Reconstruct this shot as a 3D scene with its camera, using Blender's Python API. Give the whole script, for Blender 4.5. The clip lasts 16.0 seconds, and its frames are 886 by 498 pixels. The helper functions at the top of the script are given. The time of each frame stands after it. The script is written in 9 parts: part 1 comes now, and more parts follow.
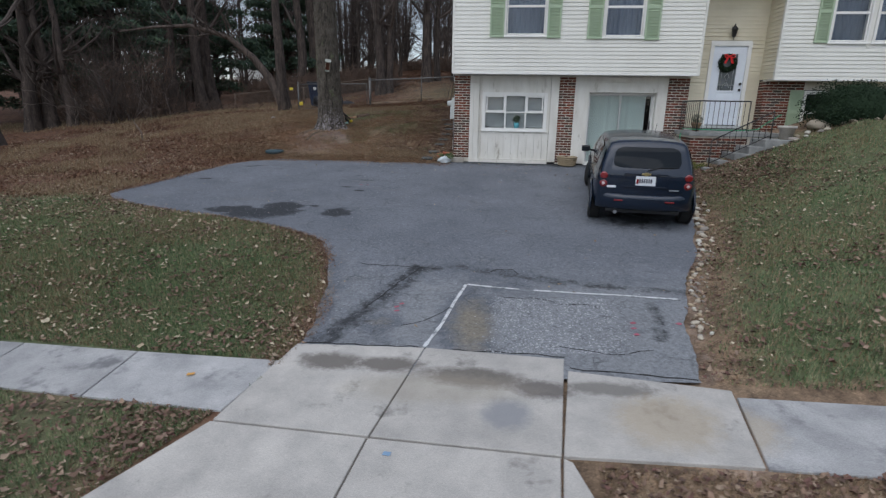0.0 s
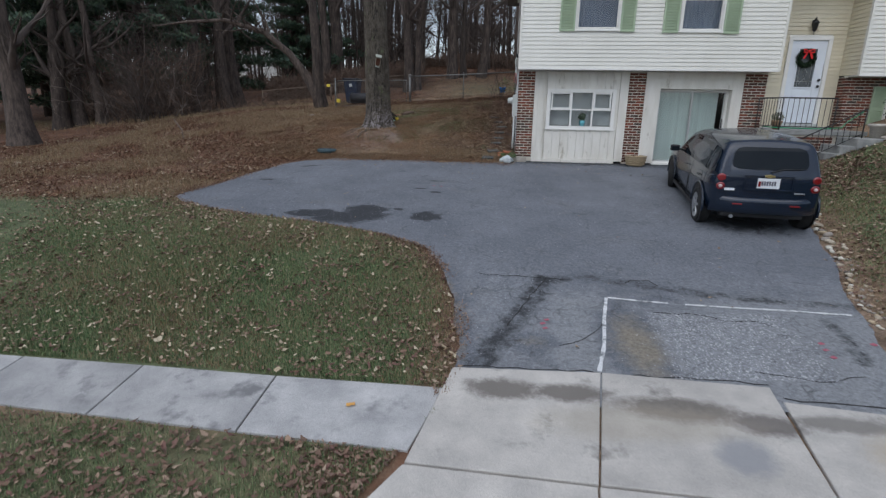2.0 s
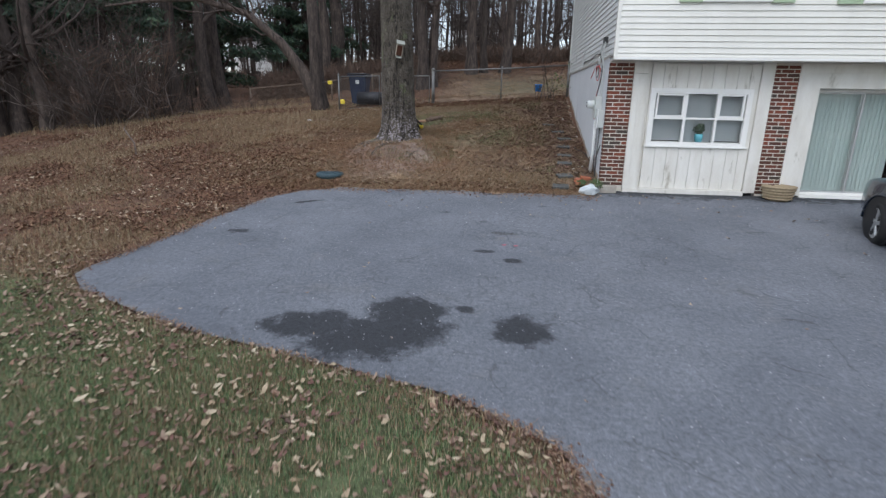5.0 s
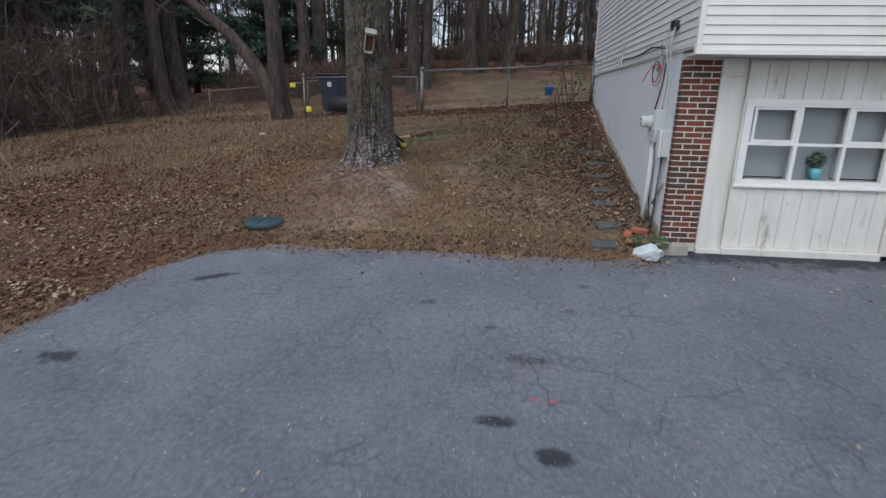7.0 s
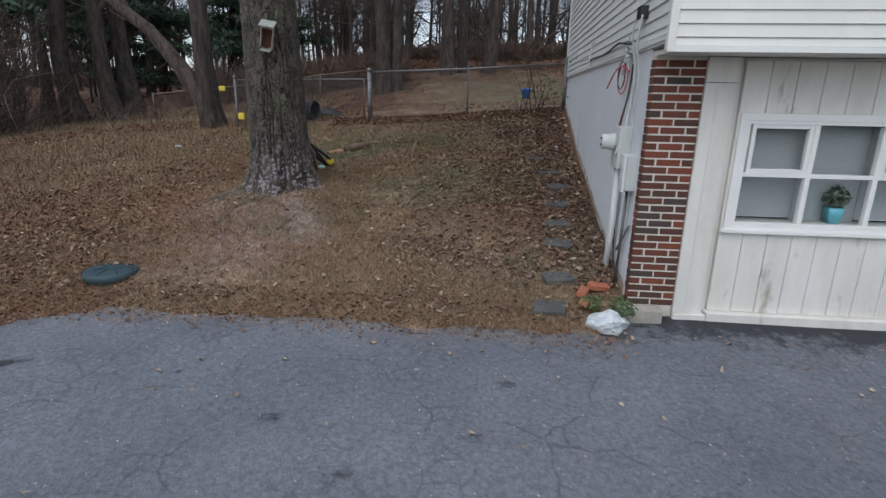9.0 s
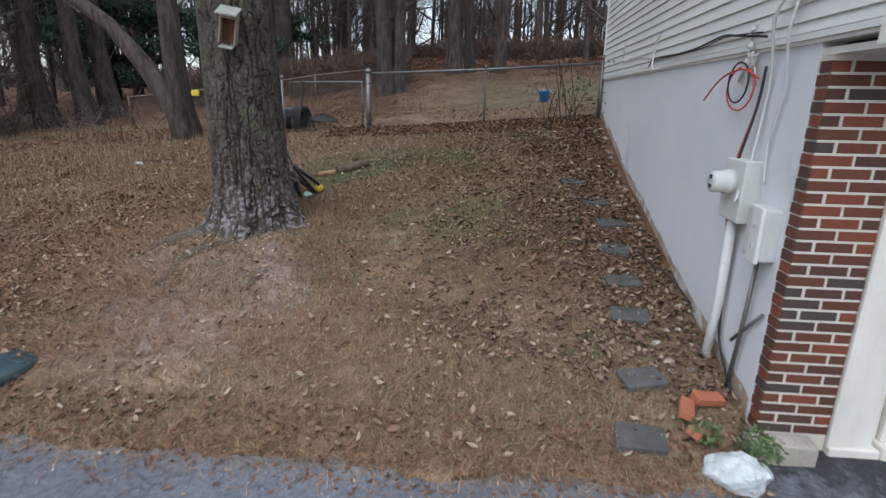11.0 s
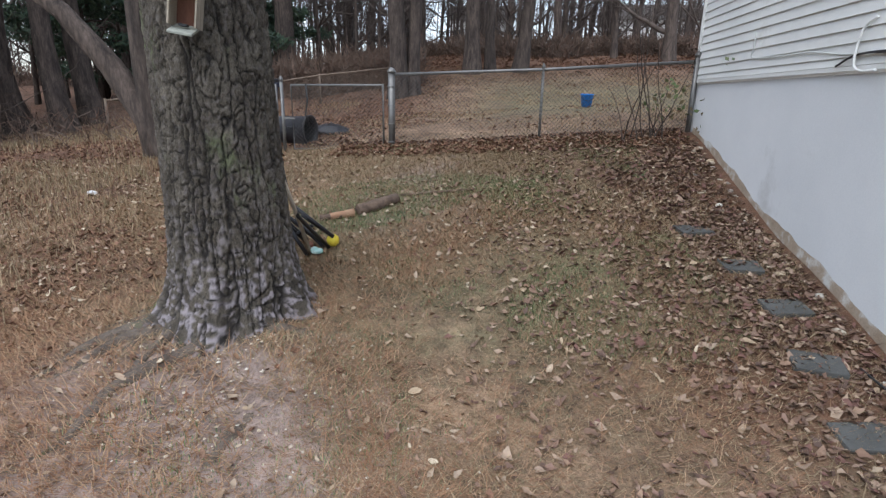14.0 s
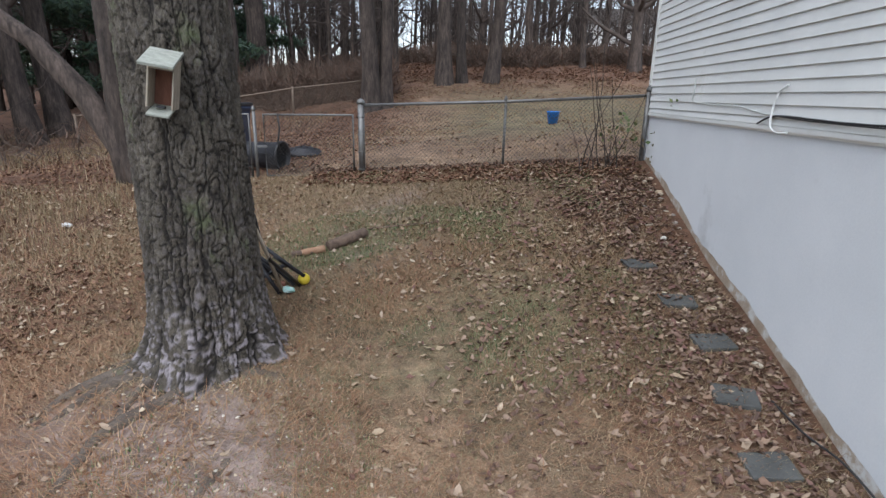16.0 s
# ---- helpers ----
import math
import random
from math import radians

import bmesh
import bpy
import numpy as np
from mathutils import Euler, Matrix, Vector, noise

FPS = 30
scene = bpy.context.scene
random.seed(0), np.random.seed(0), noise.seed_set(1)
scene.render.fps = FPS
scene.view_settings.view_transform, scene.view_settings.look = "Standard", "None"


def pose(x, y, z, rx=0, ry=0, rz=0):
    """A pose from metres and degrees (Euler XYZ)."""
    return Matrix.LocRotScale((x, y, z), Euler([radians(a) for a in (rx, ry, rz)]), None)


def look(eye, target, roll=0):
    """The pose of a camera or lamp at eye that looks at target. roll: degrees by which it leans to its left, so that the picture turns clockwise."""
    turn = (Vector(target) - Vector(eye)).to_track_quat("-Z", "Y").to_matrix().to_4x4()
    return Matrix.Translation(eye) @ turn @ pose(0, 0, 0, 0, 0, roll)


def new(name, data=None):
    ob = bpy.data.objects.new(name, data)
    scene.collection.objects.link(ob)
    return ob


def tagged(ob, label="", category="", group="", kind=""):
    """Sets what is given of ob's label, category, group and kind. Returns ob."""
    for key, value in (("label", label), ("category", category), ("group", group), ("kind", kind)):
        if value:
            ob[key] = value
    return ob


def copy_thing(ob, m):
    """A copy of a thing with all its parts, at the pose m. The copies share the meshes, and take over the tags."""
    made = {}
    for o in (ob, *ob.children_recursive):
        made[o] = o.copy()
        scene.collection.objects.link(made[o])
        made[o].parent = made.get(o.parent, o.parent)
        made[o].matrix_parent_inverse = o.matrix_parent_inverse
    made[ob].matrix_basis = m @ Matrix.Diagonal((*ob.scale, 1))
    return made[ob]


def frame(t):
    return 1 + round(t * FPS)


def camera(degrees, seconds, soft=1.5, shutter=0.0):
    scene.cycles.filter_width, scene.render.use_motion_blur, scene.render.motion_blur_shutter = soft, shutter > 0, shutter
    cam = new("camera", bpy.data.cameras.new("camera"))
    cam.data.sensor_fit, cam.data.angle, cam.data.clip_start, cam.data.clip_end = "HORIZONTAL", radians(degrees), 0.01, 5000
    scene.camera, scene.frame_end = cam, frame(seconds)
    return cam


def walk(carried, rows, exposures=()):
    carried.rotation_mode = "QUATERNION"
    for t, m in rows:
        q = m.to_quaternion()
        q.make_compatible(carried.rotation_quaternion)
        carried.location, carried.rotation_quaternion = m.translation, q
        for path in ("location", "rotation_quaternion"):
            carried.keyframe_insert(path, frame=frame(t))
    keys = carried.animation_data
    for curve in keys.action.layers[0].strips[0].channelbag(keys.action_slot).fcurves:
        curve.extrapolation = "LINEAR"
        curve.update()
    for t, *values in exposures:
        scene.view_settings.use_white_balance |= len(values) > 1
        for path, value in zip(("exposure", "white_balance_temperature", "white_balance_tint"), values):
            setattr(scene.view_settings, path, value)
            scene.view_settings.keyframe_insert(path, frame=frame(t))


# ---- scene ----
cam = camera(80.3, 16.0, 1.3, 0.4)
METRES, EYE, TILT, LEAN, TURN = 17.2, 1.42, 0.0, 0.0, 5.9
ROWS = [
    (0.0, 0.0, 0.0, 0.0, 0.25, -15.1, -0.93),
    (0.5, -0.0276, 0.0009, -0.0005, 0.2, -15.14, -0.92),
    (1.0, -0.06, 0.0015, -0.0018, 0.18, -15.22, -0.91),
    (1.5, -0.0837, 0.0109, -0.0021, 0.17, -15.3, -0.9),
    (2.0, -0.0963, 0.0335, -0.0016, 0.17, -15.38, -0.93),
    (2.5, -0.1018, 0.0677, -0.0003, 0.16, -15.48, -0.97),
    (3.0, -0.1009, 0.1123, 0.001, 0.15, -15.53, -0.97),
    (3.5, -0.1052, 0.1604, 0.0024, 0.07, -15.58, -1.03),
    (4.0, -0.1232, 0.2046, 0.0035, 0.01, -15.62, -1.0),
    (4.5, -0.1511, 0.2466, 0.0055, 0.01, -15.7, -0.97),
    (7.0, -0.1475, 0.49, 0.0196, -0.2, -15.88, -1.01),
    (7.5, -0.1093, 0.5338, 0.0233, -0.2, -15.86, -1.01),
    (8.0, -0.0827, 0.5611, 0.0248, -0.24, -15.91, -1.02),
    (8.5, -0.0763, 0.579, 0.0259, -0.28, -15.92, -1.01),
    (9.0, -0.0887, 0.5931, 0.0282, -0.32, -15.97, -0.97),
    (11.5, -0.1009, 0.7253, 0.0375, -0.25, -16.17, -0.89),
    (12.0, -0.1077, 0.7496, 0.039, -0.31, -16.19, -0.9),
    (12.5, -0.1237, 0.7716, 0.0395, -0.28, -16.22, -0.87),
    (13.0, -0.1311, 0.799, 0.0407, -0.21, -16.23, -0.89),
    (13.5, -0.134, 0.8176, 0.0415, -0.16, -16.23, -0.93),
    (14.0, -0.1339, 0.8208, 0.0419, -0.11, -16.26, -0.98),
    (14.5, -0.1316, 0.8175, 0.0425, -0.05, -16.27, -1.0),
    (15.0, -0.1293, 0.8129, 0.046, -0.54, -16.31, -1.05),
    (15.5, -0.1278, 0.809, 0.0565, -1.26, -16.36, -1.08),
    (16.0, -0.1274, 0.8078, 0.0673, -2.64, -16.38, -1.13),
]
walk(cam, [(t, pose(0, 0, EYE, TILT, LEAN, TURN) @ pose(METRES * x, METRES * y, METRES * z, 90 + pitch, roll, yaw)) for t, x, y, z, yaw, pitch, roll in ROWS],
     [(0.0, -0.08, 6150, 10), (2.0, -0.04, 6150, 10), (3.5, 0.26, 6150, 10), (4.5, 0.46, 6150, 10), (7.0, 0.2, 6150, 10), (9.0, 0.16, 6150, 10), (11.5, 0.57, 6150, 10), (12.5, 0.56, 6150, 10), (13.0, 0.66, 6150, 10), (13.5, 0.82, 6150, 10), (14.5, 0.97, 6150, 10), (16.0, 0.89, 6150, 10)])

# ---- world and light ----
world = bpy.data.worlds.new("overcast_sky")
scene.world = world
world.use_nodes = True
wn, wl = world.node_tree.nodes, world.node_tree.links
sky = wn.new("ShaderNodeTexSky")
sky.sky_type, sky.sun_disc = "NISHITA", False
sky.sun_elevation, sky.sun_rotation = radians(48), radians(200)
sky.dust_density, sky.air_density = 1.0, 1.0
grey = wn.new("ShaderNodeHueSaturation")
grey.inputs["Saturation"].default_value = 0.5
wl.new(sky.outputs[0], grey.inputs["Color"])
wl.new(grey.outputs[0], wn["Background"].inputs[0])
wn["Background"].inputs[1].default_value = 0.15
sun = new("sun", bpy.data.lights.new("sun", "SUN"))
sun.data.energy, sun.data.angle, sun.data.color = 1.5, radians(80), (1.0, 0.985, 0.97)
sun.matrix_world = look((0, 0, 30), (4, 13, 0))
scene.view_settings.exposure = 0.0


# ---- materials ----
def surf(name, c1, c2, scale=3.0, rough=0.8, bump=0.2, bscale=60.0, metal=0.0, spec=0.4, stain=None, stain_scale=1.2,
         stain_cut=0.58, rnd=0.0, stretch=(1, 1, 1), fine=0.25, island=0.0, coat=0.0):
    """A procedural surface: large variation c1..c2, fine grain, optional stains, variation by object or island."""
    m = bpy.data.materials.new(name)
    m.use_nodes = True
    n, l = m.node_tree.nodes, m.node_tree.links
    b = n["Principled BSDF"]
    geo = n.new("ShaderNodeNewGeometry")
    mp = n.new("ShaderNodeMapping")
    mp.inputs["Scale"].default_value = stretch
    l.new(geo.outputs["Position"], mp.inputs[0])

    def noise_tex(sc, detail, r=0.6):
        t = n.new("ShaderNodeTexNoise")
        t.inputs["Scale"].default_value, t.inputs["Detail"].default_value, t.inputs["Roughness"].default_value = sc, detail, r
        l.new(mp.outputs[0], t.inputs["Vector"])
        return t

    def mix(fac, a, c, mode="MIX"):
        x = n.new("ShaderNodeMix")
        x.data_type, x.blend_type = "RGBA", mode
        for sock, v in ((x.inputs[0], fac), (x.inputs[6], a), (x.inputs[7], c)):
            if isinstance(v, (int, float)):
                sock.default_value = v
            elif isinstance(v, tuple):
                sock.default_value = (*v, 1)
            else:
                l.new(v, sock)
        return x.outputs[2]

    def ramp(fac, lo, hi):
        r = n.new("ShaderNodeMapRange")
        r.inputs[1].default_value, r.inputs[2].default_value = lo, hi
        l.new(fac, r.inputs[0])
        return r.outputs[0]

    big = noise_tex(scale, 5)
    col = mix(ramp(big.outputs[0], 0.3, 0.7), c1, c2)
    grain = noise_tex(bscale, 4, 0.7)
    col = mix(fine, col, mix(ramp(grain.outputs[0], 0.25, 0.75), (0.25, 0.25, 0.25), (1.0, 1.0, 1.0)), "OVERLAY")
    if stain:
        st = noise_tex(stain_scale, 6, 0.65)
        col = mix(ramp(st.outputs[0], stain_cut, stain_cut + 0.12), col, stain)
    if rnd or island:
        hs = n.new("ShaderNodeHueSaturation")
        l.new(col, hs.inputs["Color"])
        src = geo.outputs["Random Per Island"] if island else n.new("ShaderNodeObjectInfo").outputs["Random"]
        amount = island or rnd
        r = n.new("ShaderNodeMapRange")
        r.inputs[3].default_value, r.inputs[4].default_value = 1 - amount, 1 + amount
        l.new(src, r.inputs[0])
        l.new(r.outputs[0], hs.inputs["Value"])
        col = hs.outputs[0]
    l.new(col, b.inputs["Base Color"])
    b.inputs["Roughness"].default_value = rough
    b.inputs["Metallic"].default_value = metal
    b.inputs["Specular IOR Level"].default_value = spec
    b.inputs["Coat Weight"].default_value = coat
    if bump:
        bp = n.new("ShaderNodeBump")
        bp.inputs["Strength"].default_value, bp.inputs["Distance"].default_value = bump, 0.02
        l.new(grain.outputs[0], bp.inputs["Height"])
        l.new(bp.outputs[0], b.inputs["Normal"])
    return m


def palette(name, cols, rough=0.8, bump=0.15, bscale=80.0, by="island", fine=0.3, spec=0.3):
    """A surface whose pieces take one of several colours, by object or by mesh island."""
    m = surf(name, cols[0], cols[0], 3, rough, bump, bscale, fine=fine, spec=spec)
    n, l = m.node_tree.nodes, m.node_tree.links
    ramp = n.new("ShaderNodeValToRGB")
    ramp.color_ramp.interpolation = "CONSTANT" if by == "object" else "LINEAR"
    while len(ramp.color_ramp.elements) < len(cols):
        ramp.color_ramp.elements.new(0.5)
    for i, (e, c) in enumerate(zip(ramp.color_ramp.elements, cols)):
        e.position, e.color = i / len(cols), (*c, 1)
    if by == "object":
        l.new(n.new("ShaderNodeObjectInfo").outputs["Random"], ramp.inputs[0])
    else:
        l.new(n.new("ShaderNodeNewGeometry").outputs["Random Per Island"], ramp.inputs[0])
    first = [x for x in n if x.type == "MIX"][0]
    l.new(ramp.outputs[0], first.inputs[6])
    l.new(ramp.outputs[0], first.inputs[7])
    return m


def glass(name, tint=(0.97, 1.0, 1.0), clear=0.95):
    """A window pane: see-through, with a mirror's share by Fresnel."""
    m = bpy.data.materials.new(name)
    m.use_nodes = True
    n, l = m.node_tree.nodes, m.node_tree.links
    n.remove(n["Principled BSDF"])
    t, g, mx, fr = (n.new("ShaderNode" + k) for k in ("BsdfTransparent", "BsdfGlossy", "MixShader", "Fresnel"))
    t.inputs[0].default_value = (*[c * clear for c in tint], 1)
    g.inputs["Roughness"].default_value = 0.02
    fr.inputs[0].default_value = 1.75
    l.new(fr.outputs[0], mx.inputs[0])
    l.new(t.outputs[0], mx.inputs[1])
    l.new(g.outputs[0], mx.inputs[2])
    l.new(mx.outputs[0], n["Material Output"].inputs[0])
    return m


ASPHALT = surf("asphalt", (0.108, 0.117, 0.135), (0.155, 0.165, 0.185), 0.9, 0.85, 0.6, 130, stain=(0.165, 0.172, 0.187), stain_scale=1.6, stain_cut=0.58, fine=0.75)


def weather_asphalt(m):
    """Dark sealed patches and other dark areas, pale gravel and a paler street end, tan dust and cracks, laid by the
    sheet's own mask.
    """
    n, l = m.node_tree.nodes, m.node_tree.links
    b = n["Principled BSDF"]
    base = b.inputs["Base Color"].links[0].from_socket
    mp = [x for x in n if x.type == "MAPPING"][0]
    att = n.new("ShaderNodeVertexColor")
    att.layer_name = "wear"
    sep = n.new("ShaderNodeSeparateColor")
    l.new(att.outputs[0], sep.inputs[0])
    tn = n.new("ShaderNodeTexNoise")
    tn.inputs["Scale"].default_value, tn.inputs["Detail"].default_value, tn.inputs["Roughness"].default_value = 5, 7, 0.75
    l.new(mp.outputs[0], tn.inputs["Vector"])

    def lay(fac, colour):
        nonlocal base
        x = n.new("ShaderNodeMix")
        x.data_type = "RGBA"
        l.new(fac, x.inputs[0])
        l.new(base, x.inputs[6])
        x.inputs[7].default_value = (*colour, 1)
        base = x.outputs[2]

    for ch, colour, lo, hi, most in ((2, (0.26, 0.225, 0.165), 0.75, 1.15, 0.75), (1, (0.30, 0.31, 0.32), 0.75, 1.1, 0.6), (0, (0.026, 0.028, 0.032), 0.72, 0.9, 0.9)):
        add = n.new("ShaderNodeMath")
        add.operation = "ADD"
        l.new(sep.outputs[ch], add.inputs[0])
        l.new(tn.outputs[0], add.inputs[1])
        r = n.new("ShaderNodeMapRange")
        r.inputs[1].default_value, r.inputs[2].default_value, r.inputs[4].default_value = lo, hi, most
        l.new(add.outputs[0], r.inputs[0])
        lay(r.outputs[0], colour)
    mot = n.new("ShaderNodeTexNoise")
    mot.inputs["Scale"].default_value, mot.inputs["Detail"].default_value, mot.inputs["Roughness"].default_value = 26, 8, 0.85
    l.new(mp.outputs[0], mot.inputs["Vector"])
    mr = n.new("ShaderNodeMapRange")
    mr.inputs[1].default_value, mr.inputs[2].default_value, mr.inputs[3].default_value, mr.inputs[4].default_value = 0.3, 0.7, 0.46, 1.5
    l.new(mot.outputs[0], mr.inputs[0])
    hs = n.new("ShaderNodeHueSaturation")
    l.new(mr.outputs[0], hs.inputs["Value"])
    l.new(base, hs.inputs["Color"])
    base = hs.outputs[0]
    wob = n.new("ShaderNodeTexNoise")
    wob.inputs["Scale"].default_value, wob.inputs["Detail"].default_value = 2.2, 5
    l.new(mp.outputs[0], wob.inputs["Vector"])
    mixv = n.new("ShaderNodeMix")
    mixv.data_type = "VECTOR"
    mixv.inputs[0].default_value = 0.25
    l.new(mp.outputs[0], mixv.inputs[4])
    l.new(wob.outputs["Color"], mixv.inputs[5])
    vo = n.new("ShaderNodeTexVoronoi")
    vo.feature = "DISTANCE_TO_EDGE"
    vo.inputs["Scale"].default_value = 1.9
    l.new(mixv.outputs[1], vo.inputs["Vector"])
    r = n.new("ShaderNodeMapRange")
    r.inputs[1].default_value, r.inputs[2].default_value, r.inputs[3].default_value, r.inputs[4].default_value = 0.004, 0.018, 1.0, 0.0
    l.new(vo.outputs["Distance"], r.inputs[0])
    keep = n.new("ShaderNodeMapRange")
    keep.inputs[1].default_value, keep.inputs[2].default_value, keep.inputs[4].default_value = 0.48, 0.60, 0.4
    l.new(wob.outputs[0], keep.inputs[0])
    mu = n.new("ShaderNodeMath")
    mu.operation = "MULTIPLY"
    l.new(r.outputs[0], mu.inputs[0])
    l.new(keep.outputs[0], mu.inputs[1])
    lay(mu.outputs[0], (0.035, 0.035, 0.037))
    net = n.new("ShaderNodeTexVoronoi")
    net.feature = "DISTANCE_TO_EDGE"
    net.inputs["Scale"].default_value = 7.5
    l.new(mixv.outputs[1], net.inputs["Vector"])
    r = n.new("ShaderNodeMapRange")
    r.inputs[1].default_value, r.inputs[2].default_value, r.inputs[3].default_value, r.inputs[4].default_value = 0.01, 0.07, 1.0, 0.0
    l.new(net.outputs["Distance"], r.inputs[0])
    where = n.new("ShaderNodeTexNoise")
    where.inputs["Scale"].default_value, where.inputs["Detail"].default_value = 1.1, 4
    l.new(mp.outputs[0], where.inputs["Vector"])
    keep = n.new("ShaderNodeMapRange")
    keep.inputs[1].default_value, keep.inputs[2].default_value, keep.inputs[4].default_value = 0.48, 0.66, 0.38
    l.new(where.outputs[0], keep.inputs[0])
    mu = n.new("ShaderNodeMath")
    mu.operation = "MULTIPLY"
    l.new(r.outputs[0], mu.inputs[0])
    l.new(keep.outputs[0], mu.inputs[1])
    lay(mu.outputs[0], (0.05, 0.051, 0.055))
    l.new(base, b.inputs["Base Color"])


weather_asphalt(ASPHALT)


def blot(m, cx, cy, rx, ry, turn, colour, most):
    """One ragged stain of its own shape on a flat surface."""
    n, l = m.node_tree.nodes, m.node_tree.links
    b = n["Principled BSDF"]
    base = b.inputs["Base Color"].links[0].from_socket
    geo = n.new("ShaderNodeNewGeometry")
    mp = n.new("ShaderNodeMapping")
    mp.vector_type = "TEXTURE"
    mp.inputs["Location"].default_value, mp.inputs["Rotation"].default_value, mp.inputs["Scale"].default_value = (cx, cy, -1.0), (0, 0, turn), (rx, ry, 5)
    l.new(geo.outputs["Position"], mp.inputs[0])
    gr = n.new("ShaderNodeTexGradient")
    gr.gradient_type = "SPHERICAL"
    l.new(mp.outputs[0], gr.inputs[0])
    t = n.new("ShaderNodeTexNoise")
    t.inputs["Scale"].default_value, t.inputs["Detail"].default_value, t.inputs["Roughness"].default_value = 9, 8, 0.8
    l.new(geo.outputs["Position"], t.inputs["Vector"])
    add = n.new("ShaderNodeMath")
    add.operation = "ADD"
    l.new(gr.outputs[1], add.inputs[0])
    l.new(t.outputs[0], add.inputs[1])
    r = n.new("ShaderNodeMapRange")
    r.inputs[1].default_value, r.inputs[2].default_value, r.inputs[4].default_value = 0.68, 1.05, most
    l.new(add.outputs[0], r.inputs[0])
    gate_ = n.new("ShaderNodeMath")
    gate_.operation = "MULTIPLY"
    soft_ = n.new("ShaderNodeMapRange")
    soft_.inputs[1].default_value, soft_.inputs[2].default_value = 0.0, 0.2
    l.new(gr.outputs[1], soft_.inputs[0])
    l.new(r.outputs[0], gate_.inputs[0])
    l.new(soft_.outputs[0], gate_.inputs[1])
    x = n.new("ShaderNodeMix")
    x.data_type = "RGBA"
    l.new(gate_.outputs[0], x.inputs[0])
    l.new(base, x.inputs[6])
    x.inputs[7].default_value = (*colour, 1)
    l.new(x.outputs[2], b.inputs["Base Color"])

CONCRETE = surf("pavement_concrete", (0.335, 0.32, 0.30), (0.48, 0.455, 0.42), 2.6, 0.9, 0.3, 120, stain=(0.19, 0.18, 0.165), stain_scale=1.9, stain_cut=0.60, rnd=0.10, fine=0.4)
for cx, cy, rx, ry, turn, colour, most in ((-1.6, 4.62, 0.5, 0.24, -0.1, (0.15, 0.135, 0.12), 0.9), (-1.0, 4.58, 0.5, 0.2, -0.05, (0.15, 0.135, 0.12), 0.9), (-0.15, 4.38, 0.75, 0.24, -0.12, (0.14, 0.125, 0.11), 0.9), (0.45, 4.22, 0.42, 0.2, -0.1, (0.14, 0.125, 0.115), 0.9),
                                              (1.05, 4.24, 0.55, 0.16, -0.1, (0.17, 0.16, 0.145), 0.8), (1.40, 3.82, 0.6, 0.5, 0.2, (0.40, 0.325, 0.22), 0.55), (0.15, 3.85, 0.3, 0.3, 0, (0.24, 0.25, 0.27), 0.7), (-0.5, 4.2, 1.2, 0.35, 0, (0.36, 0.32, 0.25), 0.4), (-4.2, 4.35, 0.5, 0.2, 0, (0.2, 0.19, 0.18), 0.7), (-5.8, 4.5, 0.6, 0.2, 0, (0.22, 0.21, 0.2), 0.6)):
    blot(CONCRETE, cx, cy, rx, ry, turn, colour, most)
SIDEWALK = surf("sidewalk_concrete", (0.25, 0.25, 0.252), (0.42, 0.415, 0.41), 2.2, 0.9, 0.35, 110, stain=(0.20, 0.20, 0.205), stain_scale=2.3, stain_cut=0.56, rnd=0.10, fine=0.5)
blot(SIDEWALK, 1.9, 3.75, 0.5, 0.4, 0.2, (0.42, 0.34, 0.23), 0.5)
STEPSTONE = surf("grey_concrete", (0.17, 0.175, 0.17), (0.30, 0.30, 0.285), 4, 0.9, 0.4, 90, rnd=0.12)
SIDING = surf("white_vinyl_siding", (0.68, 0.665, 0.60), (0.76, 0.745, 0.68), 1.5, 0.45, 0.05, 30, fine=0.06, stain=(0.60, 0.58, 0.51), stain_scale=1.8, stain_cut=0.64, rnd=0.02, stretch=(1, 1, 0.3))
SIDING_GREY = surf("gable_vinyl_siding", (0.62, 0.63, 0.61), (0.70, 0.705, 0.68), 1.5, 0.5, 0.05, 30, fine=0.06, stain=(0.54, 0.54, 0.50), stain_scale=1.5, stain_cut=0.64, rnd=0.03)
SIDING_CREAM = surf("cream_vinyl_siding", (0.60, 0.54, 0.40), (0.68, 0.62, 0.47), 1.5, 0.5, 0.05, 30, fine=0.06, rnd=0.03)
WHITE = surf("white_paint", (0.74, 0.73, 0.69), (0.82, 0.81, 0.77), 2, 0.5, 0.06, 40, fine=0.08)
OLD_WHITE = surf("weathered_white_paint", (0.62, 0.59, 0.52), (0.76, 0.74, 0.68), 2.5, 0.65, 0.15, 45, fine=0.12, stain=(0.38, 0.35, 0.28), stain_scale=3.2, stain_cut=0.61, stretch=(1.6, 1.6, 0.45))
STUCCO = surf("painted_foundation", (0.58, 0.60, 0.615), (0.66, 0.675, 0.685), 0.8, 0.8, 0.15, 70, fine=0.1, stain=(0.50, 0.51, 0.51), stain_scale=1.1, stain_cut=0.62)
GREEN = surf("sage_green_shutter", (0.34, 0.43, 0.29), (0.40, 0.49, 0.34), 3, 0.55, 0.05, 50, fine=0.1)
BRICK = palette("red_brick", [(0.105, 0.042, 0.028), (0.135, 0.048, 0.031), (0.080, 0.042, 0.031), (0.175, 0.054, 0.032), (0.115, 0.046, 0.031), (0.088, 0.040, 0.029), (0.066, 0.049, 0.040)], 0.85, 0.35, 120, by="object", fine=0.4)
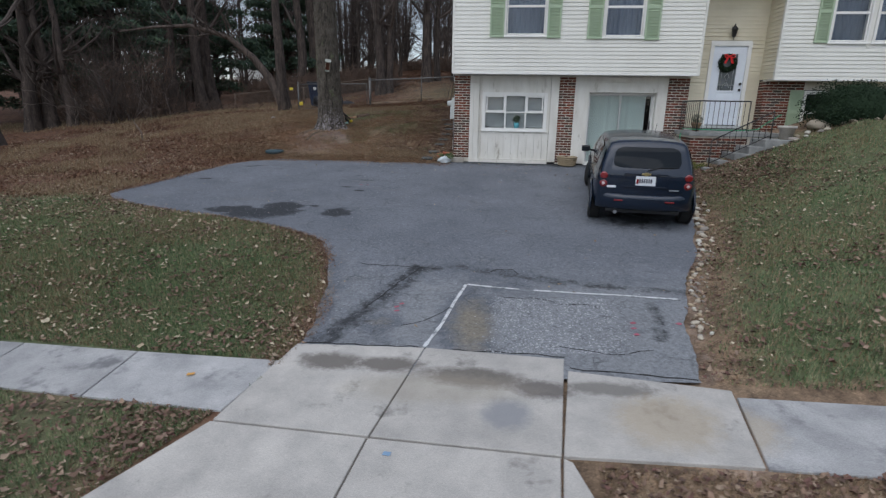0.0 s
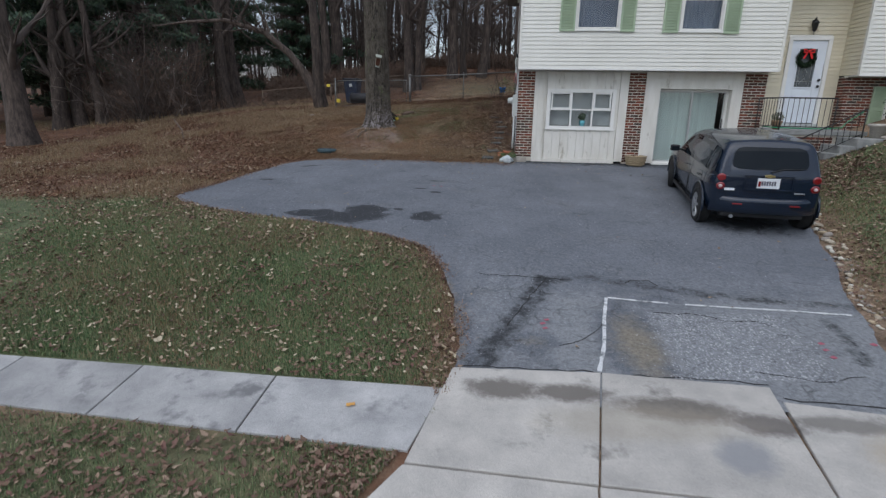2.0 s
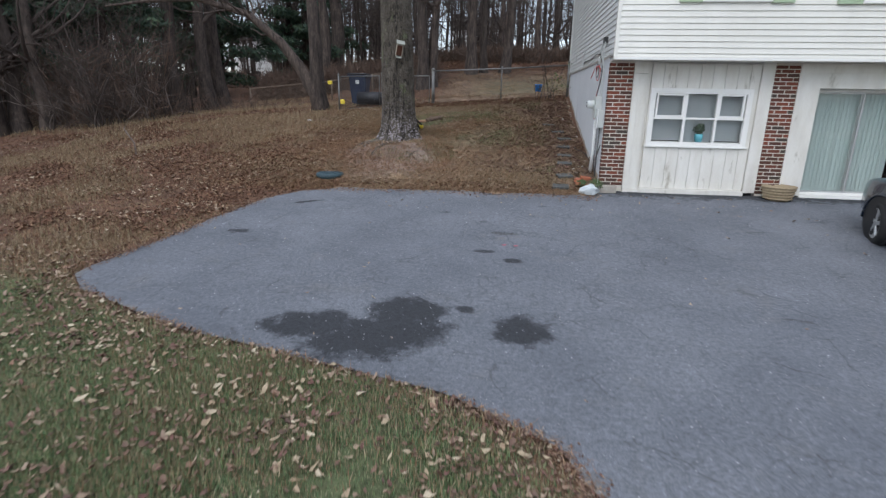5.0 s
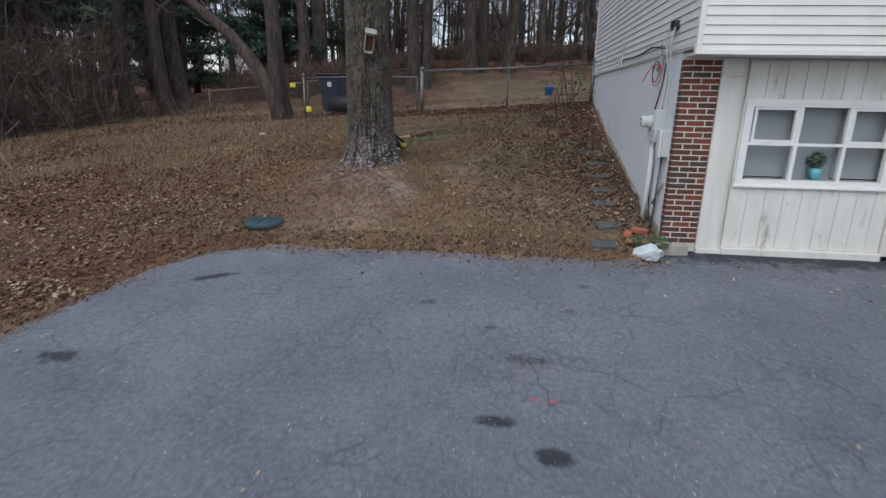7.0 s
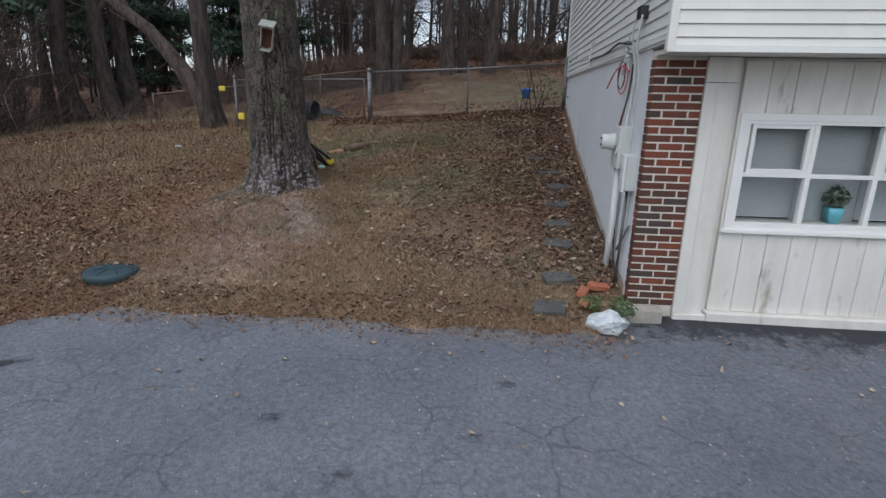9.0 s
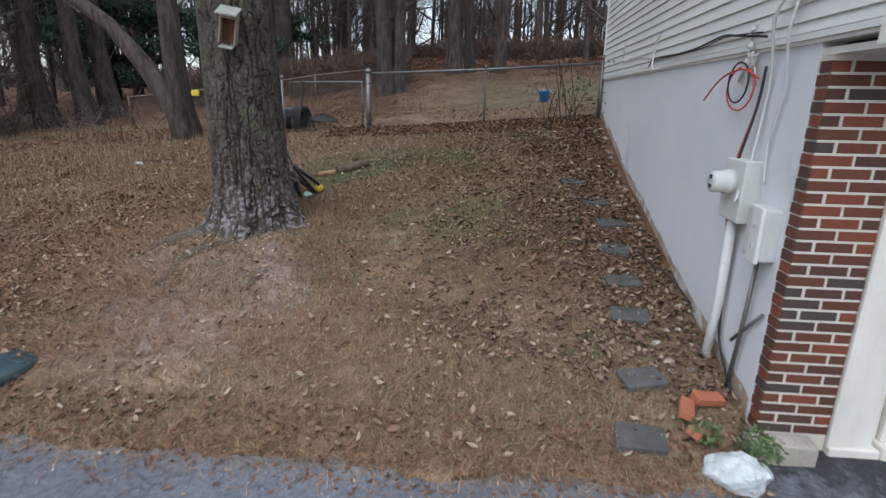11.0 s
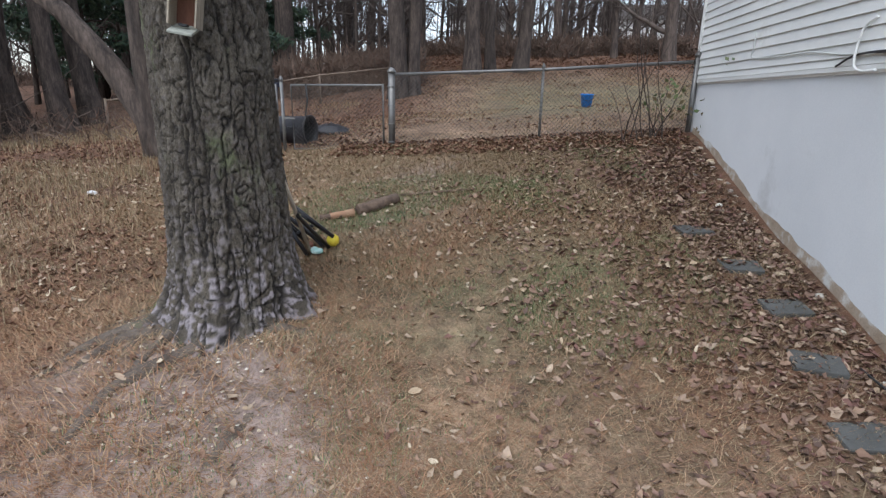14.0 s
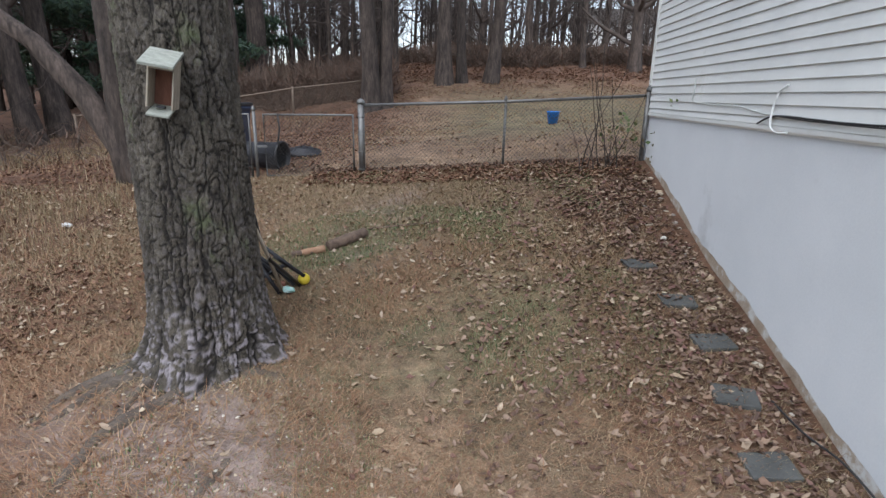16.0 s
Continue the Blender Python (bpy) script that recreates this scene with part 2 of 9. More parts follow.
MORTAR = surf("mortar", (0.52, 0.475, 0.40), (0.63, 0.59, 0.51), 6, 0.95, 0.4, 120, fine=0.2)
IRON = surf("black_iron", (0.012, 0.012, 0.013), (0.025, 0.024, 0.024), 8, 0.5, 0.1, 60, spec=0.5)
GALV = surf("galvanised_steel", (0.13, 0.13, 0.128), (0.21, 0.208, 0.20), 6, 0.5, 0.1, 90, metal=0.7, fine=0.2)
PLASTIC_BLACK = surf("black_plastic", (0.012, 0.012, 0.014), (0.025, 0.025, 0.03), 5, 0.45, 0.1, 60)
BARK = surf("pine_bark", (0.048, 0.040, 0.031), (0.132, 0.115, 0.090), 7, 0.95, 1.0, 120, fine=0.9, stain=(0.15, 0.18, 0.085), stain_scale=3.0, stain_cut=0.59, stretch=(1, 1, 0.6))


def cracked(m):
    """Furrow colour between the bark plates, by the sheet's own mask, and pale flakes near the foot."""
    n, l = m.node_tree.nodes, m.node_tree.links
    b = n["Principled BSDF"]
    base = b.inputs["Base Color"].links[0].from_socket
    att = n.new("ShaderNodeVertexColor")
    att.layer_name = "furrow"
    sep = n.new("ShaderNodeSeparateColor")
    l.new(att.outputs[0], sep.inputs[0])
    for ch, colour in ((1, (0.36, 0.325, 0.345)), (0, (0.022, 0.019, 0.018))):
        x = n.new("ShaderNodeMix")
        x.data_type = "RGBA"
        l.new(sep.outputs[ch], x.inputs[0])
        l.new(base, x.inputs[6])
        x.inputs[7].default_value = (*colour, 1)
        base = x.outputs[2]
    l.new(base, b.inputs["Base Color"])


ROOTBARK = surf("root_bark", (0.070, 0.055, 0.044), (0.150, 0.122, 0.098), 9, 0.95, 0.8, 70, fine=0.5, stain=(0.10, 0.12, 0.05), stain_scale=3, stain_cut=0.6)
cracked(BARK)
WOODS = surf("forest_bark", (0.020, 0.016, 0.014), (0.086, 0.066, 0.055), 9, 0.95, 1.0, 30, fine=0.8, rnd=0.3, stretch=(1, 1, 0.22))
TWIG = surf("bare_twigs", (0.044, 0.035, 0.030), (0.095, 0.074, 0.064), 3, 0.95, 0.0, 40, fine=0.2, rnd=0.25)
GLASS = glass("window_glass")
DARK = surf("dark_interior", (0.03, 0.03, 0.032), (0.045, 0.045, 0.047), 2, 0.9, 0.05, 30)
WOOD = surf("weathered_wood", (0.26, 0.22, 0.17), (0.38, 0.33, 0.26), 9, 0.85, 0.3, 60, stretch=(4, 4, 0.6), rnd=0.1)

# ---- helpers for meshes ----


def thing(name, label="", category="", at=(0, 0, 0), group="", kind=""):
    e = new(name)
    e.empty_display_size = 0.1
    e.location = at
    return tagged(e, label, category, group, kind)


def under(ob, parent):
    """Hangs ob, made in world places, under parent, which stands unturned at its own place."""
    ob.parent = parent
    top = parent
    while top.parent:
        top = top.parent
    if parent is top:
        ob.matrix_parent_inverse = Matrix.Translation(-Vector(parent.location))
    return ob


def part(name, bm, material, parent=None, label="", smooth=False):
    me = bpy.data.meshes.new(name)
    bm.normal_update()
    bm.to_mesh(me)
    bm.free()
    me.materials.append(material)
    if smooth:
        me.shade_smooth()
    ob = new(name, me)
    if parent:
        under(ob, parent)
    if label:
        ob["label"] = label
    return ob


def whole(name, bm, material, label, category, group="", kind="", smooth=False):
    """A thing of one mesh."""
    return tagged(part(name, bm, material, None, "", smooth), label, category, group, kind)


def soup(name, verts, faces, material, smooth=False):
    me = bpy.data.meshes.new(name)
    verts = np.asarray(verts, np.float32)
    faces = np.asarray(faces, np.int32)
    k = faces.shape[1]
    me.vertices.add(len(verts))
    me.vertices.foreach_set("co", verts.ravel())
    me.loops.add(faces.size)
    me.loops.foreach_set("vertex_index", faces.ravel())
    me.polygons.add(len(faces))
    me.polygons.foreach_set("loop_start", np.arange(0, faces.size, k, dtype=np.int32))
    me.update(calc_edges=True)
    me.materials.append(material)
    if smooth:
        me.shade_smooth()
    return new(name, me)


def bx(bm, x0, x1, y0, y1, z0, z1, bev=0.0, m=None):
    r = bmesh.ops.create_cube(bm, size=1.0, matrix=Matrix.LocRotScale(((x0 + x1) / 2, (y0 + y1) / 2, (z0 + z1) / 2), None, (x1 - x0, y1 - y0, z1 - z0)))
    vs = r["verts"]
    if bev:
        es = list({e for v in vs for e in v.link_edges})
        res = bmesh.ops.bevel(bm, geom=es, offset=bev, segments=2, profile=0.6, affect="EDGES", clamp_overlap=True)
        vs = list({v for f in res["faces"] for v in f.verts} | {v for v in vs if v.is_valid})
    if m is not None:
        bmesh.ops.transform(bm, matrix=m, verts=vs)
    return vs


def box(x0, x1, y0, y1, z0, z1, bev=0.0):
    bm = bmesh.new()
    bx(bm, x0, x1, y0, y1, z0, z1, bev)
    return bm


def tube(bm, pts, radii, n=8, cap=True):
    """A round tube along pts."""
    pts = [Vector(p) for p in pts]
    if isinstance(radii, (int, float)):
        radii = [radii] * len(pts)
    rings, up = [], Vector((0.13, 0.21, 1)).normalized()
    for i, p in enumerate(pts):
        d = (pts[min(i + 1, len(pts) - 1)] - pts[max(i - 1, 0)]).normalized()
        a = d.cross(up if abs(d.dot(up)) < 0.95 else Vector((1, 0, 0))).normalized()
        b = d.cross(a)
        rings.append([bm.verts.new(p + (a * math.cos(q) + b * math.sin(q)) * radii[i]) for q in (2 * math.pi * k / n for k in range(n))])
    for r0, r1 in zip(rings, rings[1:]):
        for k in range(n):
            f = bm.faces.new((r0[k], r0[(k + 1) % n], r1[(k + 1) % n], r1[k]))
            f.smooth = True
    if cap:
        bm.faces.new(rings[0][::-1])
        bm.faces.new(rings[-1])
    return bm


def pipe(pts, r, n=8):
    return tube(bmesh.new(), pts, r, n)


def lathe(bm, profile, at, n=24):
    """Turns (radius, height) pairs round the upright axis at a place."""
    rings = [[bm.verts.new((at[0] + r * math.cos(2 * math.pi * k / n), at[1] + r * math.sin(2 * math.pi * k / n), at[2] + h)) for k in range(n)] for r, h in profile]
    for r0, r1 in zip(rings, rings[1:]):
        for k in range(n):
            f = bm.faces.new((r0[k], r0[(k + 1) % n], r1[(k + 1) % n], r1[k]))
            f.smooth = True
    bm.faces.new(rings[0][::-1])
    bm.faces.new(rings[-1])
    return bm


def rock(at, sx, sy, sz, seed, sub=2):
    bm = bmesh.new()
    bmesh.ops.create_icosphere(bm, subdivisions=sub, radius=1)
    for v in bm.verts:
        k = 1 + 0.28 * noise.noise(v.co * 1.3 + Vector((seed * 3.1, seed, 0)))
        v.co = Vector((v.co.x * sx * k + at[0], v.co.y * sy * k + at[1], max(v.co.z, -0.55) * sz * k + at[2]))
    return bm


# ---- the lie of the land ----
LAND_Y = np.array([-60, -8, 0, 3.8, 4.9, 6.5, 9.5, 12, 14.2, 15, 16.4, 18, 19.2, 21.3, 23.4, 28, 32, 40, 46, 60, 110])
LAND_Z = np.array([-1.5, -1.5, -1.35, -1.04, -0.97, -0.8, -0.44, -0.265, -0.09, 0.15, 0.45, 0.85, 1.1, 1.45, 1.61, 1.73, 2.5, 4.1, 4.7, 5.4, 7.0])


def step(a, b, x):
    t = np.clip((x - a) / (b - a), 0, 1)
    return t * t * (3 - 2 * t)


def clump(x, y, s, seed=0):
    """Smooth uneven noise in 0..1 over the plan, two octaves, s cells a metre."""
    x, y = np.asarray(x, float), np.asarray(y, float)
    out = 0.0
    for k, amp in ((1.0, 0.65), (2.3, 0.35)):
        u, v = x * s * k + 31.7 * seed, y * s * k - 17.3 * seed
        i, j = np.floor(u), np.floor(v)
        f, g = u - i, v - j
        f, g = f * f * (3 - 2 * f), g * g * (3 - 2 * g)

        def corner(a, b):
            w = np.sin(a * 127.1 + b * 311.7 + seed * 7.9) * 43758.5453
            return w - np.floor(w)

        low = corner(i, j) * (1 - f) + corner(i + 1, j) * f
        high = corner(i, j + 1) * (1 - f) + corner(i + 1, j + 1) * f
        out = out + amp * (low * (1 - g) + high * g)
    return out


def spots_of(x, y, s, seed, cut=0.5, soft=0.12):
    """Clusters: 1 inside, 0 outside."""
    return step(cut - soft, cut + soft, clump(x, y, s, seed))


def right_edge(y):
    return np.interp(y, [4.4, 5.5, 6.7, 8.0, 9.3, 10.9, 14.7], [1.87, 2.08, 2.45, 3.0, 3.4, 3.8, 4.0])


def left_edge(y):
    return np.interp(y, [4.9, 5.6, 6.3, 7.15, 7.7, 8.1, 8.3, 8.75, 9.5, 9.85, 10.2, 11.0, 12.4, 13.4, 14.0, 14.4],
                     [-2.0, -2.06, -2.16, -2.45, -2.75, -3.5, -4.5, -5.9, -7.5, -7.9, -7.9, -7.7, -7.45, -7.2, -6.8, -5.9])


def land(x, y):
    x, y = np.asarray(x, float), np.asarray(y, float)
    z = np.interp(y, LAND_Y, LAND_Z)
    inside = np.where(y < 14.8, x > -1.3, x > -1.05 + 0.02 * (y - 14.73))
    z = np.where(inside & (y > 14.2) & (y < 21.5), np.minimum(z, np.interp(y, [14.2, 14.7], [-0.09, -0.06])), z)
    z = z + 0.075 * np.clip(x + 5, 0, 4) * step(18.5, 21.3, y) * (1 - step(26, 34, y)) * np.where(y < 21.5, ~inside, 1)
    z = z + 0.05 * np.clip(x, -14, 14) * (1 - step(5.2, 8, y))
    w = 0.85 * np.exp(-(((x + 5.5) / 1.05) ** 2 + ((y - 16.95) / 0.95) ** 2) ** 2)
    z = z * (1 - w) + 0.68 * w
    z = z + 0.24 * np.exp(-((x + 5.2) / 1.9) ** 2 - ((y - 7.2) / 1.4) ** 2)
    z = z - (0.08 + 0.06 * step(28, 42, y)) * np.clip(-x - 5.3, 0, 19) * step(14, 19, y) - 0.02 * np.clip(-x - 8, 0, 60) * (1 - step(14, 19, y))
    z = z + (0.24 + 0.12 * step(10.5, 12.8, y)) * np.clip(x - right_edge(y) - 0.05, 0, 4.0) * step(3.9, 5.6, y) * (1 - step(16, 20, y))
    z = z + np.clip(0.50 * (x - 4.75), 0, 0.85) * step(11.3, 12.9, y) * (1 - step(13.4, 13.6, y)) * step(4.5, 5.2, x) * (1 - step(16, 20, y)) * 0.07
    return z


def land1(x, y):
    return float(land(x, y))


def on_drive(x, y):
    return (y > 4.4) & (y < 14.75) & (x > left_edge(y) - 0.02) & (x < right_edge(y)) & ((y < 14.3) | (x > -1.4))


def make_ground():
    xs = np.concatenate([[-220, -150, -100, -70], np.arange(-50, -13, 1.0), np.arange(-13, 9, 0.13), np.arange(9, 30, 1.0), [40, 60, 100, 150, 220]])
    ys = np.concatenate([[-150, -80, -40, -20, -10, -5], np.arange(-2, 2, 0.4), np.arange(2, 22.5, 0.13), np.arange(22.5, 60, 0.9), [70, 90, 120, 160, 220]])
    X, Y = np.meshgrid(xs, ys)
    Z = land(X, Y)
    N = np.array([[noise.fractal((x * 0.9, y * 0.9, 0.3), 1.0, 2.1, 4) for x in xs] for y in ys])
    paved = on_drive(X, Y)
    near_walk = (Y > 1) & (Y < 5.3) & (X > -14) & (X < 14)
    soft = np.where(paved, -0.03, np.where(near_walk, N * 0.01 - 0.004, N * 0.022))
    soft = soft + np.where((Y > 22) & (~paved), N * 0.08, 0)
    Z = Z + soft
    nx, ny = len(xs), len(ys)
    idx = np.arange(nx * ny).reshape(ny, nx)
    faces = np.stack([idx[:-1, :-1], idx[:-1, 1:], idx[1:, 1:], idx[1:, :-1]], -1).reshape(-1, 4)
    ob = soup("ground", np.stack([X, Y, Z], -1).reshape(-1, 3), faces, GROUND, True)
    lawn_left = step(10.4, 8.8, Y) * step(0.12, 0.75, left_edge(np.clip(Y, 4.9, 14)) - X)
    lawn_right = step(0.15, 0.9, X - right_edge(Y)) * step(14.2, 12.8, Y) * 0.8
    strip = step(4.2, 3.9, Y) * 0.6 * step(-2.4, -3.4, X)
    yard = 0.36 * step(20.9, 19.5, Y) * step(15.5, 17.5, Y) * step(-7, -4.5, X)
    far = 0.55 * step(22, 26, Y) * step(40, 30, Y) * step(-6, -3, X)
    green = np.clip(np.where(Y < 4.4, strip, lawn_left + lawn_right) + yard + far, 0, 1)
    bare = np.exp(-((X + 5.6) / 1.35) ** 2 - ((Y - 15.9) / 1.0) ** 2) + 0.6 * np.exp(-((X + 4.4) / 0.9) ** 2 - ((Y - 19.6) / 1.3) ** 2) + 0.3 * step(0.5, 0.1, np.abs(X - right_edge(Y))) * (Y < 12) + 0.7 * step(-18, -21, X) * step(16, 19, Y) * step(34, 29, Y)
    edge_d = left_edge(np.clip(Y, 4.9, 14)) - X
    litter = step(0.5, 0.1, edge_d) * (edge_d > -0.3) * (Y < 10.2) * 0.55 + 0.6 * step(-3.4, -2.5, X) * (X < -1) * (Y < 4) + step(9.2, 11, Y) * step(-5.0, -8.0, X) + step(-3.1, -2.2, X) * step(15.5, 17, Y) * step(22, 21, Y) + 0.35 * step(21.3, 22.5, Y) + 0.5 * step(30, 38, Y)
    col = np.stack([green, np.clip(bare, 0, 1), np.clip(litter, 0, 1), np.ones_like(green)], -1)
    a = ob.data.color_attributes.new("zone", "FLOAT_COLOR", "POINT")
    a.data.foreach_set("color", col.reshape(-1).astype(np.float32))
    tagged(ob, "lawn and leaf-strewn yard rising from street to woods", "ground", kind="structure")
    return ob


def ground_material():
    m = surf("lawn_and_soil", (0.138, 0.092, 0.058), (0.235, 0.165, 0.107), 1.6, 0.95, 0.8, 55, fine=0.9, stain=(0.10, 0.07, 0.048), stain_scale=5, stain_cut=0.55)
    n, l = m.node_tree.nodes, m.node_tree.links
    b = n["Principled BSDF"]
    base = b.inputs["Base Color"].links[0].from_socket
    mp = [x for x in n if x.type == "MAPPING"][0]
    att = n.new("ShaderNodeVertexColor")
    att.layer_name = "zone"
    sep = n.new("ShaderNodeSeparateColor")
    l.new(att.outputs[0], sep.inputs[0])

    def patch(channel, ca, cb, scale, soft):
        nonlocal base
        t = n.new("ShaderNodeTexNoise")
        t.inputs["Scale"].default_value, t.inputs["Detail"].default_value, t.inputs["Roughness"].default_value = scale, 6, 0.7
        l.new(mp.outputs[0], t.inputs["Vector"])
        c = n.new("ShaderNodeMix")
        c.data_type = "RGBA"
        c.inputs[6].default_value, c.inputs[7].default_value = (*ca, 1), (*cb, 1)
        l.new(t.outputs[0], c.inputs[0])
        add = n.new("ShaderNodeMath")
        add.operation = "ADD"
        l.new(sep.outputs[channel], add.inputs[0])
        l.new(t.outputs[0], add.inputs[1])
        r = n.new("ShaderNodeMapRange")
        r.inputs[1].default_value, r.inputs[2].default_value = 0.95 - soft, 0.95 + soft
        l.new(add.outputs[0], r.inputs[0])
        x = n.new("ShaderNodeMix")
        x.data_type = "RGBA"
        l.new(r.outputs[0], x.inputs[0])
        l.new(base, x.inputs[6])
        l.new(c.outputs[2], x.inputs[7])
        base = x.outputs[2]

    patch(0, (0.048, 0.074, 0.033), (0.165, 0.175, 0.09), 3.4, 0.3)
    patch(1, (0.15, 0.100, 0.078), (0.43, 0.345, 0.305), 4.5, 0.22)
    # litter soil, its brown darkened to stand in for canopy shade
    patch(2, (0.048, 0.027, 0.018), (0.20, 0.105, 0.062), 12, 0.35)
    for scale, low, high in ((0.8, 0.72, 1.25), (6.5, 0.62, 1.38)):     # worn and damp patches, then clods
        t = n.new("ShaderNodeTexNoise")
        t.inputs["Scale"].default_value, t.inputs["Detail"].default_value, t.inputs["Roughness"].default_value = scale, 7, 0.72
        l.new(mp.outputs[0], t.inputs["Vector"])
        r = n.new("ShaderNodeMapRange")
        r.inputs[1].default_value, r.inputs[2].default_value, r.inputs[3].default_value, r.inputs[4].default_value = 0.34, 0.66, low, high
        l.new(t.outputs[0], r.inputs[0])
        hs = n.new("ShaderNodeHueSaturation")
        l.new(r.outputs[0], hs.inputs["Value"])
        l.new(base, hs.inputs["Color"])
        base = hs.outputs[0]
    l.new(base, b.inputs["Base Color"])
    return m


GROUND = ground_material()
make_ground()

# ---- driveway and pavement ----


def make_driveway():
    rows = np.concatenate([np.arange(4.4, 14.3, 0.06), [14.3]])
    verts, faces, k = [], [], 170
    for y in rows:
        wob = 0.05 * noise.noise((y * 2.3, 1.7, 0)) + 0.03 * noise.noise((y * 7, 4, 0))
        wor = 0.05 * noise.noise((y * 2.3, 9.7, 0)) + 0.03 * noise.noise((y * 7, 14, 0))
        a, b = float(left_edge(y)) + wob, float(right_edge(y)) + wor
        for x in np.linspace(a, b, k):
            yy = y
            if y > 14.2:
                yy = y + 0.13 * noise.noise((x * 1.4, 3, 0)) + 0.06 * noise.noise((x * 4.5, 7, 0)) + (0.42 if x > -1.3 else 0.42 * float(step(-2.0, -1.3, x)))
            verts.append((x, yy, land1(x, min(yy, 14.3)) + 0.016 + 0.01 * noise.noise((x * 0.7, y * 0.7, 5)) + (0.04 if yy > 14.5 else 0)))
    n = len(rows)
    idx = np.arange(n * k).reshape(n, k)
    faces = np.stack([idx[:-1, :-1], idx[:-1, 1:], idx[1:, 1:], idx[1:, :-1]], -1).reshape(-1, 4)
    ob = soup("driveway", verts, faces, ASPHALT, True)
    P = np.array(verts)
    X, Y = P[:, 0], P[:, 1]

    def blob(cx, cy, rx, ry, turn=0.0):
        c, s_ = math.cos(turn), math.sin(turn)
        u, v = (X - cx) * c + (Y - cy) * s_, -(X - cx) * s_ + (Y - cy) * c
        return np.clip(1.25 - np.sqrt((u / rx) ** 2 + (v / ry) ** 2), 0, 1) * 0.62

    def band(pts, w):
        out = np.zeros_like(X)
        for (ax, ay), (bx_, by) in zip(pts, pts[1:]):
            dx, dy = bx_ - ax, by - ay
            t = np.clip(((X - ax) * dx + (Y - ay) * dy) / (dx * dx + dy * dy), 0, 1)
            d = np.hypot(X - ax - t * dx, Y - ay - t * dy)
            out = np.maximum(out, np.clip(1.3 - d / w, 0, 1) * 0.30)
        return out

    dark = np.maximum.reduce([blob(-4.2, 8.85, 0.85, 0.5, 0.5), blob(-4.85, 9.0, 0.6, 0.36, 0.2), blob(-4.0, 9.4, 0.5, 0.36), blob(-2.9, 9.15, 0.34, 0.34), blob(-3.45, 9.5, 0.12, 0.1),
                             band([(-1.85, 5.0), (-1.5, 5.8), (-1.05, 6.86)], 0.27) * 1.15, band([(-1.05, 6.9), (-0.59, 7.0), (0.19, 6.86), (0.9, 6.6), (1.94, 6.44), (2.6, 6.3)], 0.2),
                             band([(1.75, 5.2), (1.85, 6.0)], 0.14), blob(-6.83, 11.63, 0.28, 0.16) * 0.7, blob(-3.4, 12.5, 0.13, 0.09) * 0.7, blob(-3.07, 12.0, 0.4, 0.2) * 0.5, blob(-2.6, 12.9, 0.14, 0.08) * 0.65, blob(-4.0, 12.95, 0.12, 0.08) * 0.65,
                             blob(-2.95, 10.9, 0.16, 0.1), blob(-5.6, 12.7, 0.1, 0.06) * 0.6, blob(-4.9, 13.4, 0.1, 0.07) * 0.6, blob(-2.4, 13.5, 0.15, 0.06) * 0.6, blob(-3.3, 11.2, 0.18, 0.08), blob(-6.4, 13.3, 0.35, 0.08, 0.5),
                             # darker strip along the house front, dark patch below the car's tail
                             0.5 * step(14.05, 14.4, Y) * (X > -1.5), blob(2.4, 9.4, 0.9, 0.7) * 0.7])
    pale = np.clip(0.5 * step(-0.15, 0.1, X) * step(1.15, 0.9, X) * step(6.2, 5.95, Y) * step(4.7, 4.9, Y), 0, 1)
    # fade: the asphalt turns paler towards the street, beyond the gravel patch
    fade = step(9.5, 5.5, Y) * 0.36 + 0.14 * step(-1.15, -0.95, X) * step(6.75, 6.4, Y) * step(2.4, 2.1, X)
    tan = np.maximum.reduce([1.1 * blob(-0.22, 5.40, 0.36, 0.9, 0.1), blob(-1.25, 5.45, 0.25, 0.2) * 0.7, 0.35 * step(0.25, 0.02, X - left_edge(Y)), 0.45 * step(14.1, 14.3, Y) * (X < -1.3), 0.32 * blob(0.2, 6.5, 0.6, 0.4), 0.5 * blob(-3.07, 11.9, 0.5, 0.4)])
    fade = fade * 1.2 * np.clip(1 - 2.2 * tan, 0, 1)
    pale = np.maximum(pale * 1.25, fade)
    a = ob.data.color_attributes.new("wear", "FLOAT_COLOR", "POINT")
    a.data.foreach_set("color", np.stack([dark, pale, tan, np.ones_like(X)], -1).reshape(-1).astype(np.float32))
    return tagged(ob, "cracked grey asphalt driveway with oil stains and other dark patches", "driveway", kind="structure")


make_driveway()


def slab(bm, corners, top=0.03, deep=0.14):
    """A concrete slab over four plan corners, following the land."""
    cx, cy = sum(c[0] for c in corners) / 4, sum(c[1] for c in corners) / 4
    up, low = [], []
    for x, y in corners:
        x, y = cx + (x - cx) * 0.9965, cy + (y - cy) * 0.9965
        z = land1(x, y)
        up.append(bm.verts.new((x, y, z + top)))
        low.append(bm.verts.new((x, y, z - deep)))
    n = len(up)
    bm.faces.new(up)
    for i in range(n):
        bm.faces.new((up[i - 1], low[i - 1], low[i], up[i]))
    bmesh.ops.recalc_face_normals(bm, faces=bm.faces[:])
    es = [e for e in bm.edges if all(v in up for v in e.verts)]
    bmesh.ops.bevel(bm, geom=es, offset=0.006, segments=1, profile=0.5, affect="EDGES")
    return bm


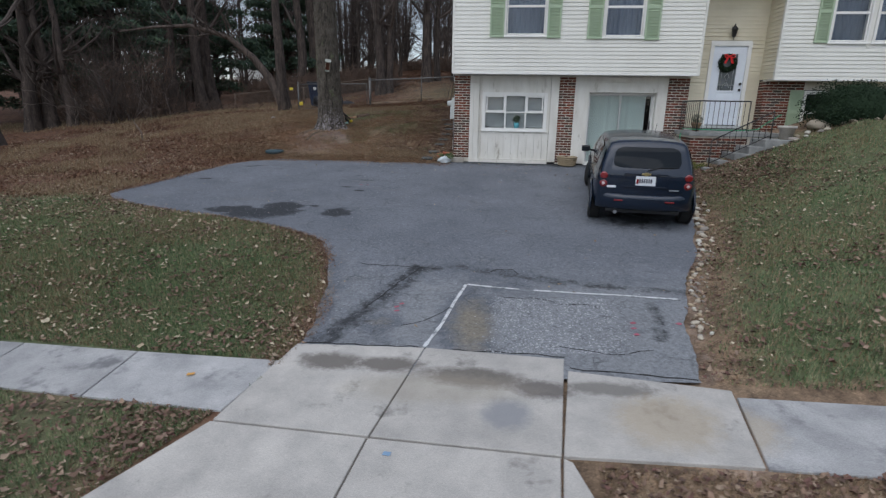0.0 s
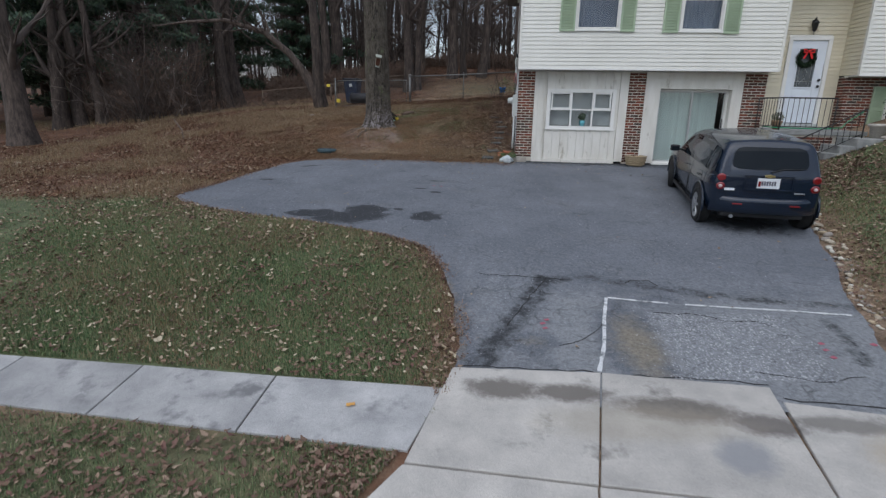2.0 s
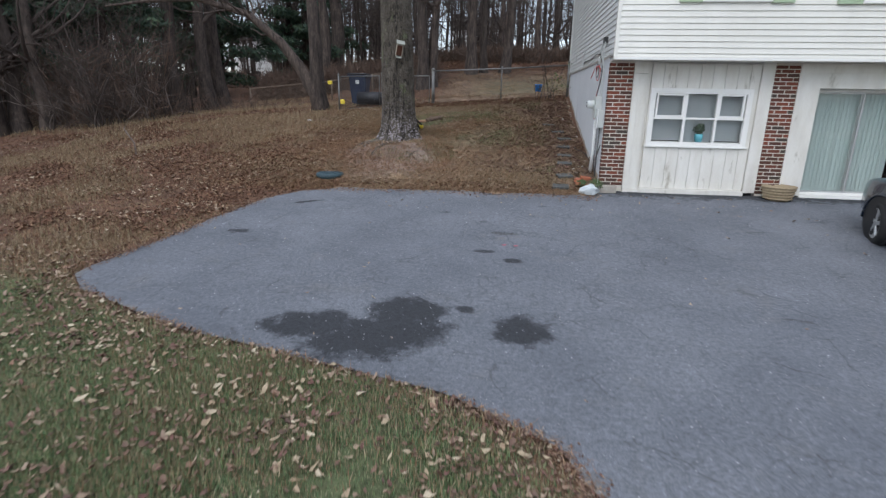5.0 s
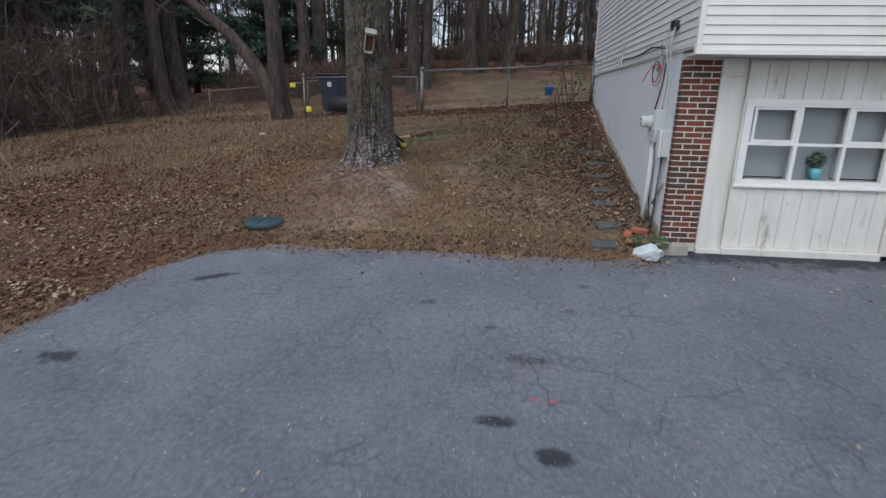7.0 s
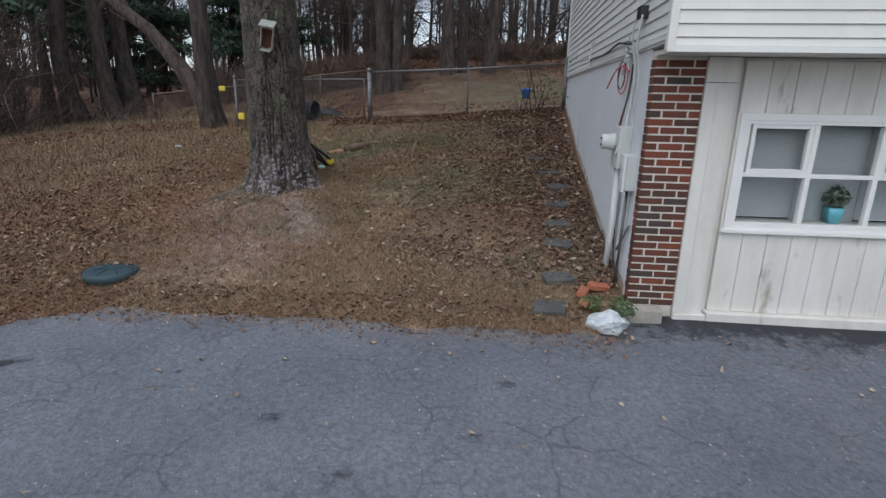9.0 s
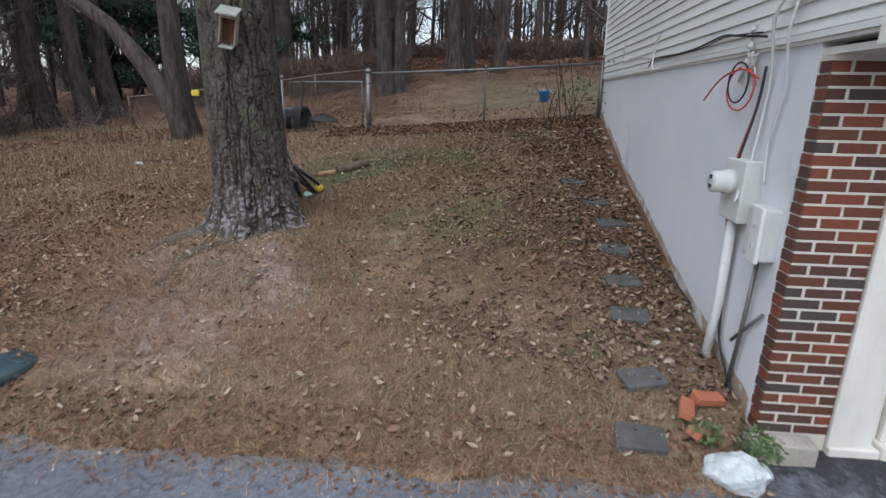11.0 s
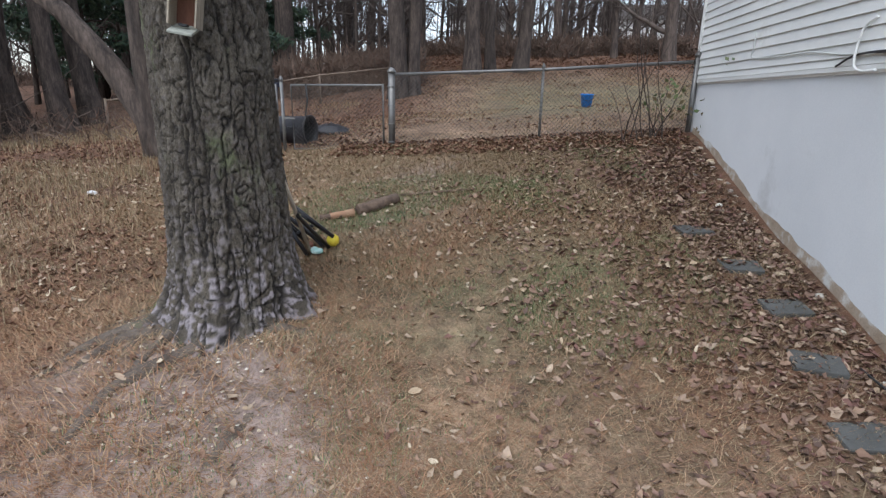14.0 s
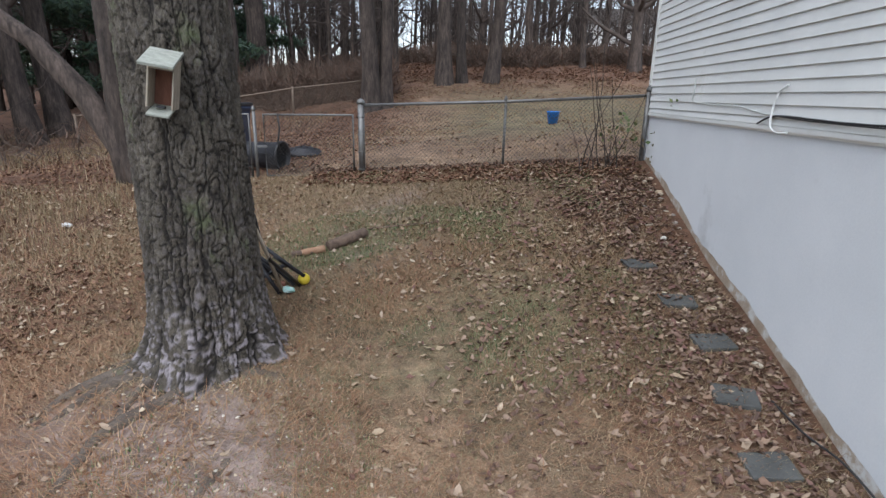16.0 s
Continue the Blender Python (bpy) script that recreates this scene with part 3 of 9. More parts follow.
pavement = thing("pavement", "pale grey concrete pavement and driveway apron slabs", "pavement", (0, 4, -1.1), kind="structure")
APRON = [
    [(-2.30, 3.66), (-0.93, 3.52), (-0.68, 4.92), (-2.06, 4.96)],
    [(-0.92, 3.52), (0.55, 3.38), (0.71, 4.74), (-0.67, 4.92)],
    [(-2.95, 2.5), (-1.07, 2.4), (-0.94, 3.50), (-2.31, 3.64)],
    [(-1.06, 2.4), (0.44, 2.3), (0.54, 3.36), (-0.93, 3.50)],
    [(-3.7, 1.2), (-1.2, 1.1), (-1.08, 2.38), (-2.97, 2.48)],
    [(-1.18, 1.1), (1.3, 1.0), (0.43, 2.28), (-1.06, 2.38)],
    [(0.45, 2.32), (0.95, 2.27), (0.62, 3.32), (0.56, 3.36)],
    [(0.56, 3.38), (1.93, 3.34), (2.06, 4.26), (0.72, 4.53)],
]
for c in APRON:
    part("slab", slab(bmesh.new(), c), CONCRETE, pavement)
x, yn, yf = -2.285, 3.79, 4.63
for i in range(8):
    x2 = x - 1.45
    c = [(x2, yn + 0.152), (x - 0.01, yn), (x - 0.01 + (0.20 if i == 0 else 0), yf), (x2, yf + 0.123)]
    part("slab", slab(bmesh.new(), c, 0.02), SIDEWALK, pavement)
    x, yn, yf = x2, yn + 0.152, yf + 0.123
x, yn, yf = 1.95, 3.34, 4.18
for i in range(6):
    x2 = x + 1.45
    part("slab", slab(bmesh.new(), [(x, yn), (x2, yn - 0.08), (x2 + 0.1, yf - 0.1), (x + 0.12, yf)], 0.02), SIDEWALK, pavement)
    x, yn, yf = x2 + 0.01, yn - 0.08, yf - 0.1
ROAD = surf("road_asphalt", (0.05, 0.05, 0.055), (0.08, 0.08, 0.085), 0.8, 0.9, 0.4, 120)
bm = bmesh.new()
rv = [[bm.verts.new((xx, yy, land1(xx, yy) + 0.03)) for xx in np.linspace(-60, 60, 61)] for yy in (-8.0, -4.0, -1.0, 1.0)]
for r0, r1 in zip(rv, rv[1:]):
    for i in range(60):
        bm.faces.new((r0[i], r0[i + 1], r1[i + 1], r1[i]))
whole("road", bm, ROAD, "dark asphalt street in front of the driveway", "road", kind="structure")

# ---- the house ----
X0, X1, X2, X3 = -1.27, 4.81, 6.62, 13.6      # left corner, entry's two sides, right corner
YU, YL, YD, YB = 14.30, 14.73, 15.10, 21.35    # upper front, lower front, entry wall, back
ZS, ZT = 2.31, 5.0                             # lower edge of the siding, eaves
house = thing("house", "split-level house with white siding over brick and foundation", "house", (4, 17, 0))
COURSE, FIRST = 0.0935, 0.062             # height of a siding course, and of the cut one at the bottom
SKEW = 0.02                                    # the gable end runs slightly out of square


def skewed(bm):
    for v in bm.verts:
        v.co.x += SKEW * (v.co.y - YL)
    return bm



def siding(a, b, z0, z1, place, material, holes=(), h=COURSE):
    """Lapped boards from a to b along a wall. place(u, d, z) gives the point u along it, d out of it."""
    z = z0
    while z < z1 - 0.01:
        top = min(z + (FIRST if z == z0 else h), z1)
        spans = [(a, b)]
        for u0, u1, w0, w1 in holes:
            if w0 < top - 0.01 and w1 > z + 0.01:
                spans = [s for p, q in spans for s in ((p, min(q, u0)), (max(p, u1), q)) if s[1] - s[0] > 0.01]
        for p, q in spans:
            bm = bmesh.new()
            prof = [(0.0, z), (0.016, z), (0.019, z + 0.004), (0.017, z + 0.012), (0.003, top + 0.006), (0.0, top)]
            l = [bm.verts.new(place(p, d, w)) for d, w in prof]
            r = [bm.verts.new(place(q, d, w)) for d, w in prof]
            for i in range(len(prof) - 1):
                bm.faces.new((l[i], r[i], r[i + 1], l[i + 1]))
            bm.faces.new(l[::-1])
            bm.faces.new(r)
            bmesh.ops.recalc_face_normals(bm, faces=bm.faces[:])
            part("siding_board", bm, material, house)
        z = top


def front(y):
    return lambda u, d, z: (u, y - d, z)


def wall_with_holes(name, x0, x1, y0, y1, z0, z1, holes, material, label=""):
    """A wall along x with rectangular holes, as one mesh."""
    xs = sorted({x0, x1, *[h[0] for h in holes], *[h[1] for h in holes]})
    zs = sorted({z0, z1, *[h[2] for h in holes], *[h[3] for h in holes]})
    bm = bmesh.new()
    for a, b in zip(xs, xs[1:]):
        for c, d in zip(zs, zs[1:]):
            mx, mz = (a + b) / 2, (c + d) / 2
            if not any(h[0] < mx < h[1] and h[2] < mz < h[3] for h in holes):
                bx(bm, a, b, y0, y1, c, d)
    bmesh.ops.remove_doubles(bm, verts=bm.verts[:], dist=0.0005)
    return part(name, bm, material, house, label)


WIN_L = [(0.03, 1.0, 3.21, 4.55), (2.45, 3.36, 3.18, 4.55)]
WIN_R = [(7.70, 8.50, 3.08, 4.4), (8.68, 9.48, 3.08, 4.4)]
LOWWIN = (7.58, 9.05, 0.95, 1.95)
GARWIN = (-0.46, 1.15, 0.875, 1.775)
SLIDER = (2.28, 4.0, 0.0, 1.86)

wall_with_holes("wall", X0 + 0.02, X1, YU, YU + 0.15, ZS + 0.004, ZT, WIN_L, WHITE)
wall_with_holes("wall", X2, X3, YU, YU + 0.15, ZS - 0.08, ZT, WIN_R, WHITE)
wall_with_holes("wall", X1, X2, YD, YD + 0.15, 0.3, ZT, [(5.42, 6.26, 1.07, 3.06)], WHITE)
siding(X0, X1, ZS, ZT, front(YU), SIDING, [(h[0] - 0.05, h[1] + 0.05, h[2] - 0.05, h[3] + 0.05) for h in WIN_L])
siding(X2, X3, ZS - 0.08, ZT, front(YU), SIDING, [(h[0] - 0.05, h[1] + 0.05, h[2] - 0.08, h[3] + 0.05) for h in WIN_R])
siding(X1, X2, 0.98, ZT, front(YD), SIDING_CREAM, [(5.30, 6.30, 0.9, 3.14)])
siding(YU, YD, ZS, ZT, lambda u, d, z: (X1 + d, u, z), SIDING_CREAM)
siding(YU, YD, ZS - 0.08, ZT, lambda u, d, z: (X2 - d, u, z), SIDING_CREAM)
siding(YU, YB, ZS + 0.085, ZT, lambda u, d, z: (X0 - 0.03 - d + SKEW * (u - YL), u, z), SIDING_GREY)
# gable side: foundation below, framed wall above
part("gable_wall", skewed(box(X0 - 0.03, X0 + 0.12, YU + 0.002, YB, ZS + 0.03, ZT)), WHITE, house)
part("foundation", skewed(box(X0 - 0.012, X0 + 0.25, YL + 0.11, YB, -0.6, ZS + 0.048)), STUCCO, house, "pale grey painted foundation wall")
part("back_wall", box(X0 + 0.3, X3, YB - 0.15, YB - 0.002, -0.5, ZT), STUCCO, house)
part("side_wall", box(X3 - 0.15, X3, YU + 0.2, YB - 0.15, -0.5, ZT), SIDING_GREY, house)
part("soffit", box(X0, X1, YU + 0.01, YL + 0.16, ZS - 0.035, ZS), OLD_WHITE, house)
part("soffit", box(X2, X3, YU + 0.01, YL + 0.16, ZS - 0.115, ZS - 0.08), OLD_WHITE, house)
for xa, xb, zz in ((X0 - 0.05, X1 + 0.012, ZS), (X2 - 0.012, X3, ZS - 0.08)):
    part("starter_strip", box(xa, xb, YU - 0.024, YU + 0.008, zz - 0.04, zz), WHITE, house)
for xa, ya, yb, zz in ((X0 - 0.055, YU - 0.025, YU + 0.05, ZS), (X1 - 0.03, YU - 0.025, YU + 0.06, ZS), (X2 - 0.03, YU - 0.025, YU + 0.06, ZS - 0.08)):
    part("corner_post", box(xa, xa + 0.06, ya, yb, zz - 0.03, ZT, 0.006), SIDING, house)
part("corner_post", skewed(box(X0 - 0.06, X0 + 0.0, YB - 0.04, YB + 0.02, ZS + 0.03, ZT, 0.006)), SIDING_GREY, house)
part("flashing", skewed(box(X0 - 0.05, X0 - 0.012, YU + 0.05, YB, ZS + 0.05, ZS + 0.083)), SIDING_GREY, house)
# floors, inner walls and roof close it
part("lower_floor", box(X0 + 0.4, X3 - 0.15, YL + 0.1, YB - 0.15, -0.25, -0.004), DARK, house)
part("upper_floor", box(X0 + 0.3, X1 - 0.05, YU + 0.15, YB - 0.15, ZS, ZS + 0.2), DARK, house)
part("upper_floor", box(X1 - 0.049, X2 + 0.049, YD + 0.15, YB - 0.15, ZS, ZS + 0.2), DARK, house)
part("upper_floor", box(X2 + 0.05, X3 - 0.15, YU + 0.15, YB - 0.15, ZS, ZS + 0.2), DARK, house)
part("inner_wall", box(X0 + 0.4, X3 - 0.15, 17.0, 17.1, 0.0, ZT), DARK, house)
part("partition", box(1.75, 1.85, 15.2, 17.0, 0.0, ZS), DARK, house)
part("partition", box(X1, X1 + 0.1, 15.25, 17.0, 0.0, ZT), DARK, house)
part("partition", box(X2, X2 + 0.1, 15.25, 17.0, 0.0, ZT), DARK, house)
ROOF = surf("roof_shingles", (0.07, 0.065, 0.06), (0.12, 0.11, 0.10), 4, 0.95, 0.6, 60)
bm = bmesh.new()
ym = (YU + YB) / 2
prof = [(YU - 0.4, ZT - 0.05), (ym, ZT + 1.7), (YB + 0.4, ZT - 0.05), (YB + 0.4, ZT + 0.1), (ym, ZT + 1.86), (YU - 0.4, ZT + 0.1)]
a = [bm.verts.new((X0 - 0.35, y, z)) for y, z in prof]
b = [bm.verts.new((X3 + 0.35, y, z)) for y, z in prof]
for i in range(6):
    bm.faces.new((a[i], a[(i + 1) % 6], b[(i + 1) % 6], b[i]))
for s in (a, b):
    bm.faces.new((s[0], s[1], s[4], s[5]))
    bm.faces.new((s[1], s[2], s[3], s[4]))
bmesh.ops.recalc_face_normals(bm, faces=bm.faces[:])
part("roof", bm, ROOF, house)
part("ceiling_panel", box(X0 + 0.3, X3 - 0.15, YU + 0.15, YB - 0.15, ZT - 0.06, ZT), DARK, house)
for xg in (X0, X3 - 0.1):
    bm = bmesh.new()
    g = [bm.verts.new((xx, y, z)) for xx in (xg, xg + 0.1) for y, z in ((YU, ZT), (YB, ZT), (ym, ZT + 1.68))]
    bm.faces.new(g[:3]), bm.faces.new(g[3:][::-1])
    for i in range(3):
        bm.faces.new((g[i], g[(i + 1) % 3], g[(i + 1) % 3 + 3], g[i + 3]))
    part("gable", bm, SIDING_GREY, house)

# brick: shared meshes, one object a brick
BL, BH, JT = 0.201, 0.0555, 0.0122


def brick_mesh(l, h=BH, d=0.09):
    bm = bmesh.new()
    bx(bm, -l / 2, l / 2, -d / 2, d / 2, -h / 2, h / 2)
    bmesh.ops.bevel(bm, geom=[e for e in bm.edges if all(v.co.y < 0 for v in e.verts)], offset=0.004, segments=1, affect="EDGES")
    me = bpy.data.meshes.new("brick")
    bm.to_mesh(me)
    bm.free()
    me.materials.append(BRICK)
    return me


BRICKS = {}


def brick_face(owner, a, b, z0, z1, where, turn=0.0, shift=0):
    """Courses of running bond from a to b. where(u, z) gives a brick's middle."""
    z, row = z0, shift
    while z + BH < z1 + 0.01:
        u = a - (BL + JT) / 2 * (row % 2)
        while u < b - 0.02:
            p, q = max(u, a), min(u + BL, b)
            if q - p > 0.03:
                key = round(q - p, 2)
                if key not in BRICKS:
                    BRICKS[key] = brick_mesh(key)
                o = new("brick", BRICKS[key])
                o.parent = owner
                o.matrix_parent_inverse = Matrix.Translation(-Vector(owner.location))
                o.matrix_basis = Matrix.Translation(where((p + q) / 2, z + BH / 2)) @ pose(0, 0, 0, 0, 0, turn)
            u += BL + JT
        z += BH + JT
        row += 1


def pier(x0, x1, z0, label, side=False):
    p = thing("brick_pier", label, "brick pier", ((x0 + x1) / 2, YL, z0), "brick piers of the garage front")
    part("mortar_core", box(x0 + 0.004, x1 - 0.004, YL + 0.003, YL + 0.11, z0 - 0.1, ZS - 0.035), MORTAR, p)
    brick_face(p, x0, x1, z0 + 0.01, ZS - 0.04, lambda u, z: (u, YL + 0.045, z))
    if side:
        brick_face(p, YL + 0.006, YL + 0.11, z0 + 0.01, ZS - 0.04, lambda u, z: (x0 + 0.045 - 0.006, u, z), 90)
    return p


pier(X0, -0.86, 0.08, "narrow red brick pier at the house corner with pale mortar", True)
pier(1.50, 1.905, 0.0, "red brick pier between garage infill and sliding door")
pier(4.26, 4.79, 0.0, "red brick pier beside the front steps")

# ---- garage infill, sliding door, windows, door ----
infill = thing("garage_infill_wall", "weathered white grooved panel wall filling the old garage opening", "wall panel", (0.3, YL, 0))
YP = YL + 0.05
g0, g1 = -0.86, 1.50
part("side_trim", box(g0 + 0.003, -0.755, YL - 0.022, YL + 0.1, 0.03, 2.07, 0.004), OLD_WHITE, infill)
part("side_trim", box(-0.753, -0.607, YL - 0.014, YL + 0.1, 0.03, 2.07, 0.004), OLD_WHITE, infill)
part("cap_trim", box(g0 + 0.003, -0.607, YL - 0.030, YL + 0.1, 2.073, ZS - 0.04, 0.004), OLD_WHITE, infill)
part("jamb_strip", box(-0.605, -0.541, YL + 0.055, YL + 0.11, 0.02, ZS - 0.04, 0.003), OLD_WHITE, infill)
part("side_trim", box(1.29, g1 - 0.003, YL - 0.012, YL + 0.1, 0.02, ZS - 0.04, 0.004), OLD_WHITE, infill)
part("head_trim", box(-0.539, 1.286, YL + 0.035, YL + 0.1, ZS - 0.06, ZS - 0.04, 0.004), OLD_WHITE, infill)
part("base_trim", box(-0.56, 1.286, YL - 0.055, YL + 0.1, -0.09, 0.055, 0.01), OLD_WHITE, infill)
part("base_trim", box(g0 + 0.003, -0.565, YL - 0.045, YL + 0.06, -0.09, 0.028, 0.01), OLD_WHITE, infill)
u = -0.539
while u < 1.28:                      # grooved boards above and below the window
    v = min(u + 0.2075, 1.284)
    for z0, z1 in ((0.058, GARWIN[2] - 0.06), (GARWIN[3] + 0.06, ZS - 0.062)):
        part("panel_board", box(u + 0.0025, v - 0.0025, YP - 0.03, YP + 0.03, z0, z1, 0.003), OLD_WHITE, infill)
    u = v
part("panel_board", box(-0.539, GARWIN[0] - 0.06, YP - 0.029, YP + 0.03, GARWIN[2] - 0.058, GARWIN[3] + 0.058), OLD_WHITE, infill)
part("panel_board", box(GARWIN[1] + 0.06, 1.284, YP - 0.029, YP + 0.03, GARWIN[2] - 0.058, GARWIN[3] + 0.058), OLD_WHITE, infill)
part("backing", box(-0.54, GARWIN[0], YP + 0.031, YP + 0.05, 0.02, ZS - 0.04), OLD_WHITE, infill)
part("backing", box(GARWIN[1], 1.285, YP + 0.031, YP + 0.05, 0.02, ZS - 0.04), OLD_WHITE, infill)
part("backing", box(GARWIN[0], GARWIN[1], YP + 0.031, YP + 0.05, 0.02, GARWIN[2] - 0.03), OLD_WHITE, infill)
part("backing", box(GARWIN[0], GARWIN[1], YP + 0.031, YP + 0.05, GARWIN[3] + 0.03, ZS - 0.04), OLD_WHITE, infill)


def frame_ring(x0, x1, z0, z1, y0, y1, w, bev=0.003):
    bm = bmesh.new()
    bx(bm, x0, x0 + w, y0, y1, z0, z1, bev)
    bx(bm, x1 - w, x1, y0, y1, z0, z1, bev)
    bx(bm, x0 + w, x1 - w, y0, y1, z1 - w, z1, bev)
    bx(bm, x0 + w, x1 - w, y0, y1, z0, z0 + w, bev)
    return bm


def pane(x0, x1, z0, z1, y, parent):
    bm = bmesh.new()
    bm.faces.new([bm.verts.new(p) for p in ((x0, y, z0), (x1, y, z0), (x1, y, z1), (x0, y, z1))])
    o = part("pane", bm, GLASS, parent, "reflecting window glass")
    o.visible_shadow = False
    return o


BLIND = surf("white_blind_slats", (0.68, 0.71, 0.72), (0.74, 0.77, 0.78), 3, 0.6, 0.02, 30, fine=0.05)
CURTAIN = surf("pale_green_vertical_blind", (0.66, 0.75, 0.72), (0.74, 0.82, 0.79), 2, 0.6, 0.02, 30, fine=0.05, rnd=0.06)

gw = thing("window_1", "white six-light slider window with blinds in the garage infill", "window", (0.4, YL, 1.35), kind="structure")
x0, x1, z0, z1 = GARWIN
part("outer_casing", frame_ring(x0 - 0.06, x1 + 0.06, z0 - 0.06, z1 + 0.06, YP - 0.05, YP - 0.031, 0.06), WHITE, gw)
part("window_frame", frame_ring(x0, x1, z0, z1, YP - 0.045, YP + 0.03, 0.03), WHITE, gw)
part("window_sill", box(x0 - 0.08, x1 + 0.08, YP - 0.075, YP - 0.0505, z0 - 0.065, z0 - 0.035, 0.004), WHITE, gw)
tx = [x0 + 0.03, 0.105, 0.645, x1 - 0.03]
zm = 1.322
for k in (1, 2):
    part("mullion", box(tx[k] - 0.022, tx[k] + 0.022, YP - 0.04, YP + 0.02, z0 + 0.03, z1 - 0.03, 0.003), WHITE, gw)
part("transom", box(x0 + 0.03, x1 - 0.03, YP - 0.036, YP + 0.016, zm - 0.018, zm + 0.018, 0.003), WHITE, gw)
for k in (0, 2):
    part("sash", frame_ring(tx[k] + 0.022, tx[k + 1] - 0.022, zm + 0.018, z1 - 0.03, YP - 0.034, YP + 0.01, 0.034), WHITE, gw)
for k in range(3):
    for a, b in ((z0 + 0.03, zm - 0.018), (zm + 0.018, z1 - 0.03)):
        pane(tx[k] + 0.022, tx[k + 1] - 0.022, a, b, YP + 0.005, gw)
blind = thing("window_blind", "white horizontal slat blind behind the garage window", "blind", (0.4, YL + 0.25, 1.8))
for k in range(3):
    bm = bmesh.new()
    zz, low = z1 - 0.04, (z0 + 0.05, z0 + 0.03, z0 + 0.06)[k]
    while zz > low:
        bx(bm, tx[k] + (-0.2 if k == 0 else 0.002), tx[k + 1] - (-0.2 if k == 2 else 0.002), YP + 0.12, YP + 0.145, zz - 0.001, zz + 0.001, m=Matrix.Translation((0, YP + 0.1325, zz)) @ Matrix.Rotation(radians(53), 4, "X") @ Matrix.Translation((0, -YP - 0.1325, -zz)))
        zz -= 0.0205
    part("slat_bank", bm, BLIND, blind)

YS = YL + 0.20
sd = thing("door_2", "white-framed sliding glass door with closed vertical blinds", "sliding door", (3, YL, 0), kind="structure")
x0, x1, z0, z1 = SLIDER
part("door_frame", frame_ring(x0, x1, z0, z1, YS - 0.03, YS + 0.09, 0.045), WHITE, sd)
xm = 3.13
ALU = surf("pale_aluminium", (0.5, 0.51, 0.5), (0.6, 0.61, 0.6), 4, 0.4, 0.05, 60, metal=0.6)
part("sash", frame_ring(x0 + 0.045, xm + 0.03, z0 + 0.045, z1 - 0.045, YS + 0.0, YS + 0.03, 0.03), ALU, sd)
part("sash", frame_ring(xm - 0.02, x1 - 0.045, z0 + 0.045, z1 - 0.045, YS + 0.034, YS + 0.064, 0.03), ALU, sd)
pane(x0 + 0.075, xm, z0 + 0.075, z1 - 0.075, YS + 0.015, sd)
pane(xm + 0.01, x1 - 0.075, z0 + 0.075, z1 - 0.075, YS + 0.049, sd)
part("handle", box(x1 - 0.07, x1 - 0.05, YS + 0.01, YS + 0.034, 0.9, 1.15, 0.004), PLASTIC_BLACK, sd)
vb = thing("vertical_blind", "pale green vertical slat blind behind the sliding door", "blind", (3, YL + 0.25, 1.8))
u = x0 + 0.06
k = 0
while u < x1 - 0.22:
    part("slat", box(u, u + 0.082, -0.002, 0.002, z0 + 0.06, z1 - 0.06), CURTAIN, vb)
    k += 1
    u += 0.07
for k, ob in enumerate(sorted(vb.children, key=lambda o: o.name)):
    cx = sum(v.co.x for v in ob.data.vertices) / len(ob.data.vertices)
    ob.data.transform(Matrix.Translation((cx, YS + 0.13, 0)) @ Matrix.Rotation(radians(14), 4, "Z") @ Matrix.Translation((-cx, 0, 0)))
surround = thing("door_surround", "weathered white trim boards round the sliding door", "door trim", (3, YL, 0))
part("side_board", box(1.908, SLIDER[0] - 0.003, YL - 0.005, YL + 0.30, 0.0, ZS - 0.04, 0.004), OLD_WHITE, surround)
part("side_board", box(SLIDER[1] + 0.003, 4.257, YL - 0.005, YL + 0.30, 0.0, ZS - 0.04, 0.004), OLD_WHITE, surround)
part("head_board", box(SLIDER[0] - 0.002, SLIDER[1] + 0.002, YL - 0.002, YL + 0.30, SLIDER[3] + 0.003, ZS - 0.04, 0.004), OLD_WHITE, surround)
part("head_strip", box(1.908, 4.257, YL - 0.02, YL - 0.006, ZS - 0.20, ZS - 0.04, 0.004), OLD_WHITE, surround)
part("mid_strip", box(SLIDER[1] + 0.10, SLIDER[1] + 0.14, YL - 0.02, YL - 0.006, 0.0, ZS - 0.21, 0.003), OLD_WHITE, surround)
part("threshold", box(SLIDER[0] - 0.02, SLIDER[1] + 0.02, YL - 0.05, YL + 0.29, -0.06, -0.003, 0.005), WHITE, surround)


def sash_window(name, h, y, mid, label, curtain=True):
    x0, x1, z0, z1 = h
    w = thing(name, label, "window", ((x0 + x1) / 2, y, z0), kind="structure")
    part("casing", frame_ring(x0 - 0.04, x1 + 0.04, z0 - 0.04, z1 + 0.04, y - 0.035, y + 0.02, 0.042), WHITE, w)
    part("window_sill", box(x0 - 0.06, x1 + 0.06, y - 0.055, y - 0.0355, z0 - 0.055, z0 - 0.02, 0.004), WHITE, w)
    part("lower_sash", frame_ring(x0 + 0.01, x1 - 0.01, z0 + 0.01, mid, y - 0.01, y + 0.03, 0.028), WHITE, w)
    part("upper_sash", frame_ring(x0 + 0.01, x1 - 0.01, mid + 0.001, z1 - 0.01, y + 0.0, y + 0.04, 0.028), WHITE, w)
    pane(x0 + 0.036, x1 - 0.036, z0 + 0.036, mid - 0.026, y + 0.012, w)
    pane(x0 + 0.036, x1 - 0.036, mid + 0.028, z1 - 0.036, y + 0.022, w)
    return w


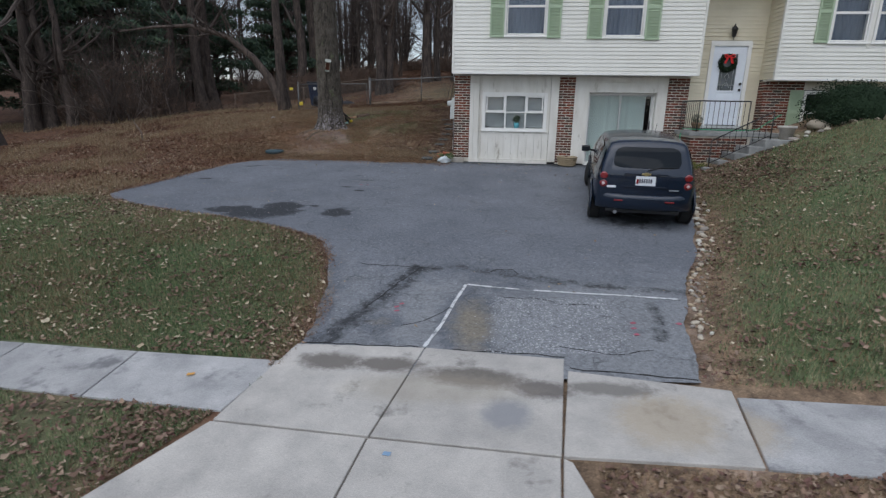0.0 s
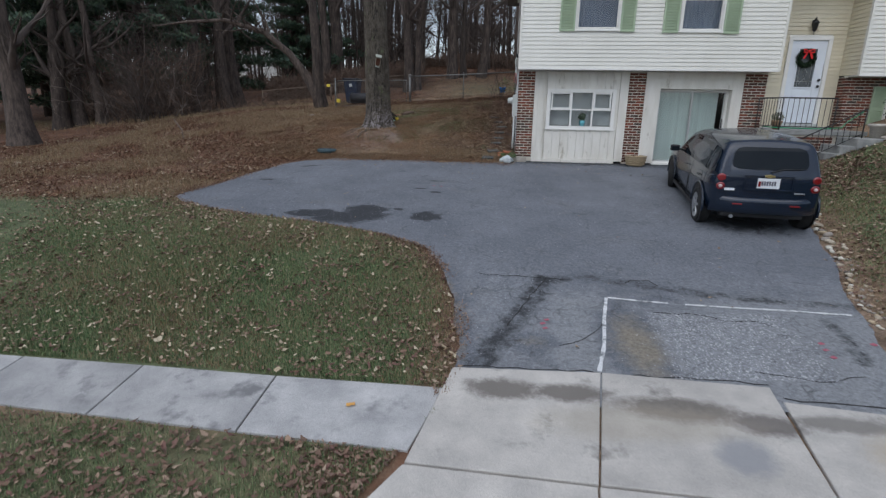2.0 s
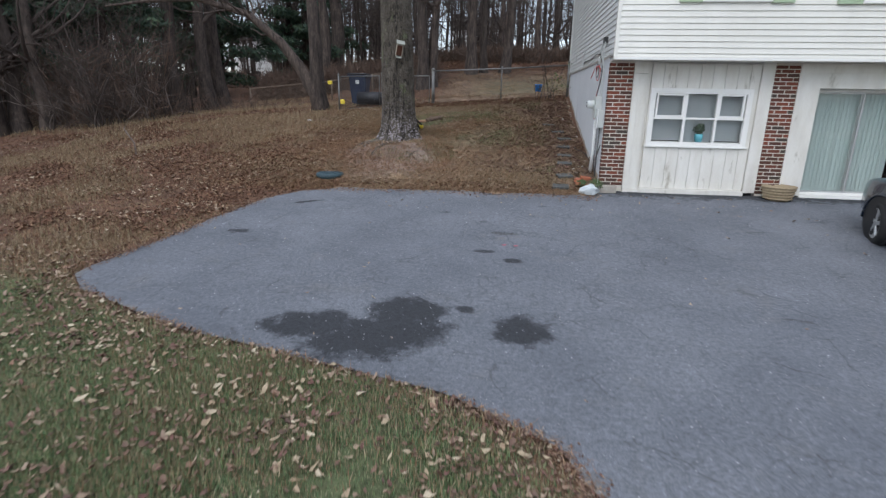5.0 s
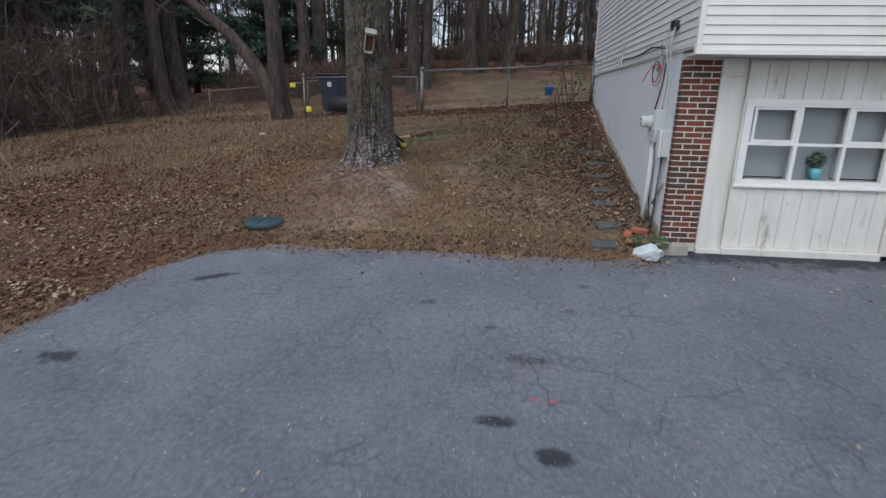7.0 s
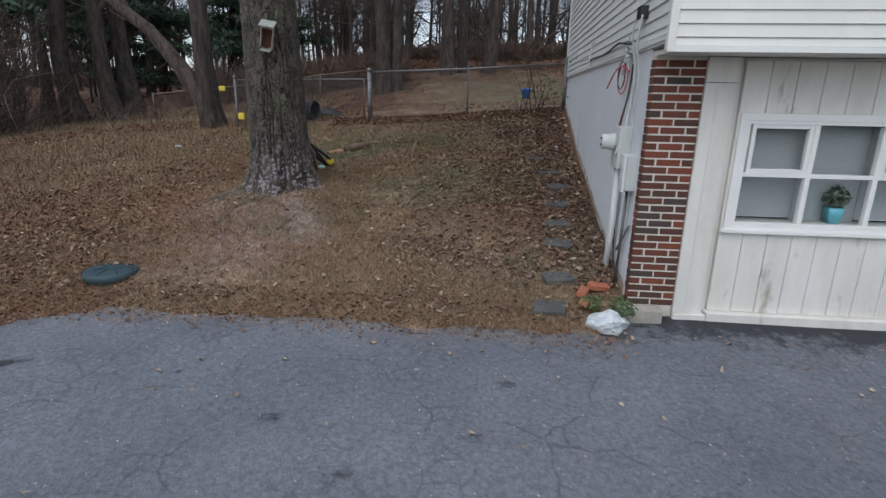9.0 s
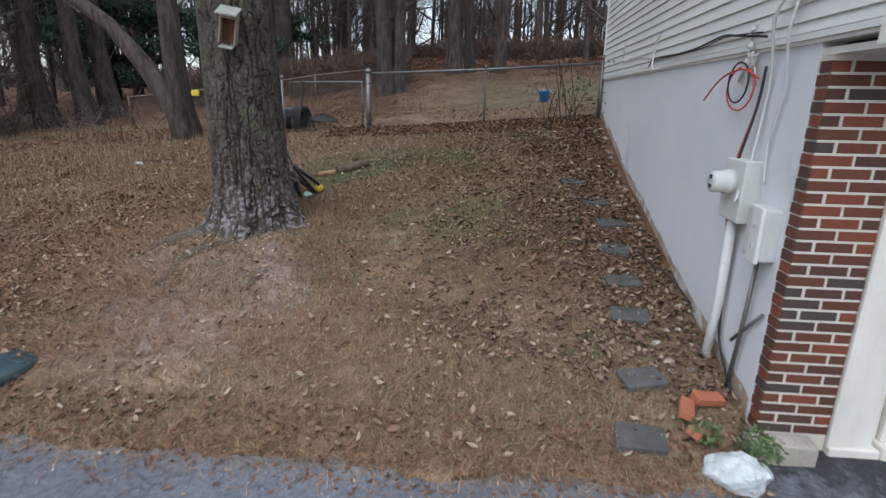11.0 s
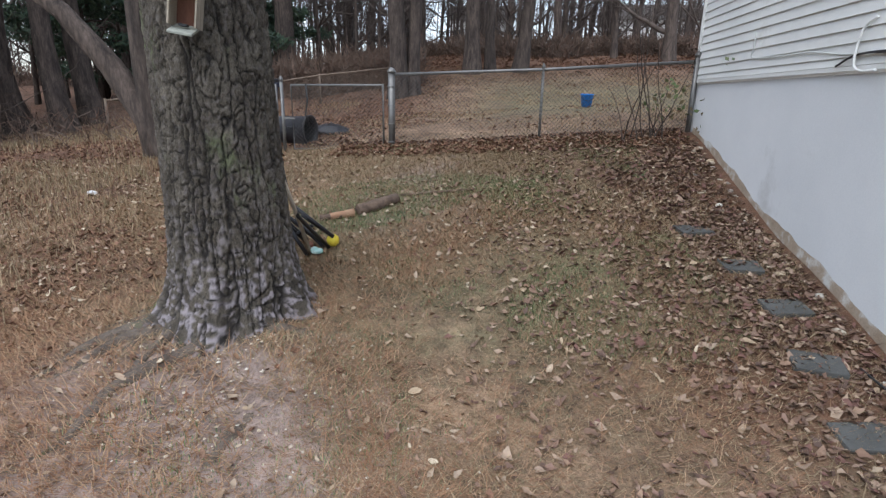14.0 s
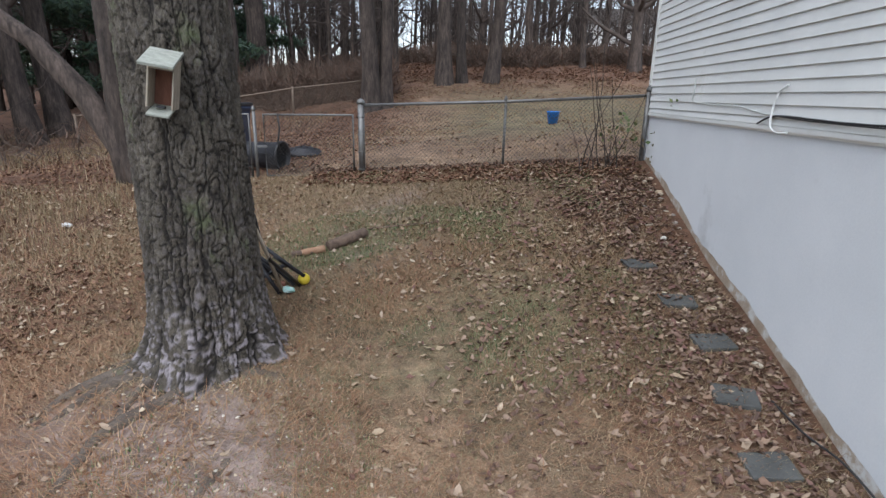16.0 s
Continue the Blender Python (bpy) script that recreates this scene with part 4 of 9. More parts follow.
# cloth colour carries the dim blue reflection of the upper panes
REFLECT_BLUE = surf("bluish_curtain", (0.09, 0.12, 0.18), (0.16, 0.20, 0.28), 2, 0.8, 0.05, 30, rnd=0.1)
wins = [("window_2", WIN_L[0], 3.88), ("window_3", WIN_L[1], 3.86), ("window_4", WIN_R[0], 3.72), ("window_5", WIN_R[1], 3.72)]
for name, h, mid in wins:
    sash_window(name, h, YU, mid, "white double-hung sash window with drawn curtain")
    cur = thing("curtain", "curtain coloured like the bluish reflection in a sash window", "curtain", ((h[0] + h[1]) / 2, YU + 0.25, h[2]))
    bm = bmesh.new()
    us = np.linspace(h[0] - 0.1, h[1] + 0.1, 60)
    a = [bm.verts.new((u, YU + 0.27 + 0.018 * math.sin(u * 50) + 0.008 * math.sin(u * 23), h[2] - 0.05)) for u in us]
    b = [bm.verts.new((u, YU + 0.27 + 0.018 * math.sin(u * 50 + 0.3) + 0.008 * math.sin(u * 23), h[3] + 0.1)) for u in us]
    for i in range(59):
        bm.faces.new((a[i], a[i + 1], b[i + 1], b[i]))
    part("cloth", bm, REFLECT_BLUE, cur, smooth=True)


def shutter(x0, x1, z0, z1, y):
    s = thing("shutter", "sage green louvred window shutter", "shutter", ((x0 + x1) / 2, y, z0), "shutters of the house")
    part("shutter_frame", frame_ring(x0, x1, z0, z1, y - 0.055, y - 0.02, 0.04), GREEN, s)
    part("rail", box(x0 + 0.04, x1 - 0.04, y - 0.053, y - 0.02, (z0 + z1) / 2 - 0.04, (z0 + z1) / 2 + 0.04, 0.003), GREEN, s)
    part("back", box(x0 + 0.04, x1 - 0.04, y - 0.024, y - 0.018, z0 + 0.04, z1 - 0.04), GREEN, s)
    z = z0 + 0.055
    while z < z1 - 0.05:
        if abs(z - (z0 + z1) / 2) > 0.05:
            bm = bmesh.new()
            bx(bm, x0 + 0.04, x1 - 0.04, -0.003, 0.003, -0.017, 0.017, m=Matrix.Translation((0, y - 0.037, z)) @ Matrix.Rotation(radians(-40), 4, "X"))
            part("slat", bm, GREEN, s)
        z += 0.034
    return s


for x0, x1, z0, z1, y in ((-0.38, -0.02, 3.15, 4.6, YU), (1.045, 1.38, 3.14, 4.6, YU), (2.025, 2.385, 3.12, 4.6, YU), (3.405, 3.76, 3.10, 4.6, YU), (7.34, 7.65, 3.05, 4.45, YU), (7.24, 7.55, 0.92, 1.98, YL)):
    shutter(x0, x1, z0, z1, y)

# entry door
door = thing("door_1", "white front door with leaded glass panel", "door", (5.84, YD, 1.07), kind="structure")
DOORW = surf("white_door_paint", (0.68, 0.72, 0.78), (0.74, 0.78, 0.83), 3, 0.4, 0.02, 30, fine=0.04)
bm = bmesh.new()
for a in ((5.335, 5.425), (6.255, 6.345)):
    bx(bm, a[0], a[1], YD - 0.05, YD + 0.06, 1.02, 3.15, 0.005)
bx(bm, 5.426, 6.254, YD - 0.05, YD + 0.06, 3.06, 3.15, 0.005)
part("door_frame", bm, WHITE, door)
part("door_leaf", frame_ring(5.43, 6.25, 1.09, 3.055, YD - 0.01, YD + 0.035, 0.17), DOORW, door)
part("lower_panel", box(5.60, 6.08, YD - 0.004, YD + 0.03, 1.26, 1.93, 0.01), DOORW, door)
for a, b in ((5.63, 5.82), (5.86, 6.05)):
    part("raised_panel", box(a, b, YD - 0.016, YD - 0.003, 1.32, 1.85, 0.008), DOORW, door)
part("glass_frame", frame_ring(5.60, 6.08, 1.93, 2.90, YD - 0.02, YD + 0.03, 0.035), DOORW, door)
DARKGLASS = surf("leaded_glass", (0.05, 0.06, 0.065), (0.10, 0.11, 0.115), 9, 0.15, 0.2, 30, spec=0.6)
part("glass_panel", box(5.635, 6.045, YD + 0.0, YD + 0.01, 1.965, 2.865), DARKGLASS, door, "dark leaded glass")
bm = bmesh.new()
for pts in ([(5.70, 1.965), (5.70, 2.865)], [(5.98, 1.965), (5.98, 2.865)], [(5.635, 2.1), (6.045, 2.1)], [(5.74, 2.03), (5.84, 2.18), (5.94, 2.03)], [(5.78, 2.3), (5.84, 2.4), (5.90, 2.3), (5.84, 2.2), (5.78, 2.3)]):
    tube(bm, [(a, YD - 0.003, b) for a, b in pts], 0.006, 4)
part("leading", bm, ALU, door)
bm = bmesh.new()
for z in (1.98, 2.13):
    bmesh.ops.create_uvsphere(bm, u_segments=12, v_segments=8, radius=0.034, matrix=Matrix.Translation((6.18, YD - 0.05, z)))
    tube(bm, [(6.18, YD - 0.01, z), (6.18, YD - 0.05, z)], 0.015, 8)
part("door_knob", bm, IRON, door)
part("threshold", box(5.33, 6.35, YD - 0.09, YD + 0.03, 1.0, 1.07, 0.006), ALU, door)
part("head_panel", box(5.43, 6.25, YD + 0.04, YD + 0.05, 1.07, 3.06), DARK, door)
door.location.x -= 0.04

# lower right front: brick with a window
rb = thing("brick_front_wall", "red brick lower front wall beside the entry", "brick wall", (8, YL, 0.8))
part("mortar_core", box(X2 + 0.006, 7.56, YL + 0.006, YL + 0.11, 0.3, ZS - 0.115), MORTAR, rb)
part("mortar_core", box(LOWWIN[1], X3, YL + 0.006, YL + 0.11, 0.3, ZS - 0.115), MORTAR, rb)
part("mortar_core", box(7.561, LOWWIN[1] - 0.001, YL + 0.006, YL + 0.11, 0.3, LOWWIN[2] - 0.04), MORTAR, rb)
part("mortar_core", box(7.561, LOWWIN[1] - 0.001, YL + 0.006, YL + 0.11, LOWWIN[3] + 0.04, ZS - 0.115), MORTAR, rb)
part("return_core", box(X2 + 0.006, X2 + 0.1, YL + 0.11, YD, 0.5, ZS - 0.115), MORTAR, rb)
brick_face(rb, X2, 7.56, 0.7, ZS - 0.12, lambda u, z: (u, YL + 0.045, z))
brick_face(rb, 7.57, 9.05, 0.62, 0.92, lambda u, z: (u, YL + 0.045, z))
brick_face(rb, YL + 0.1, YD - 0.02, 0.9, ZS - 0.12, lambda u, z: (X2 + 0.045, u, z), 90)
sash_window("window_6", (7.62, 9.0, 0.95, 1.93), YL, 1.44, "white basement sash window, dark inside")

# ---- landing, steps and railing ----
LX0, LX1, LY0, LZ = 4.58, 5.92, 13.60, 0.95
landing = thing("front_landing", "brick landing with a concrete slab top at the front door", "landing", (5.2, 14.3, 0.1))
part("landing_slab", box(LX0 - 0.03, X2, LY0 - 0.03, YD - 0.02, LZ - 0.1, LZ, 0.012), STEPSTONE, landing)
part("mortar_core", box(LX0 + 0.03, X2 - 0.01, LY0 + 0.03, YD - 0.03, -0.2, LZ - 0.1), MORTAR, landing)
brick_face(landing, LX0 + 0.02, LX1, 0.0, LZ - 0.1, lambda u, z: (u, LY0 + 0.045 + 0.02, z))
brick_face(landing, LY0 + 0.03, YL - 0.01, 0.0, LZ - 0.1, lambda u, z: (LX0 + 0.045 + 0.02, u, z), -90)
stairs = thing("front_steps", "worn concrete front steps rising beside the landing", "steps", (5.6, 13.2, 0.1))
for i in range(5):
    a = 4.72 + 0.31 * i
    part("step", box(a, 6.5 if i < 4 else 6.66, 12.80 + 0.02 * (i % 2), LY0 - 0.035, -0.05, 0.17 + 0.165 * i, 0.015), STEPSTONE, stairs)


def railing(name, posts, top, low, bars, label):
    """Posts, a top and a low rail between two ends, and upright bars."""
    r = thing(name, label, "railing", posts[0])
    for p in posts:
        part("post", pipe([p, (p[0], p[1], p[2] + top)], 0.013, 6), IRON, r)
    for a, b in zip(posts, posts[1:]):
        va, vb_ = Vector(a), Vector(b)
        for h, w in ((top, 0.016), (low, 0.010)):
            part("rail", pipe([va + Vector((0, 0, h)), vb_ + Vector((0, 0, h))], w, 6), IRON, r)
        n = max(2, round((vb_ - va).length / bars))
        for k in range(1, n):
            q = va.lerp(vb_, k / n)
            part("bar", pipe([q + Vector((0, 0, low)), q + Vector((0, 0, top))], 0.007, 5), IRON, r)
    return r


railing("landing_railing", [(LX0 + 0.06, YL - 0.1, LZ), (LX0 + 0.14, LY0 + 0.04, LZ), (LX1 - 0.04, LY0 + 0.04, LZ)], 0.72, 0.08, 0.115, "black iron railing round the front landing")
sr = railing("stair_railing", [(4.86, 12.95, 0.16), (6.12, 12.95, 0.83)], 0.62, 0.1, 0.14, "black iron handrail down the front steps")

# ---- trees ----


def limb(bm, p, d, length, r0, r1, rnd, n=7, segs=6, bend=0.25, lift=0.15):
    """A crooked tapering limb; gives its points."""
    pts, rad = [Vector(p)], [r0]
    d = Vector(d).normalized()
    for i in range(segs):
        d = (d + Vector((rnd.uniform(-bend, bend), rnd.uniform(-bend, bend), rnd.uniform(-bend, bend) + lift))).normalized()
        pts.append(pts[-1] + d * length / segs)
        rad.append(r0 + (r1 - r0) * (i + 1) / segs)
    tube(bm, pts, rad, n, cap=False)
    return pts, rad


def twigs(bm, pts, rad, rnd, count, length, depth, n=4, lift=0.1):
    for _ in range(count):
        i = rnd.randrange(1, len(pts))
        t = rnd.random()
        p = pts[i - 1].lerp(pts[i], t)
        d0 = (pts[i] - pts[i - 1]).normalized()
        d = d0 * 0.6 + Vector((rnd.uniform(-1, 1), rnd.uniform(-1, 1), rnd.uniform(-0.5, 0.9)))
        r = max(0.004, rad[i] * 0.5)
        ln = length * rnd.uniform(0.5, 1.1)
        q, w = limb(bm, p, d, ln, r, r * 0.3, rnd, n if depth > 1 else 3, 4, 0.3, lift)
        if depth > 1:
            twigs(bm, q, w, rnd, 4, ln * 0.5, depth - 1, 3, lift)


def bare_tree(name, at, h, r, seed, label, limbs=9, first=0.35, lean=(0, 0), dense=5, group="", depth=2, spread=0.32, cheap=False):
    """A leafless tree: trunk, and a crown of limbs and twigs."""
    rnd = random.Random(seed)
    t = thing(name, label, "tree", at, group)
    bm = bmesh.new()
    pts, rad = [], []
    for i in range(13):
        k = i / 12
        pts.append(Vector((at[0] + lean[0] * k * h + 0.12 * r * 8 * noise.noise((k * 3, seed, 0)), at[1] + lean[1] * k * h + r * noise.noise((k * 3, seed, 7)), at[2] - 0.15 + k * h)))
        rad.append(r * (1 - 0.8 * k) + r * 0.45 * math.exp(-k * h * 2.5))
    tube(bm, pts, rad, 10, cap=False)
    part("trunk", bm, WOODS, t, smooth=True)
    bm = bmesh.new()
    for _ in range(limbs):
        i = rnd.randrange(int(12 * first), 12)
        a = rnd.uniform(0, 6.28)
        q, w = limb(bm, pts[i], (math.cos(a), math.sin(a), rnd.uniform(0.1, 0.9)), h * spread * rnd.uniform(0.6, 1.2), rad[i] * 0.5, rad[i] * 0.12, rnd, 5, 6)
        twigs(bm, q, w, rnd, dense, h * spread * 0.4, 1 if cheap else depth)
        if cheap:
            for _ in range(34):                 # fine twig ends, one sliver each
                p = q[rnd.randrange(1, len(q))] + Vector((rnd.gauss(0, 0.35), rnd.gauss(0, 0.35), rnd.gauss(0.1, 0.3)))
                d = Vector((rnd.uniform(-1, 1), rnd.uniform(-1, 1), rnd.uniform(-0.2, 1))).normalized()
                s = d.cross(Vector((rnd.uniform(-1, 1), rnd.uniform(-1, 1), 0.2))).normalized() * 0.010
                e = p + d * rnd.uniform(0.6, 1.5)
                bm.faces.new([bm.verts.new(v) for v in (p - s, p + s, e + s * 0.3, e - s * 0.3)])
    part("crown", bm, TWIG, t)
    return t


def big_pine():
    """The near trunk, with plated bark and a flared, rooted foot."""
    cx, cy, z0 = -5.50, 17.12, 0.62
    t = thing("pine_tree", "thick pine tree with deeply plated grey bark", "tree", (cx, cy, z0))
    na, nz, top = 380, 520, 6.0
    V, C = np.zeros((nz, na, 3)), np.zeros((nz, na, 4))
    C[..., 3] = 1
    for j in range(nz):
        k = j / (nz - 1)
        z = z0 - 0.25 + (top - z0 + 0.25) * k ** 1.3
        up = max(0.0, z - z0)
        for i in range(na):
            a = 2 * math.pi * i / na
            r = 0.362 + 0.03 * math.exp(-up * 0.7) + 0.12 * math.exp(-up * 5.0) - 0.012 * up
            r += (0.13 * max(0, math.cos(a * 5 + 0.7)) ** 2 + 0.08 * max(0, math.cos(a * 3 - 1.2)) ** 2) * math.exp(-up * 4.5)
            p = Vector((math.cos(a) * 0.38, math.sin(a) * 0.38, up))
            w = p + 0.016 * noise.noise_vector(p * 5) + 0.010 * noise.noise_vector(p * 22) + 0.004 * noise.noise_vector(p * 70)
            n1 = abs(noise.noise((w.x * 13, w.y * 13, w.z * 1.5 + 3)))
            n2 = abs(noise.noise((w.x * 9 + 7, w.y * 9, w.z * 8.5)))
            n3 = abs(noise.noise((w.x * 21 + 3, w.y * 21 + 5, w.z * 5.0)))
            edge = min(n1 / 0.105, 0.14 + n2 / 0.065, 0.30 + n3 / 0.09)
            plate = min(1.0, max(0.0, edge - 0.10)) ** 0.7
            rough = noise.fractal(Vector((p.x, p.y, p.z * 0.6)) * 55, 0.6, 2.2, 4)
            scale = math.floor(4 * noise.noise(Vector((w.x, w.y, w.z * 0.55)) * 24)) / 4
            flake = max(0.0, min(1.0, 3.6 * math.exp(-up * 3.6) * (0.1 + 2.2 * noise.noise(p * 26)) + 0.3 * max(0, noise.noise(p * 40))))
            r += 0.030 * plate + (0.007 * rough + 0.007 * scale) * plate - 0.02
            V[j, i] = (cx - 0.02 * up + math.cos(a) * r, cy + math.sin(a) * r, z)
            C[j, i, 0] = min(0.9, max(0.0, 1 - plate * 1.3) + max(0.0, -rough * 0.7))
            C[j, i, 1] = flake * 0.9 * plate
    idx = np.arange(na * nz).reshape(nz, na)
    nxt = np.roll(idx, -1, axis=1)
    faces = np.stack([idx[:-1], nxt[:-1], nxt[1:], idx[1:]], -1).reshape(-1, 4)
    ob = soup("trunk", V.reshape(-1, 3), faces, BARK, True)
    at_ = ob.data.color_attributes.new("furrow", "FLOAT_COLOR", "POINT")
    at_.data.foreach_set("color", C.reshape(-1).astype(np.float32))
    under(ob, t)
    rnd = random.Random(5)
    for a, ln, r in ((3.75, 1.9, 0.085), (4.3, 1.3, 0.05), (3.2, 1.0, 0.06), (5.75, 0.8, 0.07), (0.1, 0.8, 0.06), (3.98, 1.2, 0.04), (3.45, 1.5, 0.05), (4.6, 0.7, 0.04), (5.1, 0.6, 0.05)):
        bm = bmesh.new()
        pts, rad = [], []
        d = Vector((math.cos(a), math.sin(a), 0))
        side = Vector((-d.y, d.x, 0))
        for i in range(15):
            k = i / 14
            p = Vector((cx, cy, 0)) + d * (0.3 + ln * k) + side * (0.16 * noise.noise((k * 3, a, 1)) + 0.06 * noise.noise((k * 9, a, 4)))
            p.z = land1(p.x, p.y) + 0.03 * (1 - k) ** 2 - 0.03 * k - 0.03 + 0.02 * noise.noise((k * 6, a, 3))
            pts.append(p)
            rad.append(r * (1 - 0.75 * k) * (1 + 0.35 * noise.noise((k * 11, a, 9))))
        tube(bm, pts, rad, 8)
        part("root", bm, ROOTBARK, t, smooth=True)
    for path, r in ((((-5.45, 16.62), (-5.62, 16.42), (-5.82, 16.25), (-5.87, 16.05), (-5.93, 15.90), (-6.2, 15.76), (-6.5, 15.7)), 0.068),
                    (((-5.85, 16.85), (-6.06, 16.68), (-6.2, 16.45), (-6.42, 16.25), (-6.6, 16.1)), 0.075),
                    (((-4.96, 16.2), (-5.02, 16.08), (-5.10, 15.91), (-5.22, 15.77), (-5.33, 15.66)), 0.05)):
        bm = bmesh.new()
        k = np.linspace(0, len(path) - 1, 24)
        px, py = (np.interp(k, range(len(path)), [p[i] for p in path]) for i in (0, 1))
        pts = [Vector((a + 0.03 * noise.noise((q * 1.6, r * 90, 1)), b, land1(a, b) - 0.026 - 0.03 * (q / k[-1]) ** 3 - (0.05 * max(0.0, 1 - q) if r < 0.06 else 0.0) + 0.014 * noise.noise((q * 2, r * 90, 5)))) for q, a, b in zip(k, px, py)]
        tube(bm, pts, [r * (1 - 0.6 * q / k[-1]) * (1 + 0.3 * noise.noise((q * 3, r * 90, 9))) for q in k], 10)
        part("root", bm, ROOTBARK, t, smooth=True)
    bm = bmesh.new()
    for k in range(9):
        a = rnd.uniform(0, 6.28)
        q, w = limb(bm, (cx - 0.22, cy, 5.2 + 0.2 * k), (math.cos(a), math.sin(a), 0.4), 3.2, 0.09, 0.02, rnd, 6)
        twigs(bm, q, w, rnd, 5, 1.3, 2)
    bm2 = bmesh.new()
    tube(bm2, [(cx - 0.11, cy, 5.7), (cx - 0.3, cy, 10), (cx - 0.4, cy, 14)], [0.25, 0.18, 0.06], 10)
    part("upper_trunk", bm2, ROOTBARK, t)
    part("crown", bm, TWIG, t)


big_pine()

# the forked tree by the gate, with one long arching limb
gate_tree = bare_tree("gate_tree", (-8.85, 21.6, 1.15), 9, 0.23, 11, "dark leaning tree by the gate, bare of leaves", limbs=9, first=0.5, lean=(-0.05, 0.0), dense=6)
bm = bmesh.new()
rnd = random.Random(3)
arch = [(-8.85, 21.55, 1.1), (-9.0, 21.55, 1.7), (-9.45, 21.45, 2.5), (-9.95, 21.3, 3.2), (-10.8, 21.0, 3.95), (-12.1, 20.6, 4.3), (-13.4, 20.3, 4.2), (-14.6, 20.0, 4.0)]
tube(bm, arch, [0.27, 0.22, 0.17, 0.135, 0.10, 0.075, 0.05, 0.02], 10)
twigs(bm, [Vector(p) for p in arch[3:]], [0.12, 0.09, 0.07, 0.05, 0.02], rnd, 26, 1.4, 2)
part("arching_limb", bm, WOODS, gate_tree)

# near woods on the left, then the wood behind
NEAR = [(-16.4, 15.6, 0.36, 9, -0.03), (-19.0, 21.1, 0.26, 9, 0.02), (-18.2, 21.3, 0.2, 9, -0.04), (-24.1, 34.3, 0.28, 14, 0.0), (-17.9, 28.6, 0.34, 13, -0.03), (-16.3, 28.4, 0.30, 15, -0.04), (-16.4, 29.7, 0.33, 15, -0.05), 
        (-19.4, 20.6, 0.30, 8, 0.05), (-12.5, 33.0, 0.3, 15, 0.01), (-12.7, 36.0, 0.42, 17, 0.0), (-6.8, 30.4, 0.27, 15, -0.03), (-6.42, 30.6, 0.22, 14, 0.04), (-4.75, 34.3, 0.29, 16, 0.0), (-4.08, 34.4, 0.19, 15, 0.01), (-3.0, 34.9, 0.26, 15, 0.045), (-0.6, 46.0, 0.24, 15, 0.0)]
for i, (x, y, r, h, lean) in enumerate(NEAR):
    bare_tree("woodland_tree", (x, y, land1(x, y)), h, r, 40 + i, "bare woodland tree with a dark trunk at the yard's edge", limbs=12, first=0.3, lean=(lean, 0), dense=6, group="trees at the wood's edge")
rnd = random.Random(21)
models = [bare_tree("forest_tree", (0, 300 + 3 * i, 0), rnd.uniform(12, 17), (0.07, 0.10, 0.13, 0.17, 0.21, 0.09, 0.12, 0.15)[i], 80 + i, "slender bare forest tree standing in the wood behind the yard", limbs=13, first=0.14, dense=4, group="trees of the wood", spread=0.27, cheap=True) for i in range(8)]
spots = []
for i in range(270):
    for _ in range(20):
        y = 37 + 55 * rnd.random() ** 1.4
        x = rnd.uniform(-1.05 * y + 2, 0.30 * y - 6)
        if y < 46 and x > -6 and rnd.random() < 0.7:
            continue
        if x < -0.42 * y and rnd.random() < 0.6:
            continue
        if all((x - a) ** 2 + (y - b) ** 2 > 1.2 for a, b in spots):
            break
    spots.append((x, y))
for i, (x, y) in enumerate(spots):
    m = Matrix.Translation((x, y, land1(x, y) - 0.1)) @ pose(0, 0, 0, rnd.uniform(-4, 4), rnd.uniform(-4, 4), rnd.uniform(0, 360)) @ Matrix.Scale(rnd.uniform(0.75, 1.3), 4)
    if i < len(models):
        models[i].matrix_basis = m
    else:
        src = models[i % len(models)]
        c = copy_thing(src, Matrix())
        c.matrix_basis = m

# ---- the car ----


